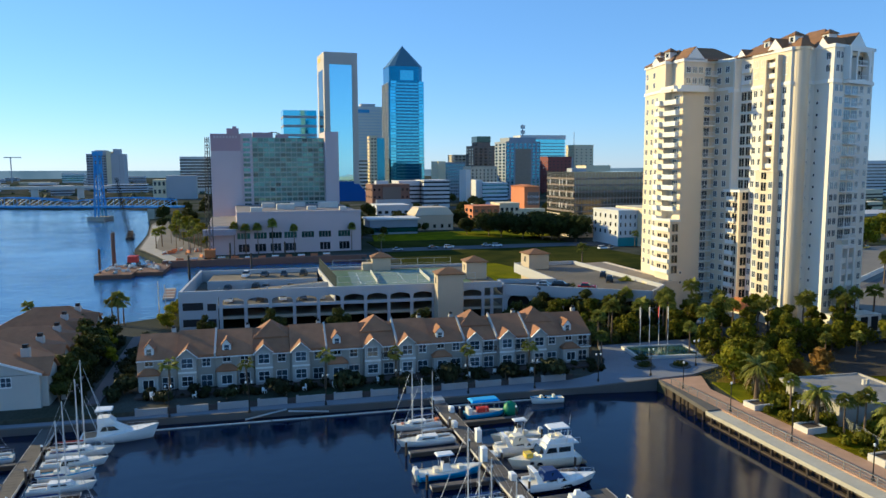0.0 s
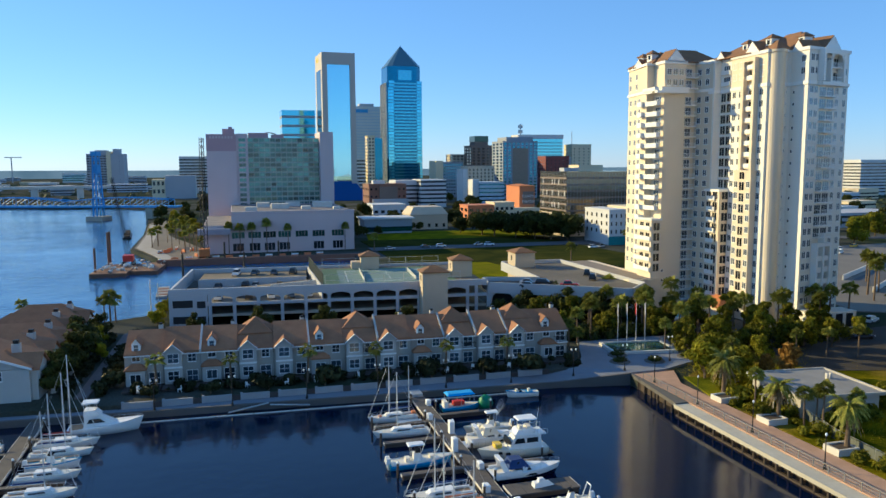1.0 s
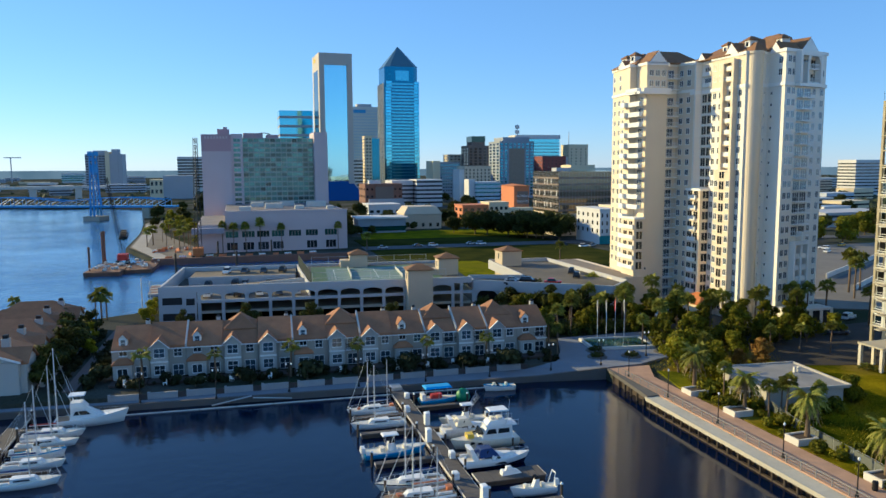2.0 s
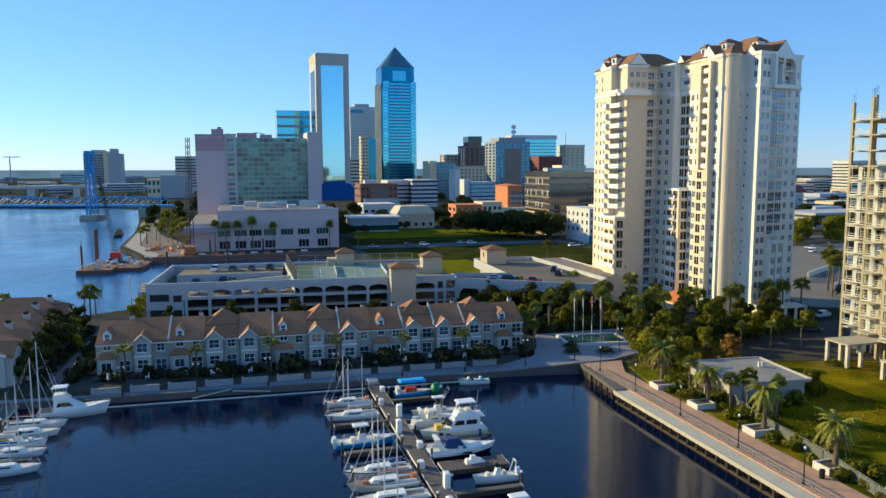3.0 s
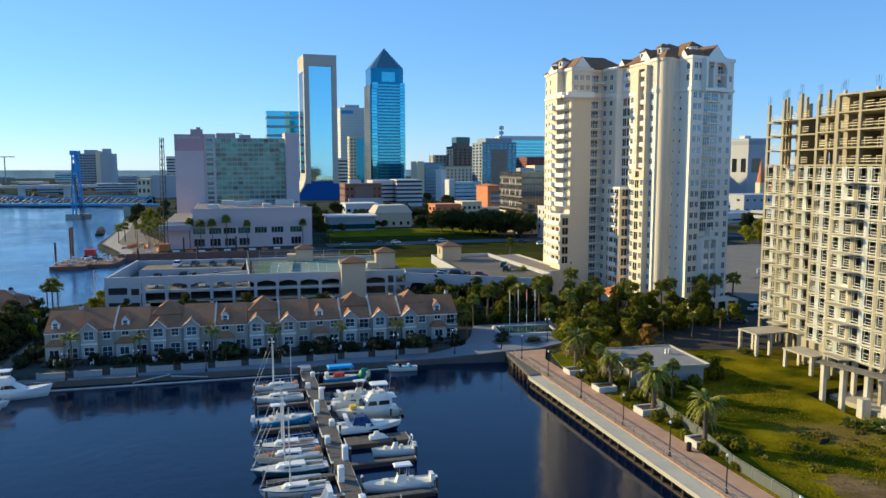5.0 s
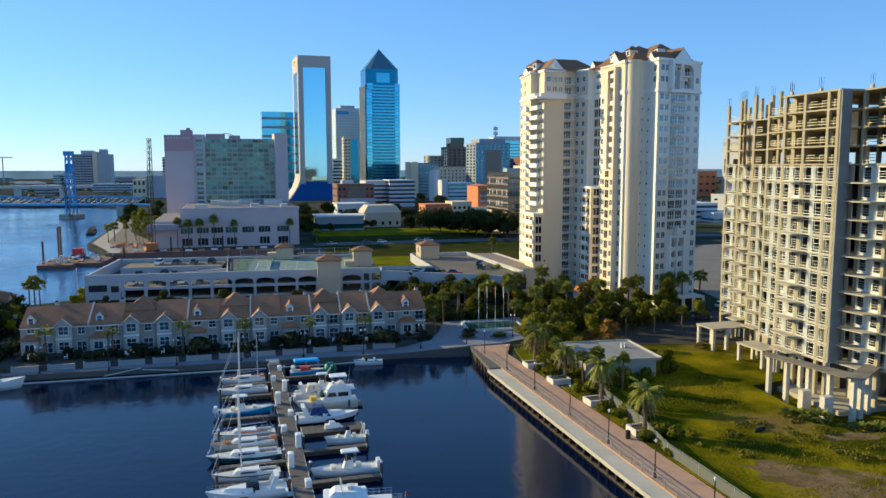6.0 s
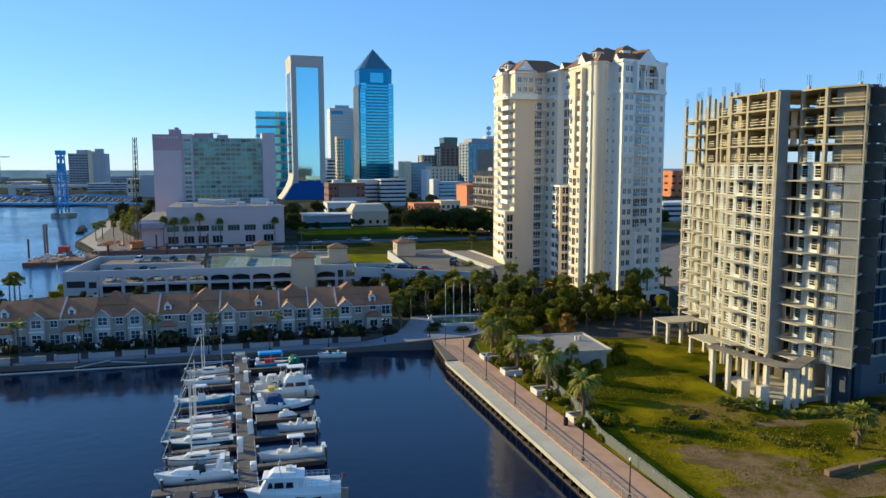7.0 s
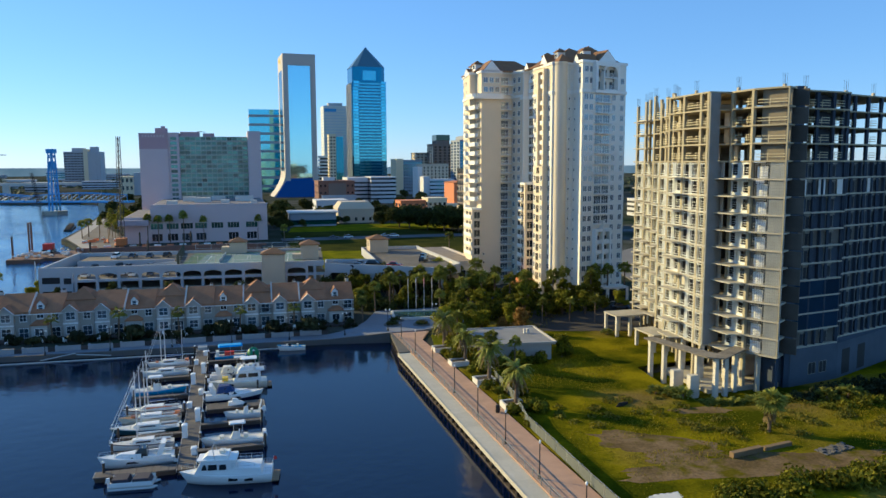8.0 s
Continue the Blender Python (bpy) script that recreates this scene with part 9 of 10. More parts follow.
def lamp_post(x, y, z, h, twin):
    text = "dark twin-globe lamp post on the quay" if twin else "dark single-globe lamp post on the promenade"
    t = thing("street_lamp", text, "street lamp", x, y, z, 0, "quay lamps" if twin else "promenade lamps")
    bm = bmesh.new()
    lathe(bm, [(0.2, 0), (0.2, 0.3), (0.11, 0.5), (0.075, 1.0), (0.06, h)], 8)
    part("post", bm, M_DARK, t)
    offs = (-0.42, 0.42) if twin else (0.0,)
    if twin:
        bm = bmesh.new()
        tube(bm, (-0.42, 0, h - 0.1), (0.42, 0, h - 0.1), 0.04, sides=6)
        part("cross_arm", bm, M_DARK, t)
    for o in offs:
        bm = bmesh.new()
        lathe(bm, [(0.06, h - 0.06), (0.12, h + 0.04), (0.15, h + 0.17), (0.12, h + 0.3), (0.04, h + 0.36)], 10, o, 0)
        part("globe", bm, M_GLOBE, t, "white lamp globe", smooth=True)


for y in (101.5, 89.6, 77.2, 64.4, 53.1, 42.2, 31.4, 20, 8):
    lamp_post(69.7, y, 2.02, 4.2, False)
for i in range(7):
    lamp_post(-10.0 + 11.6 * i, 114.0 - 0.45 * i if i != 1 else 112.8, 1.0 if i < 6 else 1.3, 4.6, True)
for x, y in ((68.6, 109.4), (79.8, 112.6)):
    lamp_post(x, y, 2.1, 4.4, True)


def planter(x, y, w, d):
    t = thing("planter", "white concrete planter box beside the promenade", "planter", x, y, 1.9, 0, "promenade planters")
    part("box", boxes((-w / 2, w / 2, -d / 2, -d / 2 + 0.25, 0, 0.9), (-w / 2, w / 2, d / 2 - 0.25, d / 2, 0, 0.9), (-w / 2, -w / 2 + 0.25, -d / 2 + 0.25, d / 2 - 0.25, 0, 0.9), (w / 2 - 0.25, w / 2, -d / 2 + 0.25, d / 2 - 0.25, 0, 0.9)), M_CONCL, t)
    part("soil", boxes((-w / 2 + 0.2, w / 2 - 0.2, -d / 2 + 0.2, d / 2 - 0.2, 0, 0.72)), M_PILE, t)


for x, y in ((75.2, 80.0), (76.0, 68.4), (76.0, 55.6), (75.0, 90.2)):
    planter(x, y, 3.2, 2.6)
bin_ = thing("litter_bin", "dark round litter bin beside the walk", "litter bin", 73.0, 53.9, 2.02)
bm = bmesh.new()
lathe(bm, [(0.30, 0), (0.33, 0.1), (0.33, 0.85), (0.36, 0.9), (0.25, 1.0)], 12)
part("drum", bm, M_DARK, bin_)
bm = bmesh.new()
lathe(bm, [(0.3, 1.0), (0.3, 1.06), (0.1, 1.14)], 12)
part("lid", bm, M_DARK, bin_)


def mesh_fence():
    f = thing("mesh_fence", "grey chain-link fence with a pale screen cloth", "fence")
    line = [(82.0, 84), (78.6, 72.0), (77.2, 58), (75.1, 48), (74.8, 38), (74.4, 25), (74.2, 5), (74.2, -40)]
    bm = bmesh.new()
    tube(bm, (0, 0, 0), (0, 0, 1.6), 0.035, sides=6)
    post = mesh_of("post", bm, M_STEEL)
    for a, b in zip(line, line[1:]):
        a, b = Vector(a), Vector(b)
        n = max(1, int((b - a).length / 3))
        for i in range(n):
            p = a + (b - a) * i / n
            q = a + (b - a) * (i + 1) / n
            placed(post, "post", f, p.x, p.y, 1.9)
            bm = bmesh.new()
            side = (q - p).normalized().orthogonal() * 0.01
            prism(bm, [tuple(p), tuple(q), tuple(q + side), tuple(p + side)], 1.95, 3.3)
            part("screen", bm, surface_screen, f)
            bm = bmesh.new()
            tube(bm, (p.x, p.y, 3.42), (q.x, q.y, 3.42), 0.025, sides=5)
            part("rail", bm, M_STEEL, f)


surface_screen = surface("grey_screen_cloth", (0.12, 0.13, 0.115), 0.9, vary=0.15, scale=0.8)
mesh_fence()


# white dulled to hold the tree shade on the pavilion; reused for small pieces
M_DULLW = surface("shade_dulled_white", (0.42, 0.39, 0.35), 0.8, vary=0.12, scale=0.4)


def pavilion_shed():
    s = thing("flat_roof_pavilion", "low white building with a flat grey roof", "pavilion", 0, 0, 0)
    wall = [(80.2, 80.2), (92.6, 78.6), (93.6, 90.4), (81.2, 91.6)]
    bm = bmesh.new()
    prism(bm, wall, 1.7, 4.9)
    part("wall", bm, M_DULLW, s)
    roof = [(79.6, 79.6), (93.1, 77.9), (94.2, 91.0), (80.6, 92.2)]
    bm = bmesh.new()
    prism(bm, roof, 4.9, 5.2)
    part("roof_slab", bm, M_DULLW, s)
    inner = [(80.0, 80.0), (92.7, 78.4), (93.8, 90.6), (81.0, 91.8)]
    bm = bmesh.new()
    prism(bm, inner, 5.2, 5.26)
    part("roof_felt", bm, surface("grey_roof_felt", (0.24, 0.235, 0.235), 0.95, vary=0.2, scale=0.3), s)
    for i in range(4):
        a, b = Vector(roof[i]), Vector(roof[(i + 1) % 4])
        k = (b - a).normalized().orthogonal() * 0.25
        bm = bmesh.new()
        prism(bm, [tuple(a), tuple(b), tuple(b - k), tuple(a - k)], 5.2, 5.45)
        part("parapet", bm, M_DULLW, s)
    rows_of(window_mesh(1.2, 2.1, M_PALE, M_GLASSD, cols=1, sill=False), "door", s, (81.2, 91.6), (80.2, 80.2), (0.3, 0.7), (1.9,))
    part("roof_vent", boxes((90.2, 90.6, 86, 86.4, 5.26, 6.1), (90.9, 91.3, 86, 86.4, 5.26, 6.1)), M_CONCL, s)
    g = thing("garden_pergola", "small white timber pergola", "pergola", 77.6, 82.6, 1.9)
    for px, py in ((0, 0), (2.6, 0), (0, 2.4), (2.6, 2.4)):
        part("post", boxes((px - 0.08, px + 0.08, py - 0.08, py + 0.08, 0, 2.3)), M_DULLW, g)
    for i in range(6):
        part("slat", boxes((-0.3, 2.9, -0.2 + 0.54 * i, -0.1 + 0.54 * i, 2.31, 2.45)), M_DULLW, g)


pavilion_shed()


def fountain_plaza():
    p = thing("fountain_basin", "rectangular pale plaza pool with blue water", "fountain", 79.0, 122.5, 2.1, -8)
    part("rim", boxes((-6.5, 6.5, -4.2, -3.7, 0, 0.55), (-6.5, 6.5, 3.7, 4.2, 0, 0.55), (-6.5, -6, -3.7, 3.7, 0, 0.55), (6, 6.5, -3.7, 3.7, 0, 0.55)), M_CONCL, p)
    part("pool_water", boxes((-6, 6, -3.7, 3.7, 0.0, 0.38)), surface("pool_water", (0.05, 0.11, 0.10), 0.08, vary=0.2), p)
    for i in range(4):
        f = thing("flag_pole", "white flag pole at the plaza", "flag pole", 77.4 + 1.9 * i, 127.6 - 0.3 * i, 2.1, 0, "plaza flag poles")
        bm = bmesh.new()
        lathe(bm, [(0.09, 0), (0.065, 0.4), (0.035, 8.2)], 8)
        part("pole", bm, M_WHITE, f)
        bm = bmesh.new()
        lathe(bm, [(0.03, 8.2), (0.1, 8.3), (0.03, 8.42)], 8)
        part("finial", bm, M_YEL, f)
        bm = bmesh.new()
        for k in range(5):
            vs = [bm.verts.new((0.06 + 0.09 * math.sin(z * 3 + j), 0.05 + 0.10 * j, z)) for j in (k, k + 1) for z in (5.6, 8.0)]
            bm.faces.new((vs[0], vs[1], vs[3], vs[2]))
        part("flag", bm, (M_DULLW, M_DULLW, M_RED, M_DULLW)[i], f, "limp hanging flag")
    for x, y in ((70.6, 114.6), (84.6, 114.2), (77.0, 113.2), (72.5, 119.0)):
        b = thing("plant_bed", "round plaza bed of low dark planting", "plant bed", x, y, 2.1, 0, "plaza beds")
        bm = bmesh.new()
        lathe(bm, [(1.9, 0), (1.9, 0.12), (1.7, 0.16)], 18)
        part("kerb", bm, M_DECKC, b)
        part("planting", clump_mesh("planting", [(0, 0, 0.45, 1.3, 0.35), (0.6, 0.3, 0.4, 0.9, 0.4), (-0.6, -0.2, 0.4, 0.9, 0.4)], 0.2, 420, M_OAK, int(x)), None, b)


fountain_plaza()

# low pale wall along the gardens
M_GWALL = surface("garden_wall_stucco", (0.34, 0.33, 0.33), 0.9, vary=0.12)
for i in range(12):
    w = thing("garden_wall", "low pale garden wall along the quay", "wall", -15.0 + 5.95 * i, 115.86 - 0.104 * i, 1.0, -1, "garden walls")
    part("panel", boxes((0.4, 4.6, -0.12, 0.12, 0, 0.95)), M_GWALL, w)
    part("pier", boxes((0, 0.4, -0.2, 0.2, 0, 1.2)), M_GWALL, w)
    part("coping", boxes((0.4, 4.6, -0.17, 0.17, 0.952, 1.04)), M_GWALL, w)
    fz = part("gate", boxes((4.62, 5.93, -0.06, 0.06, 0, 0.9)), M_PATIO, w, "dark brown gate panel")
hedge = clump_mesh("front_hedge", [(-14 + 1.3 * i + 0.5 * math.sin(i * 1.7), 121.0 - 0.09 * i, 2.3 + 0.2 * math.sin(i * 2.3), 0.5 + 0.3 * math.sin(i * 1.1), 0.9) for i in range(60)], 0.2, 8000, M_GARDEN, 33)
tagged(new("front_hedge", hedge), "dark low hedge in front of the townhouses", "hedge", kind="stuff")
# palisade and trees along the garden path
for i in range(12):
    w = thing("path_pier", "pale stuccoed garden pier beside the path", "wall pier", -26.6 + 0.2 * i, 126 + 3.6 * i, 1.7, 0, "garden piers")
    part("shaft", boxes((-0.35, 0.35, -0.35, 0.35, 0, 2.0)), M_THL, w)
    part("cap", boxes((-0.45, 0.45, -0.45, 0.45, 2.0, 2.15)), M_CONCL, w)


# ---- vehicles ----
def car_proto(label, paint, van=False):
    c = thing("car", label, "car")
    bm = bmesh.new()
    h = 1.0 if van else 0.8
    prism(bm, [(-2.2, -0.85), (2.1, -0.85), (2.25, -0.6), (2.25, 0.6), (2.1, 0.85), (-2.2, 0.85)], 0.35, h, [(-2.15, -0.82), (2.0, -0.80), (2.1, -0.55), (2.1, 0.55), (2.0, 0.80), (-2.15, 0.82)])
    part("body", bm, paint, c)
    bm = bmesh.new()
    a, b = (-2.1, 1.2) if van else (-1.5, 0.9)
    prism(bm, [(a, -0.78), (b, -0.78), (b, 0.78), (a, 0.78)], h + 0.002, h + 0.6, [(a + 0.35, -0.62), (b - 0.65, -0.62), (b - 0.65, 0.62), (a + 0.35, 0.62)])
    part("cabin_glass", bm, M_TINT, c)
    part("roof", boxes((a + 0.38, b - 0.68, -0.6, 0.6, h + 0.602, h + 0.66)), paint, c)
    bm = bmesh.new()
    tube(bm, (0, -0.1, 0), (0, 0.1, 0), 0.33, 0.33, 12)
    wheel = mesh_of("wheel", bm, M_DARK)
    for x in (-1.4, 1.4):
        for y in (-0.78, 0.78):
            placed(wheel, "wheel", c, x, y, 0.33)
    for s in (-1, 1):
        part("headlight", boxes((2.12, 2.26, s * 0.62 - 0.14, s * 0.62 + 0.14, 0.58, 0.7)), M_GEL, c)
    return c


C1 = car_proto("parked white car on paving", surface("white_car_paint", (0.75, 0.75, 0.75), 0.25, vary=0.02), True)
C2 = car_proto("parked dark blue-grey car", surface("slate_car_paint", (0.07, 0.09, 0.12), 0.25, vary=0.02))
C3 = car_proto("parked silver car", surface("silver_car_paint", (0.45, 0.46, 0.47), 0.3, 0.4, vary=0.02))
C4 = car_proto("parked bright red car", surface("red_car_paint", (0.5, 0.02, 0.015), 0.25, vary=0.02))
C5 = car_proto("parked black car", surface("black_car_paint", (0.015, 0.015, 0.016), 0.25, vary=0.02), True)
for c, w in ((C1, "parked white car on grey paving"), (C2, "parked slate blue car on paving"), (C3, "parked silver car on paving"), (C4, "parked bright red car on the deck"), (C5, "parked black van on paving")):
    tagged(c, w, "car", "parked cars")


def park(proto, rows):
    for i, (x, y, z, a) in enumerate(rows):
        ob = proto if i == 0 else copy_thing(proto, pose(x, y, z))
        ob.location, ob.rotation_euler = (x, y, z), (0, 0, radians(a))


C6 = tagged(car_proto("parked yellow van", surface("yellow_car_paint", (0.65, 0.36, 0.02), 0.35, vary=0.02), True), "parked bright yellow van on the lot", "van", "parked cars")
for a, b in (((186, 181), (268, 232)), ((176, 160), (236, 198))):
    w = thing("ramp_wall", "low white concrete wall beside the ramp", "wall", a[0], a[1], 1.9, math.degrees(math.atan2(b[1] - a[1], b[0] - a[0])))
    ln = math.hypot(b[0] - a[0], b[1] - a[1])
    for i in range(8):
        part("panel", boxes((ln * i / 8, ln * (i + 1) / 8 - 0.1, -0.2, 0.2, 0, 1.6)), M_CONCL, w)
rear, deck, low, road = 9.305, 7.305, 9.005, 2.045
park(C1, [(3.12, 199.2, rear, -101), (8.13, 176.73, deck, 79), (-1.22, 174.5, deck, 85), (10.7, 173.07, deck, 91), (91.5, 309.8, road, -3), (114, 309.4, road, -3), (155, 288.0, 1.71, 10), (143.8, 129.4, 1.71, 20), (186, 332, 1.71, 60), (238, 236, 1.95, 30), (246, 246, 1.95, 120), (206, 170, 1.95, 30)])
park(C2, [(7.95, 199.25, rear, 78), (12.89, 198.38, rear, 84), (-1.46, 191.1, deck, 78), (3.29, 177.59, deck, 84), (15.31, 173.04, deck, 90), (70.8, 158.8, low, -30), (84.6, 311.2, road, -3), (128.5, 116.8, 1.99, -20)])
park(C3, [(7.82, 190.42, deck, 79), (13.87, 189.65, deck, 85), (19.48, 172.44, deck, 91), (72.5, 163, low, -30), (110, 312.3, road, -3), (68, 308, road, -3), (160, 290, 1.71, 30), (127.6, 125, 1.71, 80)])
park(C6, [(262, 253, 1.95, 20)])
park(C4, [(80.6, 157, low, -25)])
park(C5, [(17.97, 197.9, rear, 78), (5.34, 190.76, deck, 79), (5.74, 173.74, deck, 85), (75.5, 160.5, low, -30), (91, 165, low, 60), (93, 172, low, 60), (149, 296, 1.71, -8)])


# ---- bridge, barge and cranes ----
def lift_bridge():
    b = thing("lift_bridge", "bright blue steel truss lift bridge over the river", "bridge", -90, 574, 0, -20)
    part("deck", boxes((-190, 60, -5, 5, 9.4, 10.6)), M_BLUE, b)
    for s in (-1, 1):
        for k in range(26):
            x0, x1 = -190 + 9.4 * k, -190 + 9.4 * (k + 1)
            h0, h1 = 14 + 2.5 * math.sin(math.pi * (k % 9) / 9), 14 + 2.5 * math.sin(math.pi * ((k % 9) + 1) / 9)
            for nm, p, q, r in (("top_chord", (x0, s * 5, h0), (x1, s * 5, h1), 0.32), ("diagonal", (x0, s * 5, 10.4), (x1, s * 5, h1), 0.22), ("truss_post", (x1, s * 5, 10.4), (x1, s * 5, h1), 0.22)):
                bm = bmesh.new()
                tube(bm, p, q, r, sides=4)
                part(nm, bm, M_BLUE, b)
    for x in (0.0, -112.0):
        t = bmesh.new()
        for sx in (-1.3, 1.3):
            for sy in (-5, 5):
                tube(t, (x + sx, sy, 1.5), (x + sx * 0.85, sy * 0.5, 46.5), 0.7, 0.55, sides=6)
        for i in range(7):
            z0, z1 = 12 + 4.9 * i, 16.9 + 4.9 * i
            for sy in (-5, 5):
                tube(t, (x - 1.2, sy * 0.55, z0), (x + 1.2, sy * 0.55, z1), 0.3, sides=4)
                tube(t, (x + 1.2, sy * 0.55, z0), (x - 1.2, sy * 0.55, z1), 0.3, sides=4)
        part("lift_tower", t, M_BLUE, b)
        part("tower_head", boxes((x - 2.2, x + 2.2, -3.4, 3.4, 46.2, 49.4)), M_BLUE, b)
        part("counterweight", boxes((x - 1.5, x + 1.5, -2.0, 2.0, 34, 40)), M_BLUE, b)
        part("river_pier", boxes((x - 6, x + 6, -7, 7, -1, 3.0)), M_CONC, b)
    for x in (-160, 40):
        part("river_pier", boxes((x - 2.5, x + 2.5, -6, 6, -1, 9)), M_CONC, b)


lift_bridge()
far_bridge = thing("far_viaduct", "long pale concrete viaduct beyond the bridge", "bridge", -330, 900, 0, 8)
part("deck", boxes((-260, 200, -6, 6, 14, 17)), M_CONCL, far_bridge)
for i in range(10):
    part("pier", boxes((-250 + 46 * i, -243 + 46 * i, -5, 5, -1, 14)), M_CONCL, far_bridge)


def lattice(bm, a, b, w, n):
    a, b = Vector(a), Vector(b)
    d = (b - a).normalized()
    u = d.orthogonal().normalized()
    v = d.cross(u)
    cs = [u * w + v * w, u * w - v * w, -u * w - v * w, -u * w + v * w]
    for c in cs:
        tube(bm, a + c, b + c * 0.55, w * 0.14, sides=4)
    for i in range(n):
        p, q = a + (b - a) * i / n, a + (b - a) * (i + 1) / n
        for k in range(4):
            tube(bm, p + cs[k] * (1 - 0.45 * i / n), q + cs[(k + 1) % 4] * (1 - 0.45 * (i + 1) / n), w * 0.08, sides=3)


def barge():
    b = thing("work_barge", "rusty work barge loaded with rubble", "barge", -33, 285, 0, -4)
    rust = surface("rusty_steel", (0.20, 0.10, 0.06), 0.9, vary=0.3, scale=0.5)
    part("hull", boxes((-12, 0, -14, 12, -0.6, 1.5)), rust, b)
    part("hull", boxes((0.3, 9.5, -8, 16, -0.6, 1.3)), rust, b)
    rng = random.Random(9)
    stone = bmesh.new()
    bmesh.ops.create_icosphere(stone, subdivisions=1, radius=0.6)
    for v in stone.verts:
        v.co *= rng.uniform(0.7, 1.25)
    stone = mesh_of("rubble", stone, M_CONCL)
    for i in range(60):
        x = rng.uniform(-11, 9)
        y = rng.uniform(-12, 11) if x < 0 else rng.uniform(-6, 14)
        s = rng.uniform(0.5, 1.6)
        placed(stone, "rubble", b, x, y, 1.4 + 0.25 * s + rng.random() * 0.8, rng.random() * 6, (s, s, s * 0.7))
    for x, y in ((-11, -9), (-10.5, 9), (-10.6, 12.5)):
        bm = bmesh.new()
        tube(bm, (x, y, -1), (x, y, 14 if y > -5 else 10), 0.4, 0.4, 8)
        part("spud_pile", bm, rust, b)
    c = thing("barge_crane", "small red crawler crane on the barge", "crane", -36, 296, 1.5, 0)
    part("cab", boxes((-1.8, 1.8, -2.4, 2.4, 1.3, 3.6)), M_RED, c)
    part("track", boxes((-2.2, -1.2, -3, 3, 0, 1.2)), M_DARK, c)
    part("track", boxes((1.2, 2.2, -3, 3, 0, 1.2)), M_DARK, c)
    bm = bmesh.new()
    lattice(bm, (0, 1, 3.4), (-4, -3, 33), 0.7, 12)
    part("boom", bm, M_DARK, c)
    c = thing("lattice_crane", "tall lattice-boom crane beside the hotel", "crane", -8.6, 302, 1.7, 0)
    part("cab", boxes((-2, 2, -3, 3, 1.3, 4.2)), M_ORANGE, c)
    part("track", boxes((-2.4, -1.3, -3.4, 3.4, 0, 1.2)), M_DARK, c)
    part("track", boxes((1.3, 2.4, -3.4, 3.4, 0, 1.2)), M_DARK, c)
    bm = bmesh.new()
    lattice(bm, (0, 0, 4), (0.4, 2, 48), 1.0, 18)
    part("boom", bm, M_DARK, c)
    for x, y in ((-14.5, 262), (6, 262), (-1, 300), (20, 299)):
        p = thing("mooring_pile", "dark timber mooring pile in the inlet", "pile", x, y, -0.9, 0, "mooring piles")
        bm = bmesh.new()
        tube(bm, (0, 0, 0), (0, 0, 9), 0.4, 0.35, 8)
        part("shaft", bm, M_PILE, p)
        bm = bmesh.new()
        lathe(bm, [(0.42, 9.0), (0.42, 9.1), (0.1, 9.4)], 8)
        part("cap", bm, M_PILE, p)


barge()
# river wall and site in front of the hotel
part_wall = sheet("quay_wall_hotel", [(-26, 296.2), (52, 293.2), (52, 294.8), (-26, 297.8)], -0.8, 2.6, M_BRICK, "brown sheet-pile wall of the inlet")
sheet("pavement_riverwalk", [(-23, 299), (-10, 298.5), (-12, 345), (-30, 410), (-44, 560), (-49, 500), (-43, 420), (-40.5, 352)], 1.0, 1.9, surface("tan_site_ground", (0.14, 0.12, 0.10), 0.95, vary=0.25, scale=0.1), "tan riverside walkway under construction")
sheet("pavement_riverside", [(-23.5, 299.2), (-18, 299.0), (-33.5, 352), (-37, 420), (-42.5, 490), (-47.5, 490), (-42.2, 420), (-39.6, 352)], 1.0, 1.93, surface("pale_walk_concrete", (0.34, 0.31, 0.27), 0.9, vary=0.15, scale=0.2), "pale concrete walkway along the river edge")
rng_site = random.Random(3)
for i in range(9):
    x, y = -27 + 1.9 * i + rng_site.uniform(-1, 1), 318 + rng_site.uniform(-8, 22)
    b = thing("site_barrier", "orange and white construction barrier", "barrier", x, y, 1.9, rng_site.uniform(40, 120), "site barriers")
    part("block", boxes((-1.8, 1.8, -0.3, 0.3, 0, 0.5)), C_ORANGE, b)
    part("top", boxes((-1.8, 1.8, -0.15, 0.15, 0.504, 1.2)), M_WHITE if i % 3 == 0 else C_ORANGE, b)
for i in range(12):
    b = thing("site_barrier", "orange and white construction barrier", "barrier", -20 + 5.2 * i, 303 + rng_site.uniform(-1.5, 1.5), 1.7, rng_site.uniform(-10, 10), "site barriers")
    part("block", boxes((-1.4, 1.4, -0.25, 0.25, 0, 0.4)), C_ORANGE, b)
    bm = bmesh.new()
    prism(bm, [(-1.4, -0.2), (1.4, -0.2), (1.4, 0.2), (-1.4, 0.2)], 0.401, 1.0, [(-1.4, -0.1), (1.4, -0.1), (1.4, 0.1), (-1.4, 0.1)])
    part("top", bm, M_WHITE if i % 2 else C_ORANGE, b)
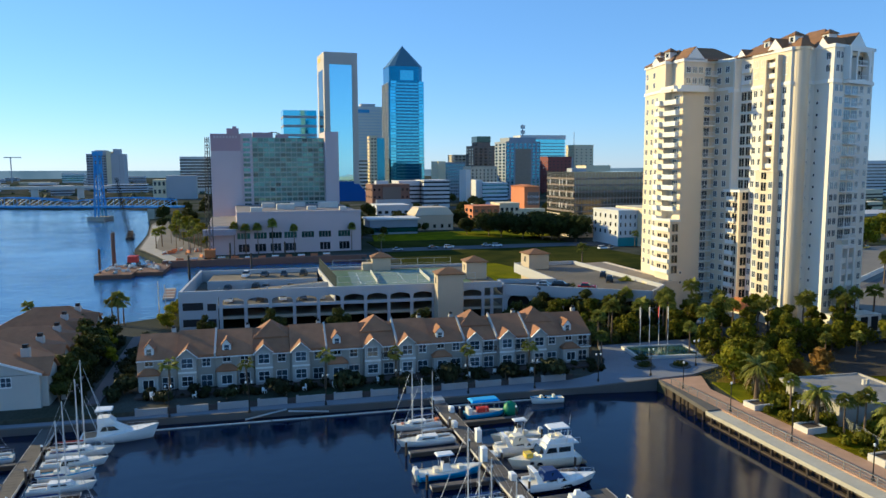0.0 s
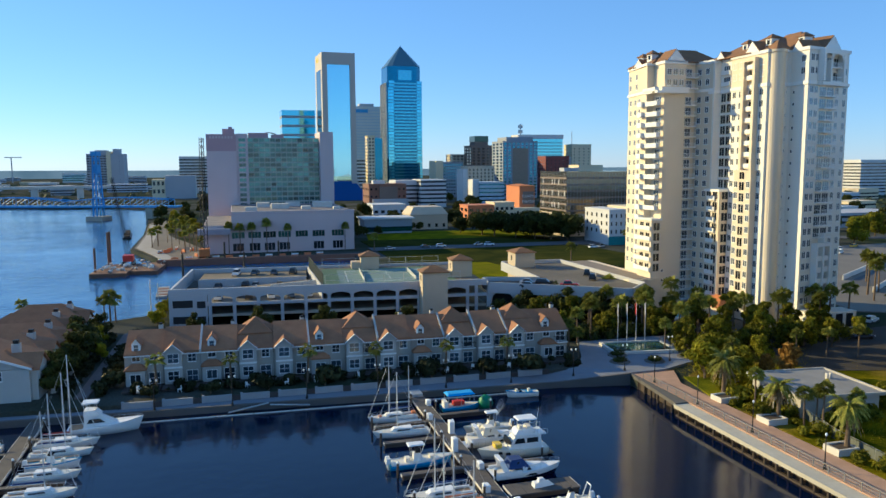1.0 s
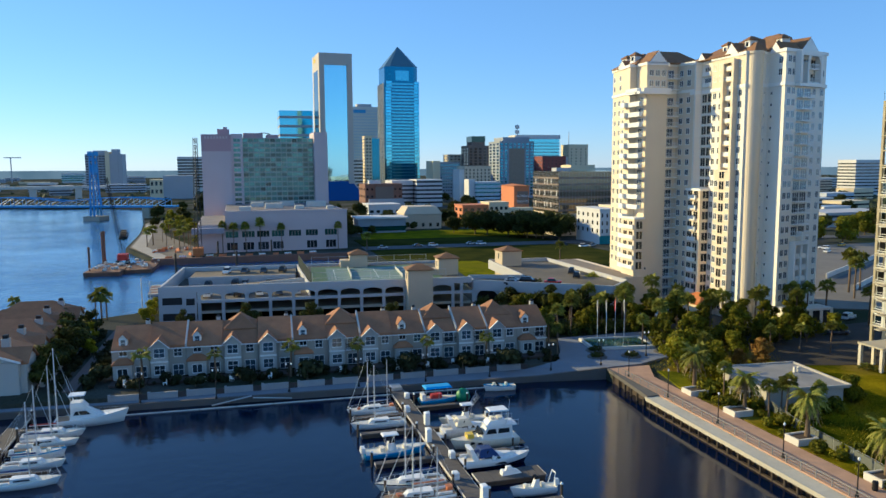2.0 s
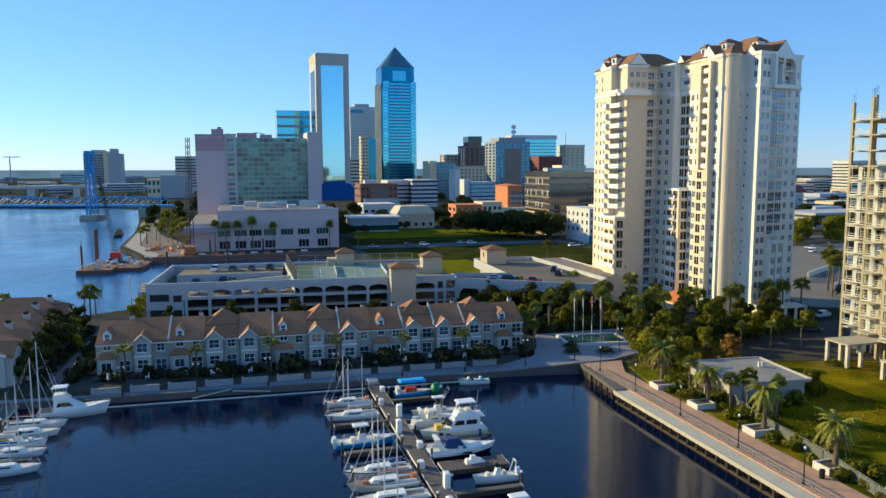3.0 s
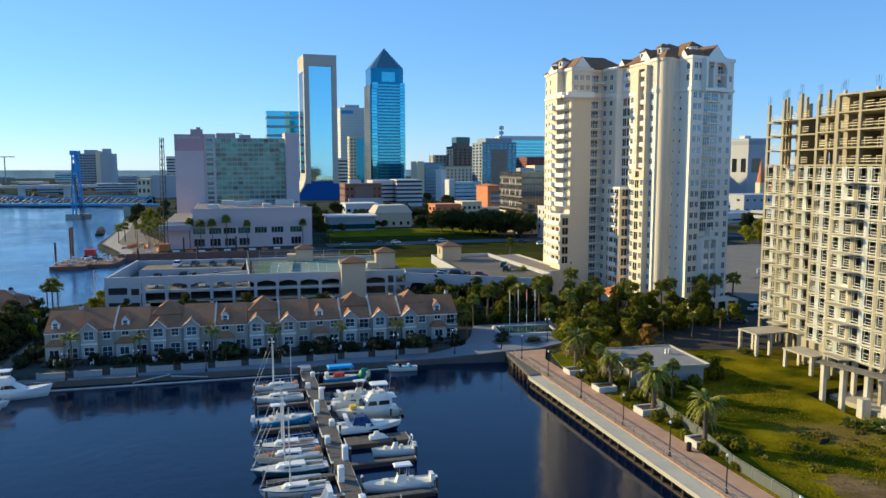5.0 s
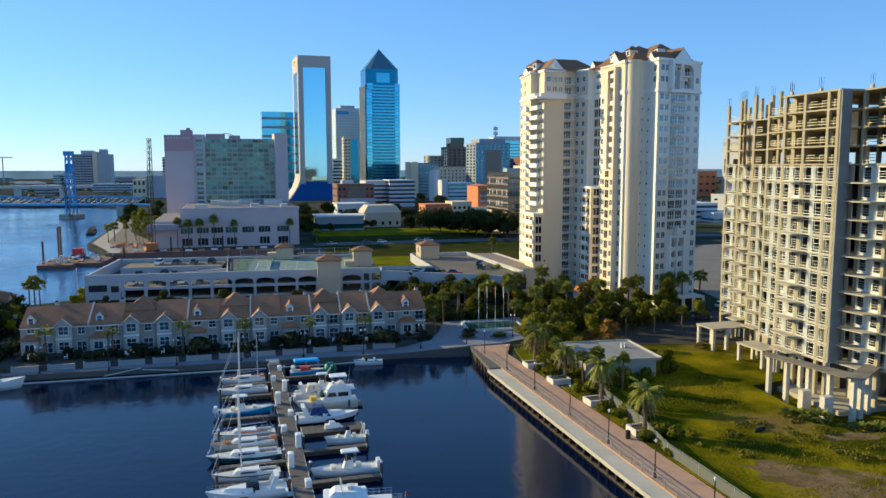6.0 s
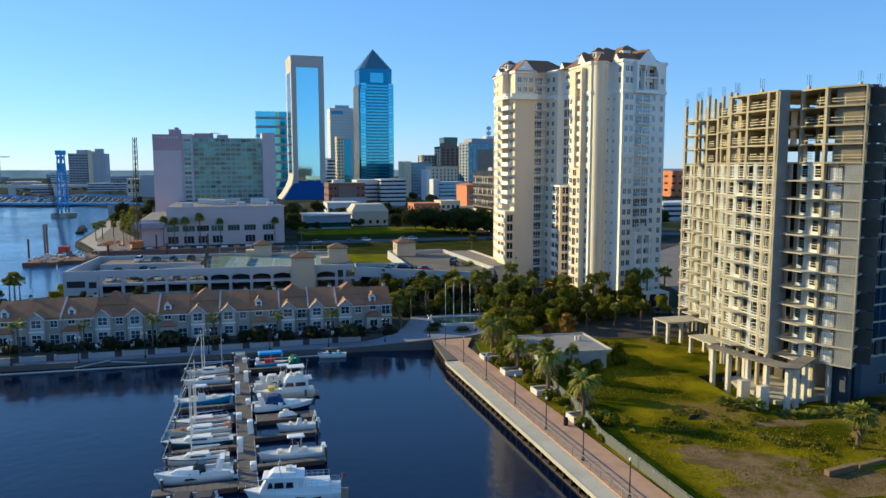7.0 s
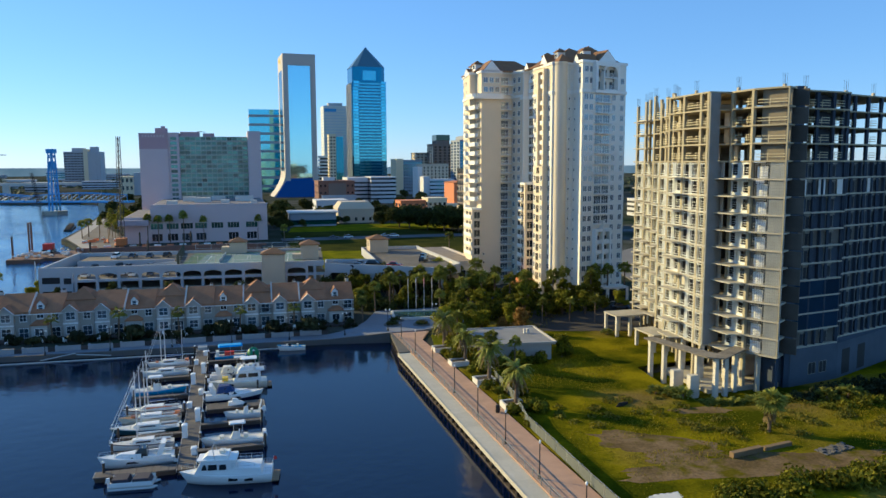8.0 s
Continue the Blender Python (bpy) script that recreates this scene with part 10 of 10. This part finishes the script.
# small things on the rough lot
M_RUIN = surface("rusty_brown_blocks", (0.22, 0.14, 0.065), 0.95, vary=0.25, scale=0.6)
b = thing("low_wall_ruin", "low broken concrete wall on the rough lot", "wall", 100, 31.2, 1.85, 8)
part("segment", boxes((-5.5, -0.6, -0.35, 0.35, 0, 0.75)), M_RUIN, b)
part("segment", boxes((-0.1, 4.4, -0.3, 0.3, 0, 0.55)), M_RUIN, b)
b = thing("paver_stack", "spread pile of pale pavers on the grass", "paver pile", 108.6, 29.0, 1.9, 10)
for i in range(24):
    part("paver", boxes((-2.6 + 0.66 * (i % 8), -2.05 + 0.66 * (i % 8), -0.9 + 0.62 * (i // 8), -0.4 + 0.62 * (i // 8), 0, 0.10 + 0.08 * (i % 3))), M_DECKC, b)
b = thing("debris_pile", "dark heap of building debris", "debris", 91.5, 51.5, 1.85)
for i in range(7):
    part("board", boxes((-0.9 + 0.2 * i, 0.2 + 0.2 * i, -0.3 + 0.12 * i, -0.15 + 0.12 * i, 0.0, 0.25 + 0.1 * (i % 4))), M_DARK, b)


# ---- bare earth on the rough lot ----
def bare_patch(name, cx, cy, rx, ry, turn, seed, z, material, label):
    bm = bmesh.new()
    pts = []
    for i in range(64):
        a = i * math.tau / 64
        k = 1 + 0.34 * noise.noise((math.cos(a) * 1.7 + seed, math.sin(a) * 1.7, 0)) + 0.26 * noise.noise((math.cos(a) * 5 + seed, math.sin(a) * 5, 3))
        x, y = rx * k * math.cos(a), ry * k * math.sin(a)
        pts.append((cx + x * math.cos(turn) - y * math.sin(turn), cy + x * math.sin(turn) + y * math.cos(turn)))
    prism(bm, pts, z - 0.3, z)
    tagged(part(name, bm, material), label, "ground", kind="structure")


M_SAND = ground_material("sandy_earth", (0.14, 0.095, 0.042), (0.23, 0.155, 0.08), (0.12, 0.098, 0.010), 0.35, 0.22)
bare_patch("ground_sand", 88.0, 37.2, 8.0, 3.6, -0.55, 1.0, 1.926, M_SAND, "bare sandy earth on the vacant lot")
bare_patch("ground_track", 97.0, 27.6, 17.0, 3.1, -0.10, 4.0, 1.930, M_SAND, "worn sandy track across the vacant lot")
bare_patch("ground_sand_small", 101.5, 46.5, 4.0, 1.5, -0.2, 7.0, 1.928, M_SAND, "small worn patch of earth")
bare_patch("ground_sand_bend", 88.6, 31.0, 4.6, 3.0, -0.9, 12.0, 1.934, M_SAND, "worn bend of the sandy track")
bare_patch("ground_rubble", 80.5, 23.0, 2.4, 1.2, 0.2, 9.0, 1.932, M_CONCL, "pale crushed rubble on the ground")


# ---- low buildings on the far bank ----
rng_far = random.Random(31)
for i in range(22):
    y = rng_far.uniform(980, 2300)
    x = rng_far.uniform(-0.36, -0.10) * y + rng_far.uniform(-20, 20)
    w, h = rng_far.uniform(18, 55), rng_far.uniform(5, 14)
    banded("far_warehouse", "low pale flat-roofed building on the far bank", x, x + w, y, y + rng_far.uniform(15, 30), 1.7 + h, (C_WHITE, C_PALE, C_CREAM, C_GREY, C_WHITE)[i % 5], M_GLASSD, 3.4, 3.6, 0.4, category="building")
hedge = clump_mesh("path_hedge", [((-24.2 if i % 2 else -18.9) + 0.035 * (i // 2) + 0.5 * math.sin(i * 1.7), 121.5 + 1.5 * (i // 2), 2.3 + 0.3 * math.sin(i * 2.3), 0.75 + 0.3 * math.sin(i * 1.1), 0.9) for i in range(60)], 0.22, 9000, M_GARDEN, 38)
tagged(new("path_hedge", hedge), "dark hedges either side of the garden path", "hedge", kind="stuff")


# ---- small things by the river and the tower ----
def swimming_pool():
    p = thing("swimming_pool", "bright blue swimming pool with a pale deck by the tower", "swimming pool", 107.2, 147.0, 1.7, -52)
    part("deck", boxes((-6.6, 6.6, -4.6, -2.6, 0, 0.35)), M_CONCL, p)
    part("deck", boxes((-6.6, 6.6, 2.6, 4.6, 0, 0.35)), M_CONCL, p)
    part("deck", boxes((-6.6, -4.6, -2.59, 2.59, 0, 0.35)), M_CONCL, p)
    part("deck", boxes((4.6, 6.6, -2.59, 2.59, 0, 0.35)), M_CONCL, p)
    part("pool_water", boxes((-4.59, 4.59, -2.59, 2.59, 0, 0.25)), surface("blue_pool_water", (0.12, 0.36, 0.50), 0.06, vary=0.1), p)


swimming_pool()
d = thing("jet_dock", "small pale floating dock with brown boards", "dock", -18.4, 224, -0.2, 2)
for i in range(7):
    part("board", boxes((-1.6, 1.6, 2.7 * i, 2.7 * i + 1.9, 0, 0.75)), M_DULLW if i % 2 == 0 else M_BRICK, d)
for x, y, h in ((-18.4, 196.0, 10.5), (-18.9, 220.0, 6.0)):
    p = thing("mooring_pile", "slim pale mooring pole in the river", "pile", x, y, -0.9, 0, "mooring piles")
    bm = bmesh.new()
    tube(bm, (0, 0, 0), (0, 0, h), 0.16, 0.12, 8)
    part("shaft", bm, M_CONCL, p)
f = thing("work_float", "dark narrow work float moored off the bank", "float", -52, 418, 0, 96)
part("hull", boxes((0, 30, -2.2, 2.2, -0.4, 0.9)), M_DARK, f)
for i in range(6):
    part("load", boxes((2 + 4.6 * i, 4.6 + 4.6 * i, -1.5, 1.5, 0.904, 1.7 + 0.5 * (i % 3))), M_PILE, f)


def patio_chair():
    c = thing("patio_chair", "white garden chair on a townhouse patio", "chair", -13, 120.6, 2.17, 20, "patio chairs")
    part("seat", boxes((-0.28, 0.28, -0.28, 0.28, 0.40, 0.46)), M_WHITE, c)
    part("backrest", boxes((-0.28, 0.28, 0.24, 0.30, 0.464, 1.0)), M_WHITE, c)
    leg = mesh_of("leg", boxes((-0.03, 0.03, -0.03, 0.03, 0, 0.398)), M_WHITE)
    for x in (-0.24, 0.24):
        for y in (-0.24, 0.24):
            placed(leg, "leg", c, x, y, 0)
    return c


chair = patio_chair()
rng_patio = random.Random(21)
for i in range(13):
    x = -12.2 + 5.6 * i + rng_patio.uniform(-1.0, 1.0)
    ob = copy_thing(chair, pose(x, 119.9 - 0.044 * (x + 15.6) + rng_patio.uniform(-0.7, 0.7), 2.17))
    ob.rotation_euler = (0, 0, rng_patio.uniform(0, 6.28))
